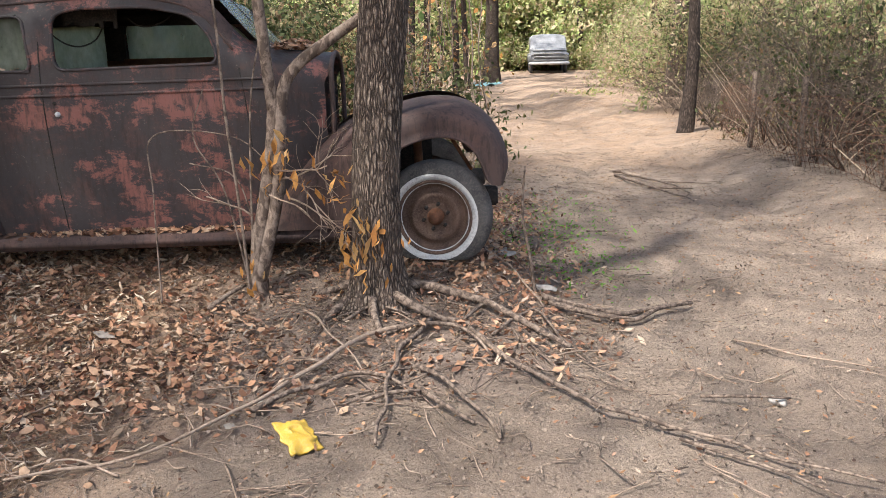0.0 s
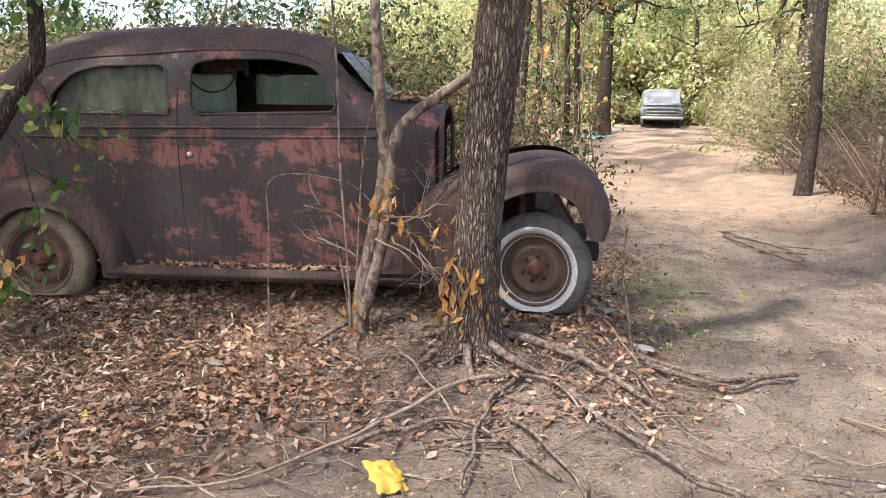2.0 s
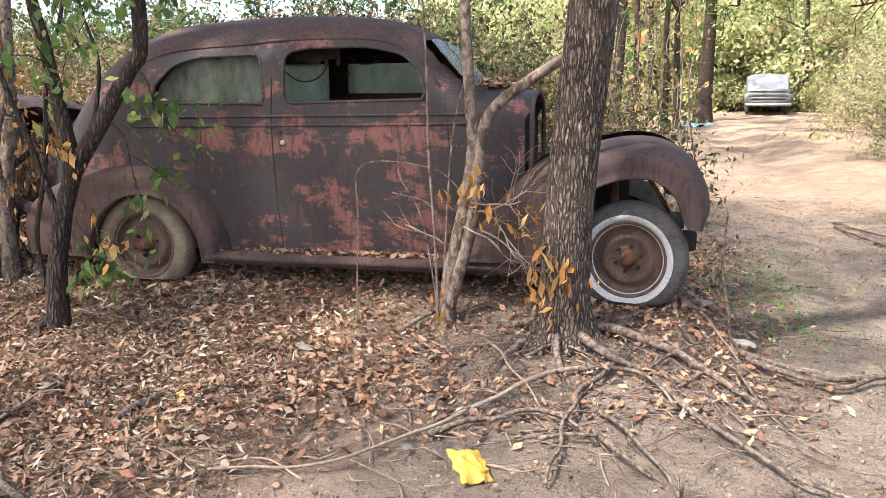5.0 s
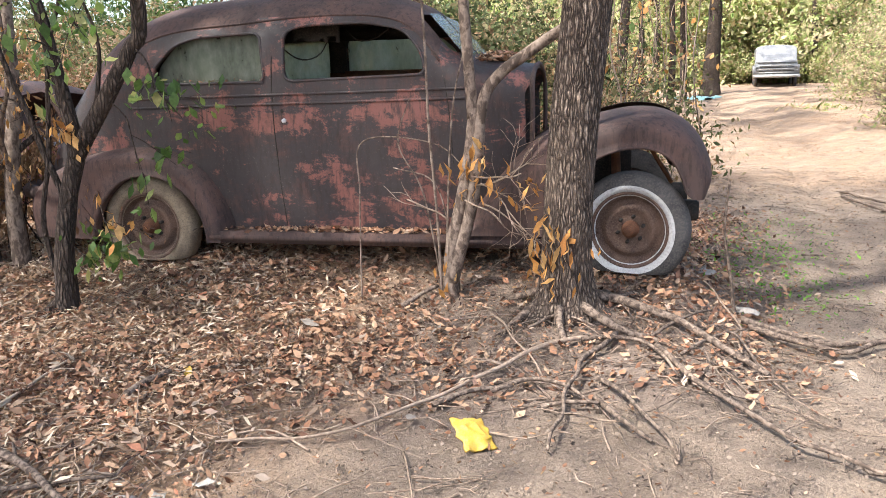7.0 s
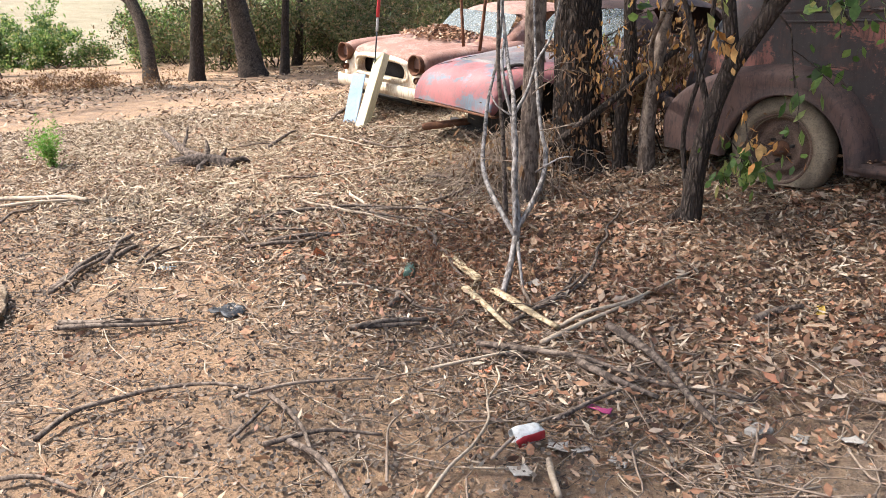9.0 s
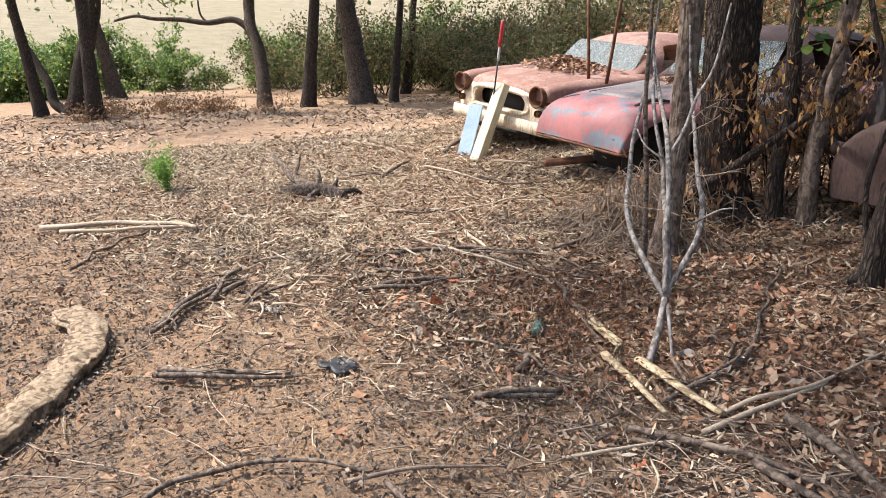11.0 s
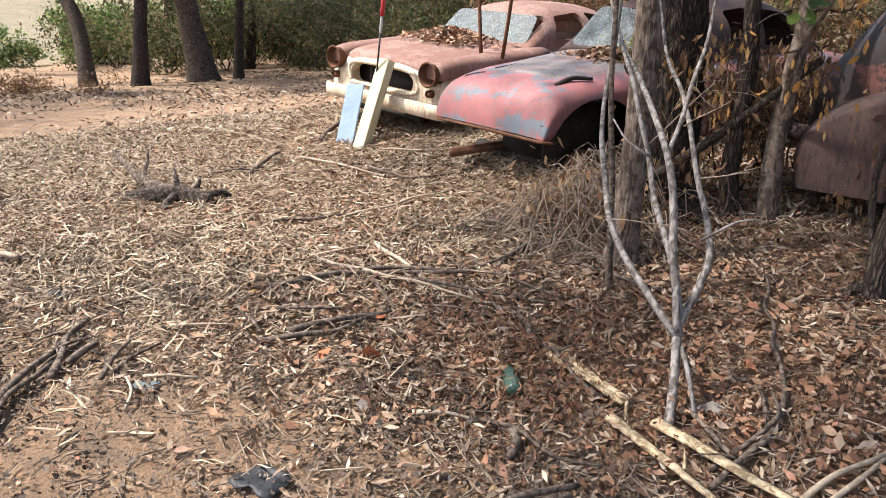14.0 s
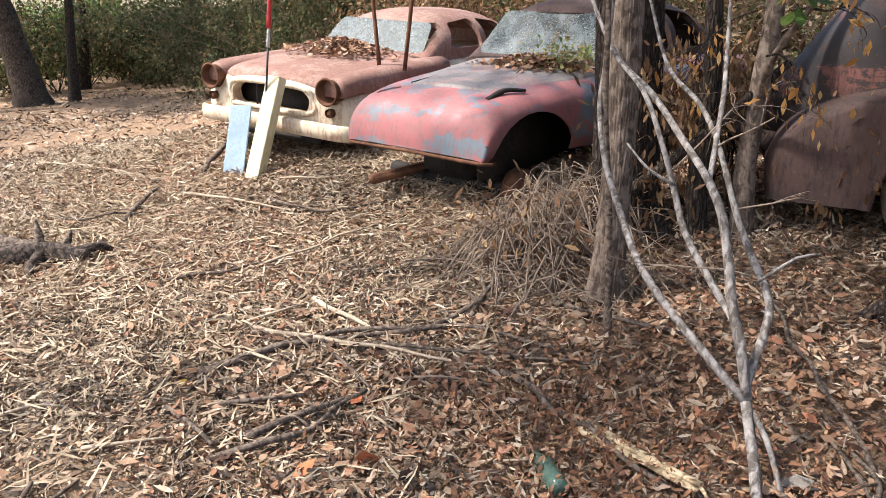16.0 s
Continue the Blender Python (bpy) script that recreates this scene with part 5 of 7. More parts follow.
    for v in pane.verts:
        v.co.x += 1.35 + (v.co.z - 0.945) * 1.0
    part("windscreen", turned(pane), GLASS_PALE, car, smooth=False)
    leaf_heap("leaf_litter", m, (-0.05, 0.95, 0.935), (0.42, 0.34), 1300, "dry leaves heaped on the rusty bonnet", dome=0.13)
    return car


cream_car()


def plank(name, label, material, a, b, width, thick, category="board"):
    """A board leaning from its foot a to its head b."""
    a, b = Vector(a), Vector(b)
    bm = slab(-width / 2, width / 2, -thick / 2, thick / 2, 0, (b - a).length, 0.004)
    d = (b - a).normalized()
    side = Vector((1, 0.15, 0))
    side = (side - d * side.dot(d)).normalized()
    ob = part(name, bm, material, smooth=False)
    ob.matrix_world = Matrix(((side.x, d.cross(side).x, d.x, a.x), (side.y, d.cross(side).y, d.y, a.y), (side.z, d.cross(side).z, d.z, a.z), (0, 0, 0, 1)))
    return tagged(ob, label, category)


CREAM_WOOD = mottled("cream_painted_timber", (0.60, 0.54, 0.33), (0.68, 0.62, 0.43), (0.42, 0.36, 0.22), 5.0, 0.6, bumpy=0.12, stretch=(1, 1, 0.2))
BLUE_PANEL = mottled("pale_blue_panel", (0.19, 0.26, 0.33), (0.27, 0.34, 0.41), (0.16, 0.2, 0.24), 4.0, 0.5, bumpy=0.08)
plank("blue_panel", "pale blue sheet panel leaning on the cream bumper", BLUE_PANEL, (-4.90, -0.22, 0.03), (-4.93, -0.03, 0.58), 0.22, 0.012, "panel")
plank("cream_post", "cream-painted square timber leaning against the grille", CREAM_WOOD, (-4.64, -0.22, 0.03), (-4.60, 0.08, 0.80), 0.13, 0.09, "timber")
RED = mottled("red_plastic", (0.42, 0.025, 0.03), (0.5, 0.04, 0.045), (0.3, 0.03, 0.03), 6.0, 0.4)
WHITE = mottled("scuffed_white", (0.44, 0.43, 0.41), (0.54, 0.53, 0.5), (0.3, 0.27, 0.24), 6.0, 0.6)
DARKPLASTIC = mottled("black_plastic", (0.015, 0.015, 0.016), (0.03, 0.03, 0.032), (0.06, 0.055, 0.05), 10.0, 0.45)


def rod():
    a, b = Vector((-4.70, -0.01, 0.40)), Vector((-4.50, 0.0, 1.42))
    t = thing("marker_rod", pose(*a), "black and white rod with a red tip propped in the grille", "rod")
    d = b - a
    for name, u, v, r, m in (("shaft", 0.0, 0.62, 0.009, DARKPLASTIC), ("sleeve", 0.62, 0.76, 0.014, WHITE), ("tip", 0.76, 1.0, 0.02, RED)):
        part(name, tube([d * u, d * (u + v) / 2, d * v], r, r * 0.9, 10, 0.2), m, t)
    return t


rod()
for k, (a, b) in enumerate((((-4.24, 0.9, 0.80), (-4.29, 0.9, 1.7)), ((-3.97, 0.9, 0.80), (-3.79, 0.9, 1.7)))):
    ob = part("iron_rod", tube([a, (Vector(a) + Vector(b)) / 2, b], 0.018, 0.016, 8, 0.3), RUST)
    tagged(ob, "rusty iron rod standing between the two derelict cars", "rod", "rods between the cars")

# ---- sticks, litter and small things on the ground ----
def stick(material, r0, r1, *pts):
    """A fallen stick lying along the ground through the points."""
    line = [(x, y, zat(x, y) + max(r0, r1) * 0.6 + 0.022 + 0.012 * (k % 2)) for k, (x, y) in enumerate(pts)]
    length = sum(math.dist(a, b) for a, b in zip(pts, pts[1:]))
    t, n = [], max(2, int(length / 0.16))
    d = [0] + list(np.cumsum([math.dist(a, b) for a, b in zip(pts, pts[1:])]))
    for k in range(n + 1):
        q = d[-1] * k / n
        p = [float(np.interp(q, d, [c[j] for c in line])) for j in range(3)]
        w = (0.004 if material is SPLIT else 0.012) if 0 < k < n else 0
        t.append((p[0] + rng.normal(0, w), p[1] + rng.normal(0, w), p[2] + abs(rng.normal(0, w * 0.6))))
    split = material is SPLIT
    out = tube(t, r0, r1, 10 if split else 7, 0.025 if split else 0.04, 0.45 if split else 0.3)
    if split:
        out = ([Vector((p.x, p.y, t[0][2] + (p.z - t[0][2]) * 0.5)) + Vector(noise.noise_vector(p * 9)) * 0.004 for p in out[0]], out[1])
    if length > 0.5 and r0 < 0.025:
        for k in range(int(length / 0.35)):
            p = Vector(t[int(rng.integers(1, n + 1))])
            a = rng.uniform(0, 6.3)
            tube([p, p + Vector((math.cos(a) * 0.07, math.sin(a) * 0.07, 0.02)), p + Vector((math.cos(a) * 0.16, math.sin(a) * 0.15, 0.012))], r1 * 0.8, r1 * 0.3, 4, 0.05, out=out)
    words = {"weathered_stick": "weathered grey-brown stick lying on the ground", "split_bare_wood": "split pale length of bare wood on the leaves", "bleached_twig": "thin bleached stick lying on the leaf litter",
             "furrowed_grey_brown_bark": "thick bark-covered root running over the ground", "dry_twig": "thin dry twig lying on the sand"}
    return tagged(part("stick", out, material), words[material.name], "stick", "fallen sticks")


stick(STICK, .014, .005, (3.21, -0.86), (3.37, -1.21), (3.65, -1.53), (3.94, -1.8), (4.25, -1.98), (4.52, -2.19))
stick(STICK, .008, .004, (3.93, -1.84), (4.24, -2.1), (4.37, -2.22))
stick(STICK, .022, .008, (3.71, -0.13), (3.92, -0.24), (4.17, -0.33), (4.6, -0.14))
stick(STICK, .027, .012, (2.91, -0.31), (3.3, -0.56), (3.59, -0.8), (3.71, -0.92))
stick(TWIG, .012, .006, (2.88, -0.8), (2.58, -1.02), (2.27, -1.48), (2.0, -1.76), (1.83, -1.88), (1.46, -1.94))
stick(STICK, .014, .008, (3.02, -0.74), (2.85, -1.11), (2.78, -1.5), (2.77, -1.87))
stick(STICK, .011, .006, (2.94, -1.2), (3.09, -1.43), (3.24, -1.85))
stick(STICK, .013, .007, (2.48, -1.37), (2.72, -1.21), (2.92, -1.42))
stick(STICK, .016, .006, (5.53, 4.93), (5.85, 3.98), (5.92, 3.31))
stick(STICK, .01, .005, (5.85, 4.17), (6.36, 3.88))
stick(STICK, .01, .006, (4.15, -1.48), (4.34, -1.51), (4.55, -1.48))
stick(STICK, .012, .007, (2.71, -1.48), (2.95, -1.44))
stick(STICK, .01, .005, (3.32, -0.93), (3.58, -0.49), (3.77, -1.05))
stick(TWIG, .006, .003, (4.63, -0.71), (4.8, -1.09), (5.11, -1.25))
stick(STICK, .012, .006, (2.85, -0.83), (3.13, -0.79), (3.29, -1.15))
stick(TWIG, .006, .003, (1.86, -1.95), (1.65, -1.84), (1.43, -1.89))
stick(SPLIT, 0.022, 0.012, (-0.97, -1.95), (-0.47, -2.09))
stick(SPLIT, 0.022, 0.011, (-0.47, -2.2), (0.08, -2.37))
stick(SPLIT, 0.025, 0.019, (-0.34, -2.11), (0.22, -2.22))
stick(STICK, .022, .012, (0.39, -2.06), (0.7, -2.17), (1.18, -2.41))
stick(STICK, .014, .008, (0.03, -2.54), (0.45, -2.39), (0.82, -2.29), (1.2, -2.21))
stick(TWIG_TAN, .01, .005, (0.2, -2.2), (0.31, -1.77), (0.3, -1.28))
stick(STICK, .011, .006, (-0.17, -4.33), (-0.3, -4.14), (-0.24, -3.78), (-0.02, -3.62))
stick(STICK, .013, .008, (-1.15, -4.06), (-0.97, -3.81), (-0.88, -3.55))
stick(STICK, .014, .009, (-1.68, -3.97), (-2.06, -3.66), (-2.33, -3.37))
stick(STICK, .012, .007, (0.38, -3.67), (0.57, -3.65), (0.8, -3.68))
stick(STICK, .014, .009, (-0.41, -2.91), (-0.29, -2.63))
stick(STICK, .014, .009, (-1.8, -2.83), (-1.64, -2.61), (-1.71, -2.2))
stick(TWIG_TAN, .012, .01, (0.99, -3.05), (1.18, -3.2))
stick(TWIG_TAN, .007, .004, (0.92, -3.49), (0.65, -3.03), (0.26, -2.63))
stick(STICK, .01, .006, (0.77, -2.8), (0.79, -2.39))
stick(STICK, .018, .012, (-1.71, -3.96), (-2.05, -3.71), (-2.34, -3.46), (-2.55, -3.29))
stick(STICK, .02, .011, (-2.03, -3.6), (-2.51, -3.33))
stick(STICK, .014, .009, (-1.2, -4.03), (-1.04, -3.81), (-0.91, -3.55))
stick(TWIG_TAN, .022, .016, (-4.31, -4.29), (-4.17, -3.78), (-3.89, -3.38), (-3.68, -3.29))
stick(SPLIT, 0.019, 0.012, (-0.92, -2.0), (-0.47, -2.12))
stick(STICK, .016, .006, (-2.35, -2.48), (-2.15, -2.0), (-1.77, -1.61), (-1.77, -1.29), (-2.07, -0.82), (-2.0, -0.63))
stick(STICK, .012, .005, (-2.45, -2.12), (-1.73, -1.89), (-1.14, -1.59))
stick(STICK, .014, .009, (-0.41, -2.95), (-0.31, -2.57))
stick(STICK, .01, .006, (-0.08, -2.21), (-0.01, -1.9), (-0.13, -1.67))
stick(TWIG_TAN, .012, .006, (0.24, -2.34), (0.28, -2.06), (0.32, -1.72))
stick(STICK, .012, .006, (0.12, -2.58), (0.31, -2.49))
stick(STICK, .012, .007, (-3.13, -4.2), (-3.61, -3.86), (-4.16, -3.32))
stick(STICK, .016, .006, (-2.33, -2.47), (-2.21, -2.18), (-2.03, -1.89), (-1.67, -1.57), (-1.21, -1.55))
stick(TWIG_TAN, .014, .006, (-2.54, -2.08), (-2.15, -2.04), (-1.46, -1.84))
stick(STICK, .018, .01, (-1.82, -2.69), (-1.73, -2.51), (-1.71, -2.24))
stick(STICK, .014, .008, (-2.4, -1.02), (-2.0, -0.78), (-1.78, -0.61))
stick(STICK, .015, .008, (-1.72, -1.47), (-1.87, -0.93), (-1.8, -0.7))
stick(STICK, .012, .007, (-2.1, -2.63), (-1.86, -2.38))
stick(STICK, .022, .012, (-4.81, -1.26), (-5.2, -0.71))
stick(STICK, .013, .008, (-2.21, -2.73), (-1.86, -2.8))
stick(STICK, 0.015, 0.009, (-1.34, -1.82), (-0.93, -2.0), (-0.56, -2.12))
stick(STICK, .014, .008, (-1.48, -1.15), (-1.13, -1.24), (-0.85, -1.18))
stick(STICK, .012, .006, (-2.09, -2.04), (-1.7, -2.19))
stick(TWIG_TAN, .009, .004, (-2.72, -3.11), (-2.67, -3.01), (-2.57, -2.91))
stick(TWIG_TAN, .009, .004, (-2.22, -3.05), (-2.07, -2.92), (-1.95, -2.78))
stick(STICK, .012, .006, (-5.93, -1.52), (-5.04, -1.43), (-4.76, -0.97))
stick(STICK, .014, .007, (-4.1, -0.56), (-3.4, -0.7), (-3.14, -0.37))

stick(TWIG_TAN, 0.016, 0.009, (-2.52, -1.67), (-2.16, -1.8), (-1.93, -1.83))
stick(STICK, 0.009, 0.005, (-0.79, -2.56), (-0.63, -2.52), (-0.47, -2.48), (-0.32, -2.44))
stick(STICK, 0.026, 0.018, (-5.15, -0.3), (-5.55, 0.29))
stick(STICK, 0.022, 0.012, (-2.11, -3.51), (-2.19, -3.37))
stick(STICK, 0.014, 0.008, (-1.9, -3.46), (-2.13, -3.26))
stick(STICK, 0.012, 0.006, (-1.91, -3.42), (-2.02, -3.17))
stick(TWIG_TAN, 0.007, 0.005, (-1.58, -3.49), (-1.83, -3.39))
stick(STICK, 0.01, 0.006, (-0.32, -1.94), (-0.16, -2.05), (-0.02, -2.11), (-0.04, -1.9), (-0.19, -1.65))
stick(TWIG, 0.008, 0.004, (-3.65, -2.2), (-3.73, -1.87), (-3.69, -1.53))
stick(STICK, 0.012, 0.006, (-3.46, -1.88), (-3.3, -1.63), (-3.15, -1.31))
stick(TWIG_TAN, 0.01, 0.005, (-3.21, -1.44), (-3.04, -1.04), (-2.95, -0.61))
stick(TWIG_TAN, 0.012, 0.006, (-4.93, -0.68), (-4.19, -0.68), (-3.67, -0.68))
stick(TWIG_TAN, 0.01, 0.005, (-7.77, -0.35), (-6.29, -0.51), (-5.5, -0.53))
stick(TWIG_TAN, 0.009, 0.004, (-4.31, -0.24), (-3.92, -0.17), (-3.72, 0.06))
stick(TWIG_TAN, 0.009, 0.004, (-2.58, -2.07), (-2.47, -1.87), (-2.5, -1.69))
stick(TWIG, 0.007, 0.004, (-1.68, -2.08), (-1.48, -1.97), (-1.33, -1.9))
stick(TWIG, 0.007, 0.003, (-1.97, -1.87), (-1.51, -2.06))
stick(TWIG_TAN, 0.01, 0.005, (-0.95, -2.71), (-0.85, -2.63), (-0.77, -2.56))
stick(STICK, 0.02, 0.014, (-0.66, -2.5), (-0.54, -2.64))
stick(TWIG_TAN, 0.008, 0.004, (-1.81, -3.33), (-1.7, -3.25), (-1.64, -3.19))
stick(STICK, 0.01, 0.005, (0.04, -3.57), (0.38, -3.61), (0.7, -3.65))
stick(TWIG, 0.006, 0.003, (0.77, -3.53), (0.51, -3.36), (0.4, -3.2))
stick(STICK, 0.009, 0.005, (0.37, -3.75), (0.41, -3.56), (0.52, -3.38))
stick(STICK, 0.009, 0.005, (-0.02, -4.51), (0.08, -4.38), (0.22, -4.29))
stick(TWIG_TAN, 0.016, 0.01, (-4.15, -4.17), (-3.95, -3.82), (-3.79, -3.32))
stick(STICK, 0.008, 0.004, (0.28, -3.83), (0.12, -3.61))
stick(STICK, 0.011, 0.006, (-0.03, -2.27), (0.01, -1.98), (-0.08, -1.71), (-0.6, -0.79))
stick(TWIG, 0.008, 0.004, (-0.01, -3.68), (0.04, -3.43), (0.09, -3.12))
stick(TWIG_TAN, 0.008, 0.004, (0.1, -2.9), (0.19, -2.61), (0.31, -2.35))
stick(STICK, 0.02, 0.012, (0.84, -1.61), (0.94, -1.39))
stick(TWIG, 0.007, 0.004, (0.86, -3.18), (0.76, -2.95), (0.76, -2.7))
stick(STICK, 0.018, 0.01, (0.5, -2.38), (0.73, -2.42), (0.91, -2.38))
stick(STICK, 0.02, 0.01, (3.74, -0.19), (3.96, -0.37), (4.15, -0.45), (4.4, -0.3), (4.63, -0.11))
stick(STICK, 0.014, 0.007, (2.93, -1.37), (3.06, -1.59), (3.15, -1.73))
stick(STICK, 0.014, 0.008, (2.25, -1.51), (2.41, -1.37), (2.57, -1.32))
stick(TWIG, 0.007, 0.004, (3.4, 0.15), (3.57, 0.08), (3.67, -0.26), (3.62, -0.74))
stick(TWIG, 0.006, 0.003, (3.57, -1.08), (3.73, -0.96), (3.9, -0.85))
stick(STICK, 0.01, 0.005, (4.44, 1.79), (4.69, 1.7))
stick(STICK, 0.016, 0.006, (5.48, 4.66), (5.59, 3.75), (5.81, 2.96))
stick(STICK, 0.012, 0.006, (5.59, 3.75), (6.03, 3.57))
stick(STICK, 0.01, 0.005, (3.19, -0.75), (3.36, -0.53), (3.53, -0.27))
stick(STICK, 0.01, 0.005, (2.58, -0.74), (2.73, -0.61), (2.92, -0.69))
stick(STICK, 0.016, 0.01, (1.85, -0.51), (2.01, -0.3))
stick(TWIG, 0.008, 0.004, (2.36, -0.57), (2.57, -0.94), (2.7, -1.21))

LOGWOOD = bark("weathered_log_wood", (0.10, 0.068, 0.043), (0.27, 0.195, 0.125), (0.37, 0.28, 0.19), 30.0, (1, 1, 1), 0.012)


def pale_log():
    pts = [(-0.72, -4.74), (-1.02, -4.54), (-1.3, -4.40), (-1.55, -4.28), (-1.85, -4.24), (-2.1, -4.3)]
    line = [(x, y, zat(x, y) + 0.05) for x, y in pts]
    v, f = tube(line, 0.06, 0.088, 40, 0.014, 0.35)
    z0 = zat(-1.6, -4.3)
    out = []
    for p in v:
        q = p + Vector(noise.noise_vector(p * 7)) * 0.022 + Vector(noise.noise_vector(p * 34)) * 0.008
        lift = q.z - z0
        lift = 0.055 + (lift - 0.055) * 0.3 if lift > 0.055 else lift
        pit = max(0.0, noise.noise(Vector((p.x * 5 + p.y * 9, p.y * 14 - p.x * 12, 4.0))) - 0.2) * 0.06 if lift > 0.03 else 0.0
        out.append(Vector((q.x, q.y, z0 + lift - pit)))
    v = out
    tagged(part("log", (v, f), LOGWOOD), "thick curved pale log with its bark gone", "log")


pale_log()


DARKWOOD = bark("rotted_dark_wood", (0.02, 0.015, 0.012), (0.065, 0.047, 0.037), (0.14, 0.105, 0.085), 40.0, (1, 1, 1), 0.01)


def dead_root():
    x, y = -4.50, -2.02
    t = thing("stump", pose(x, y, zat(x, y)), "dark jagged rotted root lying on wood chips", "stump")
    for pts, r0, r1, m in (([(-0.30, -0.22, 0.03), (-0.12, -0.10, 0.06), (0.06, 0.06, 0.06), (0.26, 0.16, 0.02)], 0.055, 0.06, DARKWOOD), ([(-0.02, 0.0, 0.07), (-0.24, -0.10, 0.13), (-0.46, -0.14, 0.22), (-0.72, -0.16, 0.32)], 0.045, 0.012, STICK),
                           ([(-0.30, -0.12, 0.15), (-0.42, -0.02, 0.25), (-0.50, 0.04, 0.34)], 0.02, 0.006, STICK), ([(0.0, 0.0, 0.07), (-0.04, 0.03, 0.16), (-0.10, 0.05, 0.24)], 0.03, 0.010, STICK), ([(0.10, 0.08, 0.06), (0.12, 0.12, 0.13), (0.10, 0.15, 0.18)], 0.03, 0.01, STICK),
                           ([(-0.10, -0.10, 0.04), (-0.30, -0.34, 0.03), (-0.46, -0.44, 0.02)], 0.024, 0.008, STICK), ([(0.02, 0.0, 0.05), (0.10, -0.12, 0.03), (0.20, -0.16, 0.01)], 0.04, 0.02, DARKWOOD), ([(0.16, 0.12, 0.06), (0.26, 0.24, 0.09), (0.30, 0.30, 0.06)], 0.03, 0.012, DARKWOOD)):
        v, f = tube(pts, r0, r1, 12, 0.02, 0.8)
        part("root", ([p + Vector(noise.noise_vector(p * 22)) * 0.012 for p in v], f), m, t)


dead_root()


def crumpled(bm, amount, scale):
    for v in bm.verts:
        v.co += Vector(noise.noise_vector(v.co * scale + Vector((3.1, 1.7, 0.2)))) * amount
    return bm


def sheet(w, h, n=14, amount=0.02, scale=9.0, thick=0.004):
    bm = bmesh.new()
    bmesh.ops.create_grid(bm, x_segments=n, y_segments=n, size=0.5)
    bmesh.ops.scale(bm, verts=bm.verts, vec=(w, h, 1))
    crumpled(bm, amount, scale)
    r = bmesh.ops.extrude_face_region(bm, geom=list(bm.faces))
    bmesh.ops.translate(bm, verts=[v for v in r["geom"] if isinstance(v, bmesh.types.BMVert)], vec=(0, 0, thick))
    return bm


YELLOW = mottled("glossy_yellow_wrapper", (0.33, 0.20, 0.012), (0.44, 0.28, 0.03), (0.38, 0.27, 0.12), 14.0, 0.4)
PAPER = mottled("dirty_white_paper", (0.25, 0.225, 0.195), (0.34, 0.31, 0.275), (0.17, 0.145, 0.12), 9.0, 0.85)
GLASSGREEN = mottled("green_bottle_glass", (0.03, 0.07, 0.05), (0.06, 0.11, 0.08), (0.12, 0.13, 0.1), 9.0, 0.15)

x, y = 2.47, -1.76
bag = sheet(0.135, 0.16, 30, 0.02, 24.0, 0.008)
for v in bag.verts:
    v.co.z += 0.02 * max(0, 1 - (v.co.x / 0.085) ** 2) * max(0, 1 - (v.co.y / 0.10) ** 2)
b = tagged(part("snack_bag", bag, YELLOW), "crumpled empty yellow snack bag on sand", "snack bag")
b.matrix_world = pose(x, y, zat(x, y) + 0.045, 22, 8, 36)


def paper_cup():
    x, y = 0.82, -2.98
    t = thing("paper_cup", pose(x, y, zat(x, y) + 0.042, 0, 97, -109), "crushed white and red paper cup lying on its side", "cup")

    def wall(a0, a1, r, n=16):
        verts, faces = [], []
        rows = ((-0.055, 0.0), (-0.055, 0.029), (-0.03, 0.032), (0.0, 0.035), (0.03, 0.038), (0.055, 0.041), (0.056, 0.0395), (0.0, 0.0335), (-0.05, 0.0275), (-0.05, 0.0))
        for z, rad in rows:
            for k in range(n + 1):
                a = radians(a0 + (a1 - a0) * k / n)
                p = Vector((math.cos(a) * rad * r, math.sin(a) * rad * r, z))
                verts.append(p + Vector(noise.noise_vector(p * 26 + Vector((2.2, 0.4, 1.0)))) * 0.011)
        for i in range(len(rows) - 1):
            for k in range(n):
                q = i * (n + 1) + k
                faces.append((q, q + 1, q + n + 2, q + n + 1))
        return verts, faces
    raw("cup_wall", *wall(118, 415, 1.0, 34), WHITE, t)
    raw("red_panel", *wall(55, 118, 1.0), RED, t)


paper_cup()


def plant():
    x, y = -5.62, -3.12
    t = thing("weed", pose(x, y, zat(x, y) - 0.01), "single fresh green feathery weed in bare ground", "weed")
    out, tips = ([], []), []
    for k in range(11):
        a = k * 2.4
        grow(rng, (0, 0, 0), (math.cos(a) * 0.2, math.sin(a) * 0.2, 1), rng.uniform(0.18, 0.38), 0.004, 1, out, tips, 0.3, 0, 4)
    part("stems", out, GREEN_DRY, t)
    raw("foliage", *leaves(scatter_tips(rng, tips, 9, 0.03), 0.035, rng, -0.3, 0.3), FRESH, t)


FRESH = leafy("fresh_green_leaves", [(0.0, (0.10, 0.24, 0.03)), (1.0, (0.24, 0.42, 0.07))], 0.4)
plant()

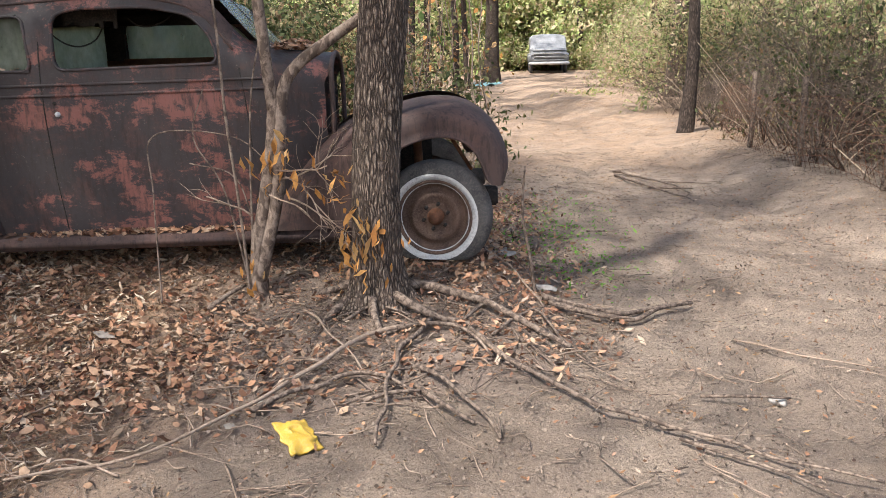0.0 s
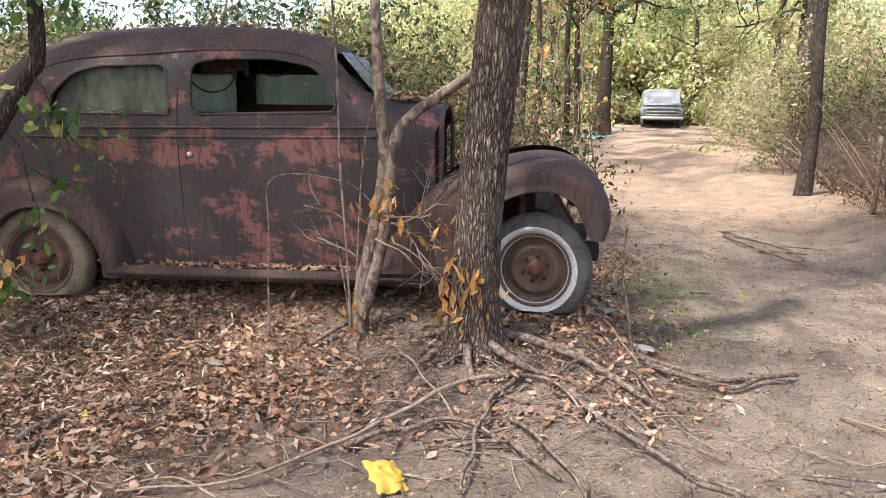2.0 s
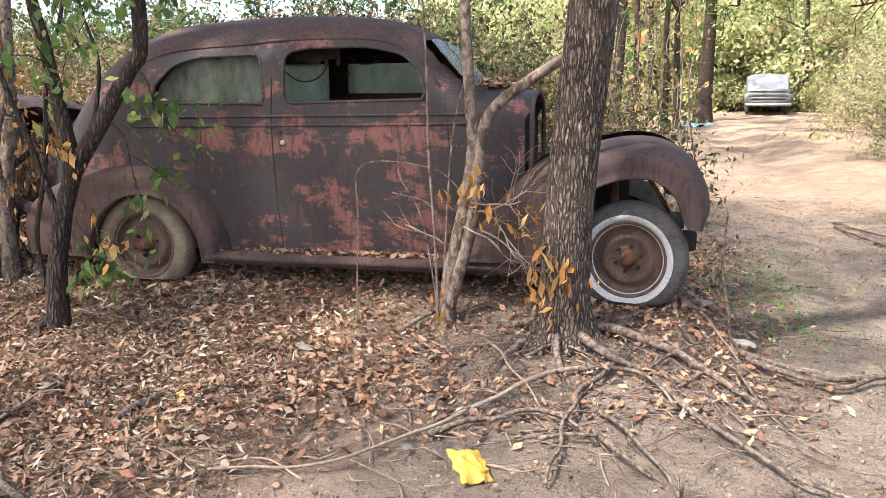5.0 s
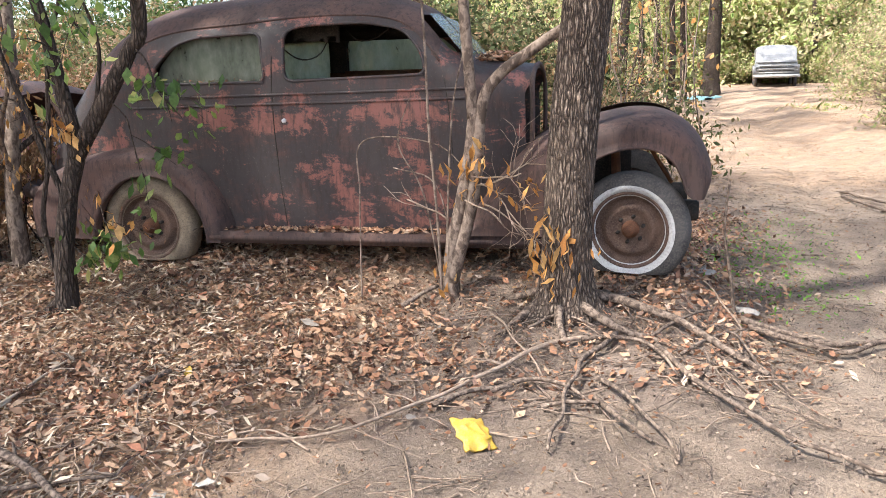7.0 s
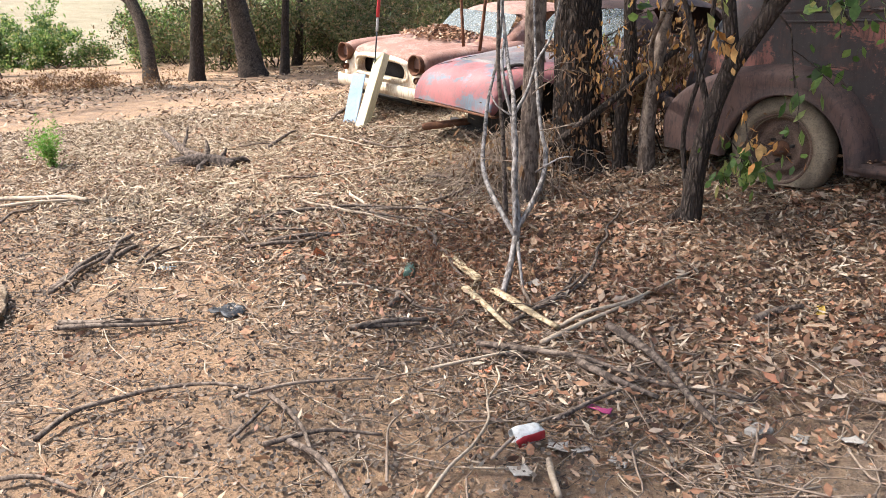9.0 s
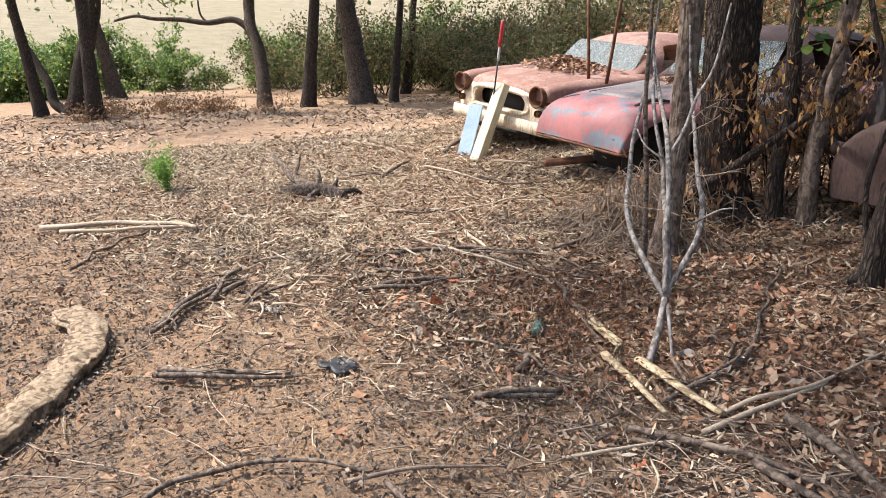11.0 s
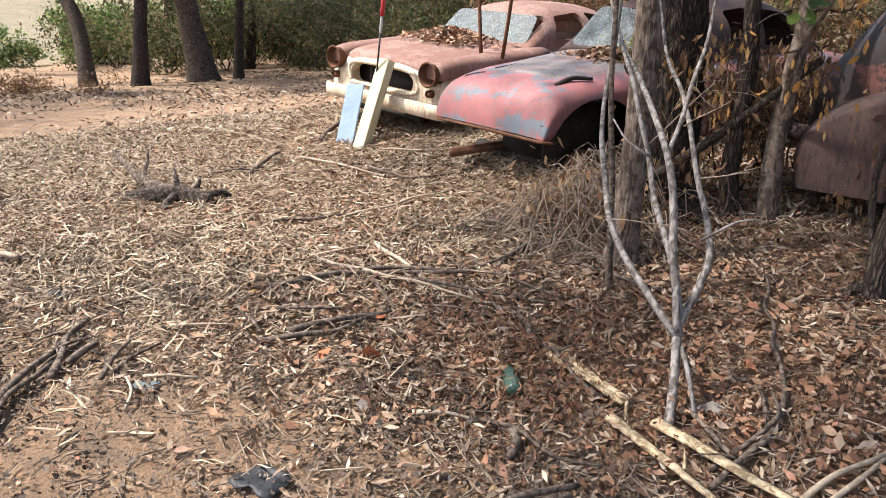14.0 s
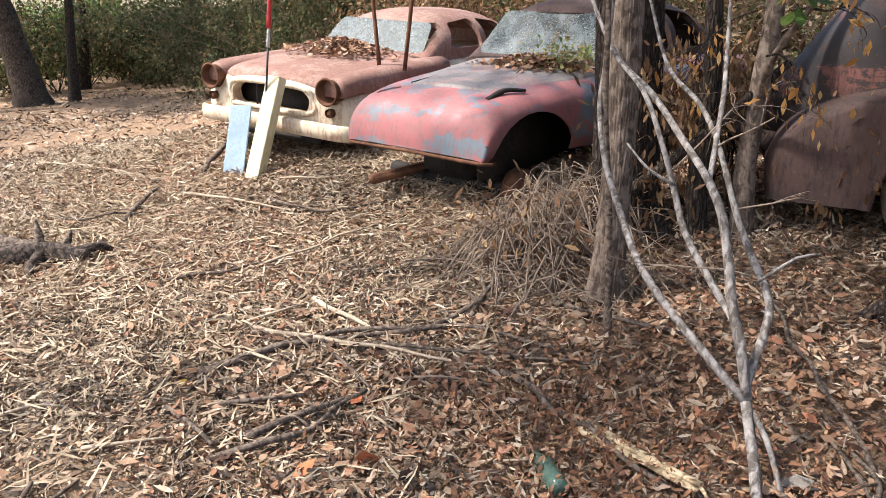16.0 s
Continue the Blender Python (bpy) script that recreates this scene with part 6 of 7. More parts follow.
for name, label, cat, m, x, y, w, h, am, rz in (
        ("plastic_scrap", "torn black plastic scrap on the leaf litter", "plastic scrap", DARKPLASTIC, -0.91, -3.33, 0.17, 0.12, 0.035, 20),
        ("paper_scrap", "dirty white paper scrap on the ground", "paper scrap", PAPER, 0.91, -2.93, 0.07, 0.05, 0.02, 30), ("paper_scrap", "dirty white paper scrap on the ground", "paper scrap", PAPER, 0.98, -2.89, 0.05, 0.03, 0.02, 80),
        ("paper_scrap", "dirty white paper scrap on the ground", "paper scrap", PAPER, 1.12, -2.87, 0.06, 0.03, 0.02, 10), ("paper_scrap", "dirty white paper scrap on the ground", "paper scrap", PAPER, 0.97, -3.16, 0.06, 0.06, 0.02, 60),
        ("paper_scrap", "dirty white paper scrap on the ground", "paper scrap", PAPER, 1.42, -2.3, 0.05, 0.05, 0.03, 0), ("paper_scrap", "dirty white paper scrap on the ground", "paper scrap", PAPER, 1.54, -2.19, 0.06, 0.04, 0.02, 50),
        ("paper_scrap", "dirty white paper scrap on the ground", "paper scrap", PAPER, 3.55, 0.35, 0.16, 0.07, 0.05, 120), ("paper_scrap", "dirty white paper scrap on the ground", "paper scrap", PAPER, 3.72, 0.05, 0.2, 0.06, 0.05, 150),
        ("slate_scrap", "small grey-blue scrap lying on sandy ground", "scrap", mottled("dull_slate", (0.10, 0.12, 0.13), (0.15, 0.17, 0.18), (0.09, 0.085, 0.075), 9.0, 0.6), -1.75, -3.35, 0.10, 0.06, 0.005, 40)):
    ob = tagged(part(name, sheet(w, h, 8, am, 16.0), m), label, cat)
    ob.matrix_world = pose(x, y, zat(x, y) + 0.015 + am * 0.25, 0, 0, rz)


TARP = mottled("faded_teal_netting", (0.16, 0.30, 0.31), (0.24, 0.38, 0.38), (0.12, 0.19, 0.19), 9.0, 0.7)
MAGENTA = mottled("magenta_plastic", (0.30, 0.03, 0.11), (0.38, 0.05, 0.15), (0.2, 0.05, 0.09), 14.0, 0.5)
ob = tagged(part("tarpaulin", sheet(1.7, 0.9, 24, 0.16, 3.5), TARP), "crumpled faded teal netting dropped beside the track", "tarpaulin")
ob.matrix_world = pose(6.1, 25.7, zat(6.1, 25.7) + 0.07, 0, 0, 20)
ob = tagged(part("plastic_scrap", sheet(0.10, 0.03, 8, 0.02, 16.0), MAGENTA), "thin magenta plastic strip among sticks and leaves", "plastic scrap")
ob.matrix_world = pose(0.81, -2.6, zat(0.81, -2.6) + 0.025, 0, 0, 15)


def stone(x, y, r, label="pale stone lying on the sand"):
    bm = bmesh.new()
    bmesh.ops.create_icosphere(bm, subdivisions=3, radius=r)
    bmesh.ops.scale(bm, verts=bm.verts, vec=(1.3, 0.9, 0.6))
    ob = tagged(part("stone", crumpled(bm, r * 0.5, 1.0 / r * 0.7), PAPER), label, "stone", "stones")
    ob.matrix_world = pose(x, y, zat(x, y) + r * 0.3, 0, 0, x * 70)


stone(4.5, -1.46, 0.035)
stone(2.28, -1.42, 0.025)
stone(1.3, -2.34, 0.04, "grey stone among sticks and leaves")

bm = lathe([(0.0, -0.11), (0.03, -0.11), (0.033, -0.1), (0.033, 0.03), (0.026, 0.06), (0.013, 0.08), (0.012, 0.11), (0.0, 0.112)], 20)
ob = tagged(part("bottle", bm, GLASSGREEN), "small dark green glass bottle among leaves", "bottle")
ob.matrix_world = pose(-0.9, -2.25, zat(-0.9, -2.25) + 0.03, 0, 0, 50)


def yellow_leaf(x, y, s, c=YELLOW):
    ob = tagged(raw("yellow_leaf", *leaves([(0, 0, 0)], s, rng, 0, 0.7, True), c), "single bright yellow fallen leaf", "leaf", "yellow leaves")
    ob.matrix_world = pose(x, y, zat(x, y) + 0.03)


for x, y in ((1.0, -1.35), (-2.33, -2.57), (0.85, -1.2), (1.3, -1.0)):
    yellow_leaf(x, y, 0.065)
ORANGE = mottled("rust_orange_leaf", (0.40, 0.12, 0.05), (0.50, 0.18, 0.08), (0.3, 0.1, 0.05), 18.0, 0.7)
GREYLEAF = mottled("bleached_leaf", (0.19, 0.16, 0.13), (0.26, 0.225, 0.19), (0.14, 0.115, 0.09), 18.0, 0.8)
for x, y, sz, mt, words in ((-1.51, -2.72, 0.13, ORANGE, "large rust-orange leaf lying on the litter"), (-1.39, -2.56, 0.10, ORANGE, "large rust-orange leaf lying on the litter"), (-1.69, -2.28, 0.08, ORANGE, "small brick-red leaf among sticks"), (-1.07, -2.84, 0.10, GREYLEAF, "bleached grey leaf lying on the litter"),
                            (-1.65, -2.16, 0.11, GREYLEAF, "bleached grey leaf lying on the litter"), (-0.24, -1.9, 0.08, GREYLEAF, "bleached grey leaf beside the dead sapling"), (-2.95, -3.31, 0.14, GREYLEAF, "bleached curled leaf on the wood chips"), (-2.03, -4.03, 0.10, GREYLEAF, "bleached leaf beside the pale log"),
                            (0.04, -3.65, 0.10, GREYLEAF, "bleached leaf on the ochre sand"), (1.58, -1.37, 0.08, GREYLEAF, "bleached grey leaf on dark earth"), (2.19, -1.65, 0.08, GREYLEAF, "bleached grey leaf beside the snack bag"), (2.11, -0.78, 0.10, GREYLEAF, "bleached grey leaf on the bank"), (1.37, -0.71, 0.09, GREYLEAF, "bleached grey leaf on the bank")):
    ob = tagged(raw("large_leaf", *leaves([(0, 0, 0)], sz, rng, 0, 0.6, True), mt), words, "leaf", "large fallen leaves")
    ob.matrix_world = pose(x, y, zat(x, y) + 0.035)


def litter(name, label, category, material, count, keep, box, size, seed, **kw):
    """Pieces strewn over the ground; keep(x, y) is how likely one stays."""
    g = np.random.default_rng(seed)
    x, y = g.uniform(box[0], box[1], count), g.uniform(box[2], box[3], count)
    ok = g.uniform(0, 1, count) < keep(x, y)
    x, y = x[ok], y[ok]
    c = np.stack([x, y, height(x, y) + 0.008 + np.abs(g.normal(0, 0.016, len(x)))], 1)
    return tagged(raw(name, *leaves(c, size, g, flat=True, **kw), material), label, category, kind="stuff")


def patchy(x, y, s=2.0, seed=0.0):
    return 0.5 + 0.25 * np.sin(s * x + 1.7 * np.sin(s * 0.8 * y + seed)) + 0.25 * np.sin(s * 1.3 * y + 1.3 * np.sin(s * 1.1 * x + seed * 2))


def bank_zone(x, y):
    front = -1.7 + 0.35 * np.clip(x - 2.2, 0, 9) - 0.38 * np.clip(2.0 - x, 0, 3.6)
    return smoothstep(-0.15, 0.6, y - front) * (1 - smoothstep(3.3, 4.3, x - 0.1 * np.clip(y, 0, 4))) * (1 - smoothstep(5, 7, y))


litter("leaf_litter", "thick brown and orange leaf litter on the bank", "fallen leaves", LITTER, 88000, lambda x, y: bank_zone(x, y) * (0.08 + 0.92 * patchy(x, y, 2.4)) * (0.12 + 0.88 * smoothstep(-2.6, -1.2, x)), (-4.5, 4.6, -3.4, 4.0), 0.05, 21, narrow=0.5, curl=0.35)
litter("leaf_crumbs", "crumbled leaf and bark bits over the ground", "leaf crumbs", LITTER, 150000, lambda x, y: 0.07 + 0.75 * bank_zone(x, y) + 0.55 * (1 - smoothstep(0.0, 1.8, x - 0.3 * (y + 3))) * (0.3 + 0.7 * smoothstep(-3.7, -2.4, y)), (-6.5, 7.2, -5.2, 4.0), 0.022, 22, narrow=0.5, curl=0.4)
litter("wood_chips", "pale wood chips and straw covering the clearing", "wood chips", CHIPS, 200000, lambda x, y: (1 - smoothstep(0.2, 1.6, x - 0.25 * (y + 3))) * (0.2 + 0.8 * patchy(x, y, 1.5, 1.0)) * smoothstep(-4.2, -1.9, y + 0.25 * (-2 - x)), (-9, 2.2, -5.2, 1.5), 0.058, 23, narrow=0.2, curl=0.2)
litter("wood_chips", "sparse wood chips and straw further off", "wood chips", CHIPS, 26000, lambda x, y: 0.7 * patchy(x, y, 0.9, 2.0), (-17, -7, -7, 6), 0.11, 24, narrow=0.25, curl=0.3)
litter("leaf_litter", "curled brown leaves among the wood chips", "fallen leaves", LITTER, 46000, lambda x, y: (0.35 + 0.65 * smoothstep(-3.8, -1.6, x)) * (1 - smoothstep(0.8, 1.8, x - 0.3 * (y + 3))) * (0.15 + 0.6 * patchy(x, y, 2.0, 3.0)) * (0.1 + 0.9 * smoothstep(-3.4, -2.4, y)), (-7, 2.4, -4.6, 1.0), 0.05, 25, narrow=0.45, curl=0.45)
litter("track_litter", "scattered leaf and bark bits on the sandy track", "leaf bits", BROWN_LEAF, 30000, lambda x, y: 0.15 + 0.6 * patchy(x, y, 1.2, 4.0), (2.0, 9.5, -5, 16), 0.028, 26, narrow=0.3, curl=0.3)
litter("earth_crumbs", "crumbs and clods of earth on the bare ground", "earth crumbs", CLOD, 60000, lambda x, y: 0.2 + 0.8 * patchy(x, y, 1.9, 5.0), (-3.0, 8.0, -5.2, 6.0), 0.014, 27, narrow=0.8, curl=0.8)
litter("earth_crumbs", "crumbs and clods of earth by the log", "earth crumbs", CLOD, 34000, lambda x, y: 0.3 + 0.7 * patchy(x, y, 1.9, 6.0), (-6.0, 1.6, -5.2, -2.4), 0.018, 28, narrow=0.8, curl=0.8)


def twig_litter(name, label, count, keep, box, seed, material, rmax=0.004, lmax=0.35):
    g = np.random.default_rng(seed)
    out = ([], [])
    for _ in range(count):
        x, y = g.uniform(box[0], box[1]), g.uniform(box[2], box[3])
        if g.uniform() > keep(x, y):
            continue
        a, n = g.uniform(0, 2 * math.pi), lmax * g.uniform(0.2, 1) ** 1.5
        d = Vector((math.cos(a), math.sin(a), 0)) * n * 0.5
        p = []
        for u in (-1, -0.2, 0.4, 1):
            qx, qy = x + d.x * u + g.normal(0, 0.02 * n / 0.2), y + d.y * u + g.normal(0, 0.02 * n / 0.2)
            p.append((qx, qy, zat(qx, qy) + 0.012 + abs(g.normal(0, 0.012))))
        tube(p, g.uniform(0.0015, rmax), 0.0012, 4, 0.08, out=out)
    return tagged(part(name, out, material), label, "twigs", kind="stuff")


twig_litter("twig_litter", "thin brown twigs littering the bank", 1500, lambda x, y: 0.25 + 0.6 * float(bank_zone(x, y)), (-4, 4.2, -4.4, 2), 31, TWIG)
twig_litter("twig_litter", "bleached twigs and straw littering the clearing", 1700, lambda x, y: 1 - 0.9 * float(smoothstep(0.2, 2.0, x)), (-8, 2.4, -4.8, 1.0), 32, TWIG_TAN, 0.005, 0.5)
twig_litter("twig_litter", "thin twigs scattered on the sandy track", 1500, lambda x, y: 0.35 + 0.5 * (x < 4.4), (2.4, 8, -4.5, 11), 33, TWIG, 0.0045, 0.45)
twig_litter("twig_litter", "twigs heaped round the foot of the furrowed tree", 330, lambda x, y: math.exp(-((x - 2.9) ** 2 + (y + 0.9) ** 2) * 2.2), (1.8, 4.0, -2.0, 0.2), 34, STICK, 0.006, 0.7)
twig_litter("twig_litter", "tangle of sticks and twigs in the hollow", 1700, lambda x, y: math.exp(-((x - 0.7) ** 2 * 0.7 + (y + 2.35) ** 2 * 3)), (-1.4, 2.6, -3.6, -1.4), 35, TWIG, 0.006, 0.7)
twig_litter("twig_litter", "short dark bits of twig on the bare track", 4200, lambda x, y: 0.35 + 0.4 * float(patchy(x, y, 1.6, 8.0)), (2.2, 7.8, -4.6, 7.0), 40, STICK, 0.004, 0.2)
twig_litter("twig_litter", "short dark bits of twig on the bare clearing", 2400, lambda x, y: 0.3 + 0.5 * float(patchy(x, y, 1.6, 9.0)), (-4.0, 2.2, -4.9, -2.6), 43, STICK, 0.0045, 0.17)
litter("dead_weeds", "withered reddish-brown weeds in the leaf litter", "dead weeds", BROWN_LEAF, 5000, lambda x, y: np.exp(-((x + 0.85) ** 2 + (y + 2.1) ** 2) * 2.5), (-2.2, 0.6, -3.2, -1.2), 0.03, 36, narrow=0.3, curl=0.6)
ob = leaf_heap("leaf_litter", pose(1.5, 0.0, 0.335), (0, 0, 0.004), (1.1, 0.07), 420, "dry leaves and twigs lying on the running board", dome=0.015, leaf=0.05)
q = np.random.default_rng(95)
rx = q.uniform(-0.1, 1.75, 420)
rz = np.interp(rx, [-0.28, 0.05, 0.4, 0.8, 1.2, 1.5, 1.72, 1.84], [1.62, 1.765, 1.81, 1.828, 1.825, 1.80, 1.745, 1.68])
c = np.stack([rx, CY + q.normal(0, 0.10, 420), rz + 0.004 + np.abs(q.normal(0, 0.006, 420))], 1)
tagged(raw("leaf_litter", *leaves(c, 0.04, q, flat=True, narrow=0.5), LITTER), "dry leaf bits strewn along the sedan's roof", "fallen leaves", kind="stuff")
leaf_heap("leaf_litter", pose(2.2, CY, 1.36), (0.05, 0, 0.0), (0.14, 0.34), 500, "orange dry leaves heaped before the sedan's windscreen", leaf=0.06, dome=0.06)
leaf_heap("leaf_litter", pose(0.5, 0.12, 1.262), (0, 0, 0.0), (0.35, 0.015), 60, "dry leaves caught on the sedan's window ledge", leaf=0.05, dome=0.03)

STRAW = leafy("pale_straw", [(0.0, (0.20, 0.135, 0.085)), (0.4, (0.36, 0.265, 0.17)), (1.0, (0.56, 0.45, 0.31))], 0.0)
litter("straw", "long pale straw and bark strips before the cars", "straw", STRAW, 80000, lambda x, y: smoothstep(0.4, 3.0, -x) * (0.3 + 0.7 * patchy(x, y, 1.7, 7.0)) * smoothstep(-4.2, -2.6, y), (-9, 0.4, -4.2, 0.6), 0.14, 37, narrow=0.06, curl=0.12)
litter("green_weeds", "sparse small green weeds beside the front wheel", "weeds", FRESH, 2600, lambda x, y: np.exp(-((x - 4.0 - 0.1 * y) ** 2 * 6 + (y - 1.6) ** 2 * 0.5)), (3.4, 5.0, -0.2, 4.0), 0.03, 38, narrow=0.5, curl=0.9)
litter("green_weeds", "low green tuft of weeds on the track", "weeds", GREEN_DRY, 350, lambda x, y: np.exp(-((x - 8.2) ** 2 * 2 + (y - 17) ** 2 * 2)), (7.0, 9.4, 15.8, 18.2), 0.12, 39, narrow=0.4, curl=1.5)

g = np.random.default_rng(91)
c = np.stack([g.normal(-0.85, 0.36, 2600), g.normal(-2.05, 0.28, 2600), np.abs(g.normal(0, 0.07, 2600))], 1)
c[:, 2] += height(c[:, 0], c[:, 1]) + 0.01
tagged(raw("dead_weeds", *leaves(c, 0.03, g, 0.2, 0.3), leafy("rust_brown_seedheads", [(0.0, (0.13, 0.055, 0.03)), (0.6, (0.27, 0.125, 0.065)), (1.0, (0.38, 0.22, 0.12))], 0.1)), "dry rust-brown seeding weeds standing in the litter", "dead weeds", kind="stuff")

# ---- woods round the clearing and along the track ----
def shrub(g, at, size, out, tips, stems=6, radius=0.012, up=0.9, spread=0.5, depth=3):
    for k in range(stems):
        a = g.uniform(0, 2 * math.pi)
        grow(g, at, (math.cos(a) * 0.8, math.sin(a) * 0.8, up), size * g.uniform(0.4, 0.65), radius, depth, out, tips, spread, 0.1, 4)


def thicket(name, label, seed, spots, size, wood, leaf, leaf_size, per, stems=6, radius=0.012, spread=0.08, up=0.9, depth=3, narrow=0.5):
    """A belt of shrubs at the spots: a mesh of wood and one of leaves."""
    g = np.random.default_rng(seed)
    out, tips = ([], []), []
    for x, y in spots:
        shrub(g, (x, y, zat(x, y) - 0.05), size * g.uniform(0.7, 1.25), out, tips, stems, radius, up, 0.5, depth)
    ob = thing(name, pose(0, 0, 0), label, "shrubs", kind="stuff")
    part("branches", out, wood, ob)
    if leaf:
        raw("foliage", *leaves(scatter_tips(g, tips, per, spread), leaf_size, g, 0.3, narrow), leaf, ob)
    return ob


def spots(seed, n, x0, x1, y0, y1, keep=lambda x, y: True):
    g = np.random.default_rng(seed)
    out = []
    while len(out) < n:
        x, y = g.uniform(x0, x1), g.uniform(y0, y1)
        if keep(x, y):
            out.append((x, y))
    return out


# behind the sedan
thicket("thicket", "dense grey-brown brush with drying leaves behind the sedan", 41, spots(1, 20, -3.0, 1.8, 3.4, 6.5), 1.4, TWIG, DRY_MIX, 0.055, 4, spread=0.06)
thicket("thicket", "green leafy shrubs rising behind the sedan", 42, spots(2, 12, -4.5, 0.6, 5.5, 9.0), 2.0, TWIG_TAN, DRY_MIX, 0.07, 5, 6, 0.02, 0.09)
thicket("thicket", "sparse green trees and shrubs behind the brush", 43, spots(3, 14, -12, 0.5, 10.0, 18.0), 3.6, BARK_DARK, GREEN_DEEP, 0.12, 9, 6, 0.03, 0.14)
thicket("thicket", "dense dark-green shrubs close behind the sedan", 61, spots(21, 16, -1.2, 1.3, 6.0, 9.0), 2.4, BARK_DARK, OLIVE, 0.09, 5, 7, 0.02, 0.1)
# along the track's near side
thicket("vine_tangle", "green vines and dead leaves hanging beside the track", 44, spots(4, 7, 1.6, 2.7, 4.0, 8.0), 1.5, TWIG, OLIVE, 0.075, 2, 5, 0.008, 0.12)
thicket("vine_tangle", "withered vines and dry leaves beside the track", 58, spots(18, 8, 1.4, 2.9, 5.0, 10.0), 1.6, TWIG_TAN, BROWN_LEAF, 0.07, 2, 6, 0.008, 0.12)
thicket("thicket", "yellowing shrubs along the track", 45, spots(5, 26, -1.0, 4.2, 10.0, 32.0, lambda x, y: x < 2.0 + (y - 11) * 0.1), 2.3, BARK_DARK, LIT_DRY, 0.10, 7, 5, 0.02, 0.11)
# the brushwood hedge across the track
thicket("brushwood_hedge", "tangled hedge of bleached bare brushwood by the track", 46, spots(6, 46, 8.3, 11.5, -1.0, 12.0, lambda x, y: x > 8.3 + 0.08 * max(0, y - 2)), 2.3, STICK, None, 0, 0, 9, 0.010, 0.1, 0.8)
thicket("brushwood_hedge", "grey bare brushwood leaning over the track's edge", 47, spots(7, 34, 7.7, 9.6, 0.0, 13.0, lambda x, y: x > 7.7 + 0.09 * max(0, y - 2)), 1.5, STICK, None, 0, 0, 12, 0.007, 0.1, 0.7)
thicket("thicket", "green and yellow shrubs above the brushwood hedge", 48, spots(8, 30, 10.6, 15.0, 0.0, 24.0, lambda x, y: x > 10.6 + 0.10 * max(0, y - 8)), 2.9, BARK_DARK, LIT_DRY, 0.10, 7, 6, 0.02, 0.1)
thicket("thicket", "green leafy shrubs beyond the hedge", 49, spots(9, 18, 11.0, 16.0, 3.0, 26.0, lambda x, y: x > 11 + 0.1 * max(0, y - 8)), 2.9, TWIG_TAN, DRY_MIX, 0.10, 6, 7, 0.016, 0.12)
thicket("brushwood_hedge", "dry brown brush further along the track", 50, spots(10, 30, 10.2, 14.5, 13.0, 30.0, lambda x, y: x > 10.2 + 0.13 * (y - 13)), 2.3, TWIG_TAN, LIT_DRY, 0.09, 3, 8, 0.014, 0.15)
thicket("brush_tangle", "grey tangle of bare twigs beyond the sedan's bonnet", 59, spots(19, 7, 2.0, 3.1, 2.4, 3.8), 0.75, TWIG, BROWN_LEAF, 0.05, 1, 7, 0.006)
thicket("thicket", "dark drying shrubs inside the brushwood hedge", 62, spots(22, 30, 8.9, 11.0, -0.5, 12.0, lambda x, y: x > 8.9 + 0.09 * max(0, y - 2)), 2.3, BARK_DARK, OLIVE, 0.07, 4, 6, 0.014, 0.09)
# the end of the track, its sunlight put into the pale leaf colours
thicket("thicket", "yellow-green trees closing the track, sunlight put into leaf colour", 51, spots(11, 34, -2, 24, 38.0, 47.0), 5.5, BARK_DARK, SUN_PAINTED_LEAF, 0.27, 13, 6, 0.05, 0.4)
thicket("thicket", "green trees beyond the end of the track, brightened in leaf colour", 52, spots(12, 24, -6, 26, 44.0, 54.0), 9.0, BARK_DARK, SUN_PAINTED_LEAF, 0.34, 7, 6, 0.06, 0.5)
thicket("thicket", "low yellow-green shrubs behind the parked truck", 60, spots(20, 26, 1.0, 19.0, 37.2, 39.5), 2.6, TWIG, SUN_PAINTED_LEAF, 0.16, 8, 7, 0.02, 0.2, 0.6)
# beyond the clearing
thicket("hedge", "low green hedge at the far edge of the clearing", 53, spots(13, 46, -31, -24, -22, 14), 2.0, BARK_DARK, GREEN, 0.12, 8, 6, 0.02, 0.12)
thicket("thicket", "drying shrubs between the far trees", 54, spots(14, 26, -24, -17, 4.0, 14.0), 2.2, BARK_DARK, OLIVE, 0.10, 5, 6, 0.016, 0.2)
thicket("thicket", "dense brown and green brush behind the derelict cars", 55, spots(15, 40, -15, -3, 6.2, 11.0), 2.6, TWIG, OLIVE, 0.08, 7, 7, 0.016, 0.09)
thicket("thicket", "brown dry brush close behind the derelict cars", 56, spots(16, 22, -9, -2.0, 5.0, 8.0), 1.8, TWIG_TAN, BROWN_LEAF, 0.07, 5, 7, 0.012, 0.15)
thicket("brush_heap", "low dead brush heaped at the clearing's edge", 57, spots(17, 14, -17.5, -14.5, -3.0, 2.0), 0.5, TWIG, BROWN_LEAF, 0.06, 1, 5, 0.007, 0.1, 0.25)

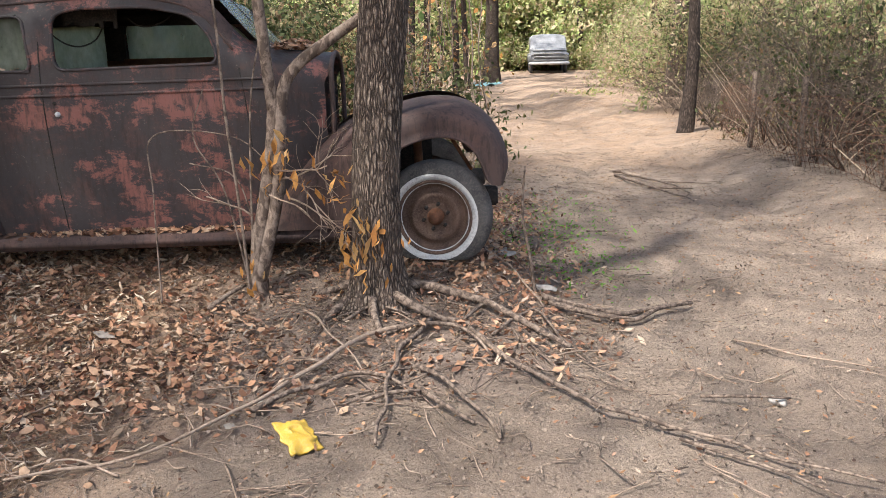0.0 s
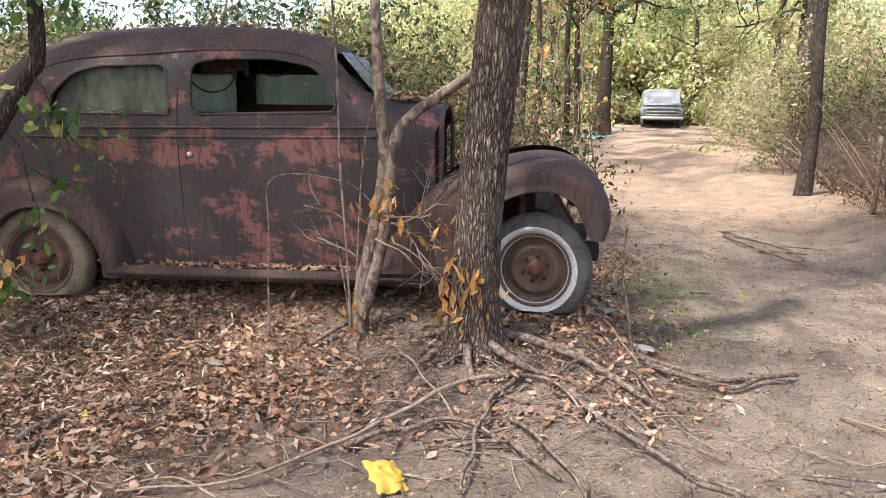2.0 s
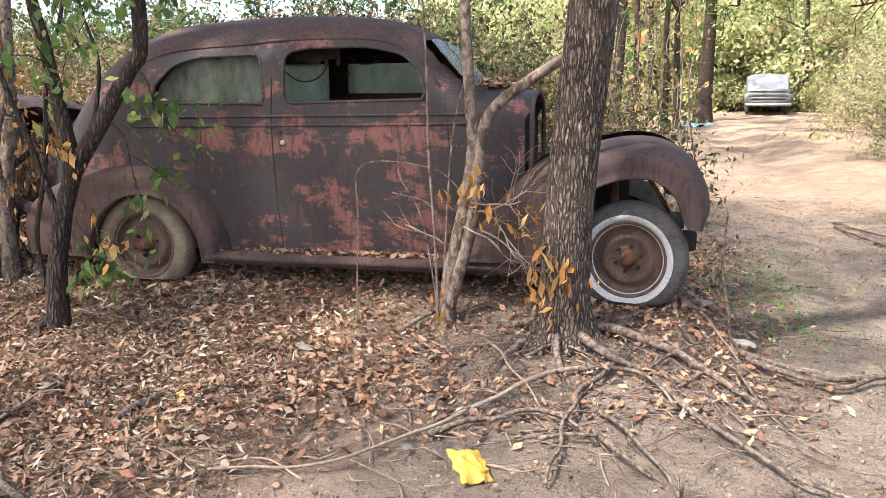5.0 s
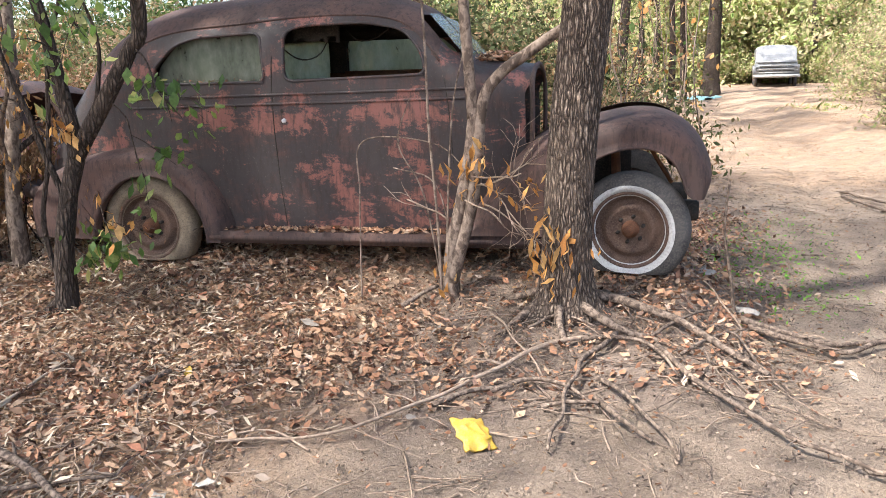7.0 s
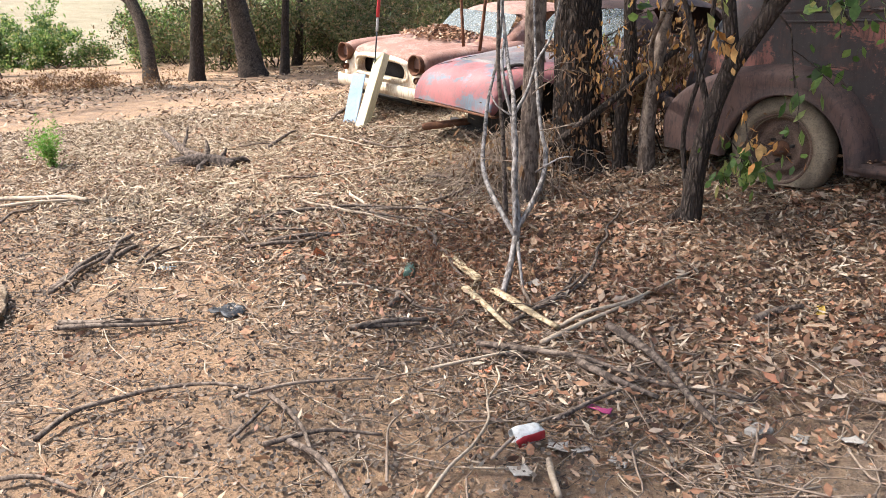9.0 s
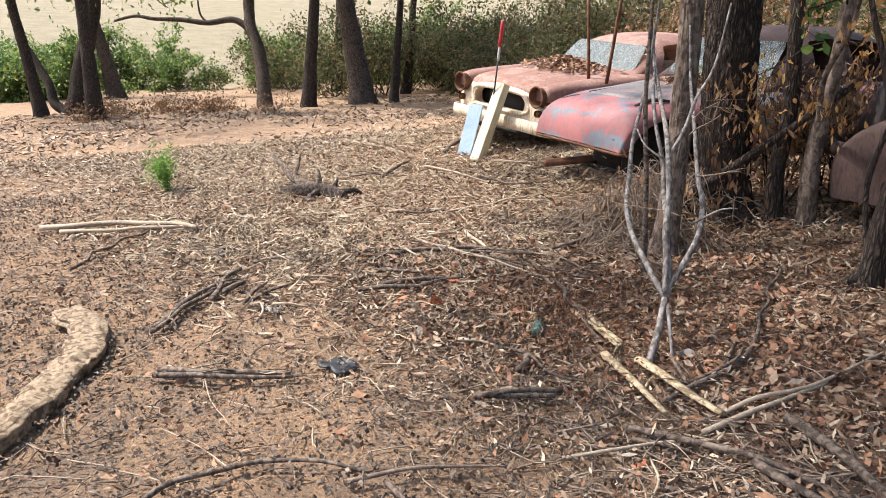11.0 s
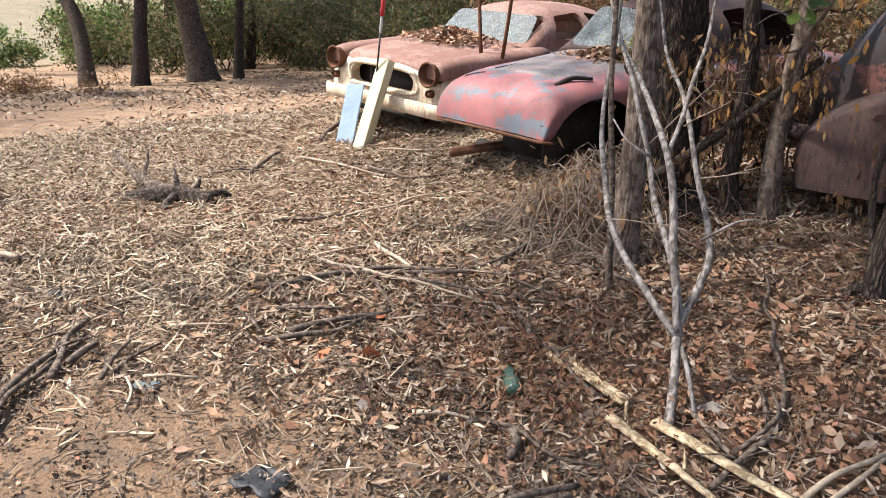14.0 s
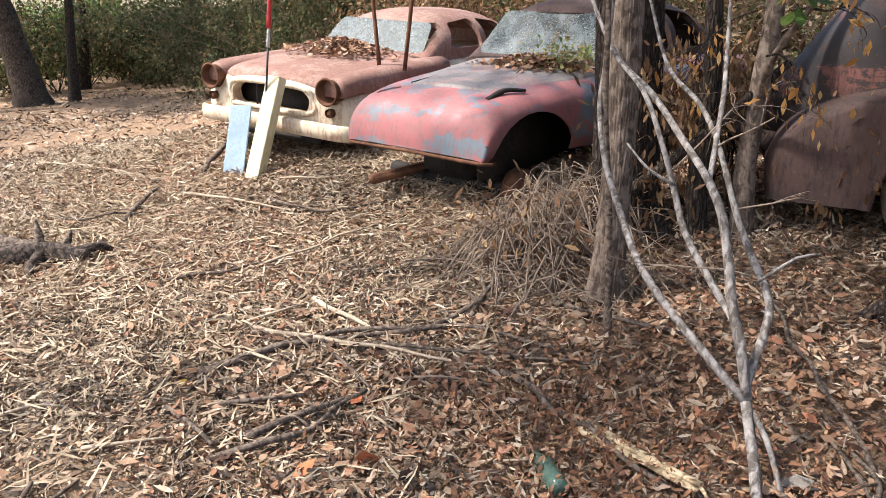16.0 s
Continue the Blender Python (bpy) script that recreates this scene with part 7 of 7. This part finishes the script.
trees = np.random.default_rng(70)
for x, y, r, lean, lab in ((-15.5, -2.6, 0.15, (0.1, 0), "straight dark tree at the clearing's edge"), (-17.0, -3.5, 0.12, (-0.2, -0.4), "slim dark tree at the clearing's edge"),
                           (-15.9, 2.2, 0.15, (0.35, 0.3), "slim furrowed tree beyond the clearing"), (-15.9, 3.65, 0.27, (-0.2, -0.45), "stout grey-barked tree beyond the clearing"),
                           (-15.7, 4.4, 0.1, (0.2, 0.3), "thin dark tree beyond the clearing"), (-24.0, -1.0, 0.22, (-0.3, -0.6), "grey tree standing before the far hedge"), (-18.5, 6.2, 0.12, (0.3, 0.4), "thin tree in the brush"), (-22.0, 5.5, 0.16, (0.1, 0.2), "slim tree far beyond the clearing")):
    tree("tree", (x, y), 3.4, r, trees, BARK_DARK if r < 0.2 else BARK, lab, leaf=GREEN, leaf_size=0.13, limbs=6, reach=2.0, per=8, lean=lean, trunk_top=4.6, spread=0.3)
limbs_tree("tree", "crooked grey tree with a long arching bough", BARK, [
    (0.16, 0.12, [(-16.66, 1.37, -0.32), (-16.88, 1.43, 0.5), (-17.1, 1.43, 1.15), (-17.3, 1.34, 1.61), (-17.47, 1.39, 2.19), (-17.67, 1.46, 4.2)]),
    (0.09, 0.03, [(-17.24, 1.38, 1.48), (-17.56, 1.03, 1.79), (-17.91, 0.46, 1.73), (-18.28, -0.09, 1.81), (-18.65, -0.66, 1.84), (-18.92, -1.04, 1.91), (-19.2, -1.5, 1.8)]),
    (0.03, 0.015, [(-17.91, 0.46, 1.73), (-18.07, 0.33, 1.97), (-18.16, 0.32, 2.6)])])
limbs_tree("tree", "dark tree with a low hooked limb at the clearing's edge", BARK_DARK, [
    (0.21, 0.13, [(-17.48, -2.92, -0.45), (-17.46, -2.71, 0.03), (-17.57, -2.56, 0.67), (-17.67, -2.29, 1.5), (-17.78, -2.1, 2.21), (-18.0, -1.8, 4.5)]),
    (0.12, 0.07, [(-17.49, -2.93, -0.25), (-17.71, -3.16, -0.05), (-17.88, -3.22, 0.34), (-18.08, -3.34, 0.7), (-18.4, -3.6, 1.3)])])
tree("tree", (7.45, 7.7), 3.4, 0.10, trees, BARK_DARK, "slim dark trunk with pale fungus beside the track", leaf=GREEN, leaf_size=0.09, limbs=5, reach=1.6, per=7, lean=(0.08, 0.0), trunk_top=4.4, spread=0.25)
tree("tree", (10.0, 15.5), 5.0, 0.2, trees, BARK, "tall grey tree further along the track", leaf=GREEN_DRY, leaf_size=0.12, limbs=6, reach=2.0, per=8, lean=(0.2, 0), trunk_top=6.0, spread=0.3)
tree("tree", (6.6, 27.0), 5.0, 0.3, trees, BARK_DARK, "dark tree near the end of the track", leaf=GREEN, leaf_size=0.2, limbs=7, reach=3.0, per=9, lean=(0.1, 0), trunk_top=6.0, spread=0.5)
tree("tree", (3.1, 11.0), 4.0, 0.12, trees, BARK_DARK, "slim tree wound with vines beside the track", leaf=GREEN, leaf_size=0.12, limbs=7, reach=2.2, per=9, lean=(0.1, 0), trunk_top=4.5, spread=0.4)


for x, y, r in ((4.6, 19.0, 0.10), (3.6, 15.0, 0.08), (5.4, 24.0, 0.12), (11.6, 20.5, 0.12), (12.6, 25.0, 0.14), (12.5, 36.5, 0.16), (5.0, 35.0, 0.16)):
    tree("tree", (x, y), 4.6, r, trees, BARK_DARK, "slim dark tree in the scrub along the track", leaf=GREEN_DRY, leaf_size=0.16, limbs=5, reach=1.8, per=7, lean=(trees.normal(0, 0.25), 0), trunk_top=5.4, spread=0.25, group="trees along the track", flare=0.2)


def old_truck():
    m = pose(9.9, 32.0, zat(9.9, 32.0), 0, 0, -8)
    t = thing("truck", m, "old silver-grey pickup truck parked at the track's end", "truck")
    WHITEPAINT = mottled("chalky_silver_grey_paint", (0.20, 0.205, 0.21), (0.34, 0.34, 0.335), (0.14, 0.13, 0.12), 3.0, 0.5)
    part("body", slab(-0.92, 0.92, 0.0, 4.4, 0.45, 1.05, 0.10, 3), WHITEPAINT, t)
    part("bonnet", slab(-0.85, 0.85, 0.05, 1.3, 1.0, 1.16, 0.07, 3), WHITEPAINT, t)
    cab = loft([(0.9, 0.86, 1.06, 1.12, 0.9), (1.15, 0.86, 1.2, 1.46, 0.9), (1.45, 0.85, 1.6, 1.80, 0.9), (2.1, 0.85, 1.66, 1.84, 0.9), (4.3, 0.84, 1.66, 1.82, 0.9)], 0.0)
    part("cab", turned(cab), WHITEPAINT, t)
    pane = prism(rounded([(-0.68, 1.16), (-0.6, 1.66), (0.6, 1.66), (0.68, 1.16)], 0.06), "x", -0.01, 0.01)
    for v in pane.verts:
        v.co.x += 1.10 + (v.co.z - 1.16) * 0.72
    part("windscreen", turned(pane), GLASS_PALE, t, smooth=False)
    for k in range(5):
        part("grille_bar", slab(-0.7, 0.7, -0.03, 0.01, 0.62 + 0.075 * k, 0.65 + 0.075 * k, 0.006), BLACK if k % 2 else WHITE, t)
    for s in (-1, 1):
        part("headlight", turned(lathe([(0, -0.04), (0.08, -0.03), (0.09, 0.0), (0.09, 0.05)], 18)), WHITE, t).matrix_local = pose(s * 0.76, -0.01, 0.8, 0, 0, 90)
        for yy in (0.9, 3.5):
            w = wheel(t, (s * 0.80, yy, 0.33), 0.34, TYRE, TYRE, 90 if s > 0 else -90)
    part("bumper", slab(-0.95, 0.95, -0.14, 0.0, 0.42, 0.56, 0.03), WHITE, t)


old_truck()


def wire_fence():
    """Wire netting on thin posts, sagging, along the brushwood."""
    t = thing("wire_fence", pose(0, 0, 0), "rusty sagging wire netting fence along the brushwood", "fence")
    line = [(7.2 + 0.08 * y + 0.1 * math.sin(y), y) for y in np.arange(0.6, 7.2, 0.1)]
    out = ([], [])
    for k in range(7):
        tube([(x - 0.12 * math.sin(k / 6 * 3.1), y, zat(x, y) + 0.04 + 0.12 * k + 0.05 * math.sin(y * 2.2 + k)) for x, y in line[::4]], 0.003, 0.003, 4, 0.3, out=out)
    for x, y in line:
        z = zat(x, y)
        tube([(x, y, z), (x - 0.12, y, z + 0.4 + 0.05 * math.sin(y * 2.2)), (x, y + 0.03, z + 0.76 + 0.05 * math.sin(y * 2.2 + 6))], 0.0025, 0.0025, 4, 0.3, out=out)
    part("netting", out, RUST, t)
    for x, y in line[3::16]:
        part("post", tube([(x, y, zat(x, y) - 0.05), (x + 0.02, y, zat(x, y) + 0.5), (x, y, zat(x, y) + 1.0)], 0.035, 0.03, 8, 0.1, 0.2), STICK, t)


wire_fence()
g = np.random.default_rng(90)
for name, label, m, count in (("brushwood", "broken bleached poles and canes leaning in the hedge", TWIG_TAN, 170), ("brushwood", "dark dead canes tangled in the hedge", STICK, 560)):
    out = ([], [])
    for _ in range(count):
        x, y = g.uniform(7.35, 8.9), g.uniform(-0.4, 11)
        x += 0.08 * y
        a, n = g.uniform(0, 6.3), g.uniform(0.6, 2.1)
        z = zat(x, y)
        u = g.uniform(0.3, 0.75)
        tube([(x, y, z), (x + 0.3 * n * math.cos(a), y + 0.35 * n * math.sin(a), z + (u + 0.1) * 0.55 * n), (x + 0.65 * n * math.cos(a) + 0.25, y + 0.65 * n * math.sin(a), z + u * n)], g.uniform(0.003, 0.014), 0.002, 4, 0.2, out=out)
    tagged(part(name, out, m), label, "brushwood", kind="stuff")


def vine(x, y, top, seed):
    """A thin bare vine hanging from the boughs over the track's edge."""
    q = np.random.default_rng(seed)
    z = zat(x, y)
    pts = [(x + q.normal(0, 0.06), y + q.normal(0, 0.06), z + (top + 0.05) * k / 6 - 0.03) for k in range(7)]
    t = thing("vine", pose(x, y, z), "thin wavy vine stem with a few leaves", "vine", "vines by the track")
    part("stem", tube([Vector(p) - Vector((x, y, z)) for p in pts], q.uniform(0.006, 0.014), 0.004, 6, 0.08, 0.1), TWIG if seed % 2 else BARK_SMOOTH, t)
    tips = [Vector(p) - Vector((x, y, z)) for p in pts[2:]]
    raw("foliage", *leaves(scatter_tips(q, tips, 5, 0.16), 0.09, q, 0.6, 0.6), (GREEN, BROWN_LEAF, OCHRE)[seed % 3], t)


for k in range(13):
    vine(2.75 + 0.16 * (k % 7) + 0.05 * k, 3.3 + 0.42 * k, 3.2, 200 + k)
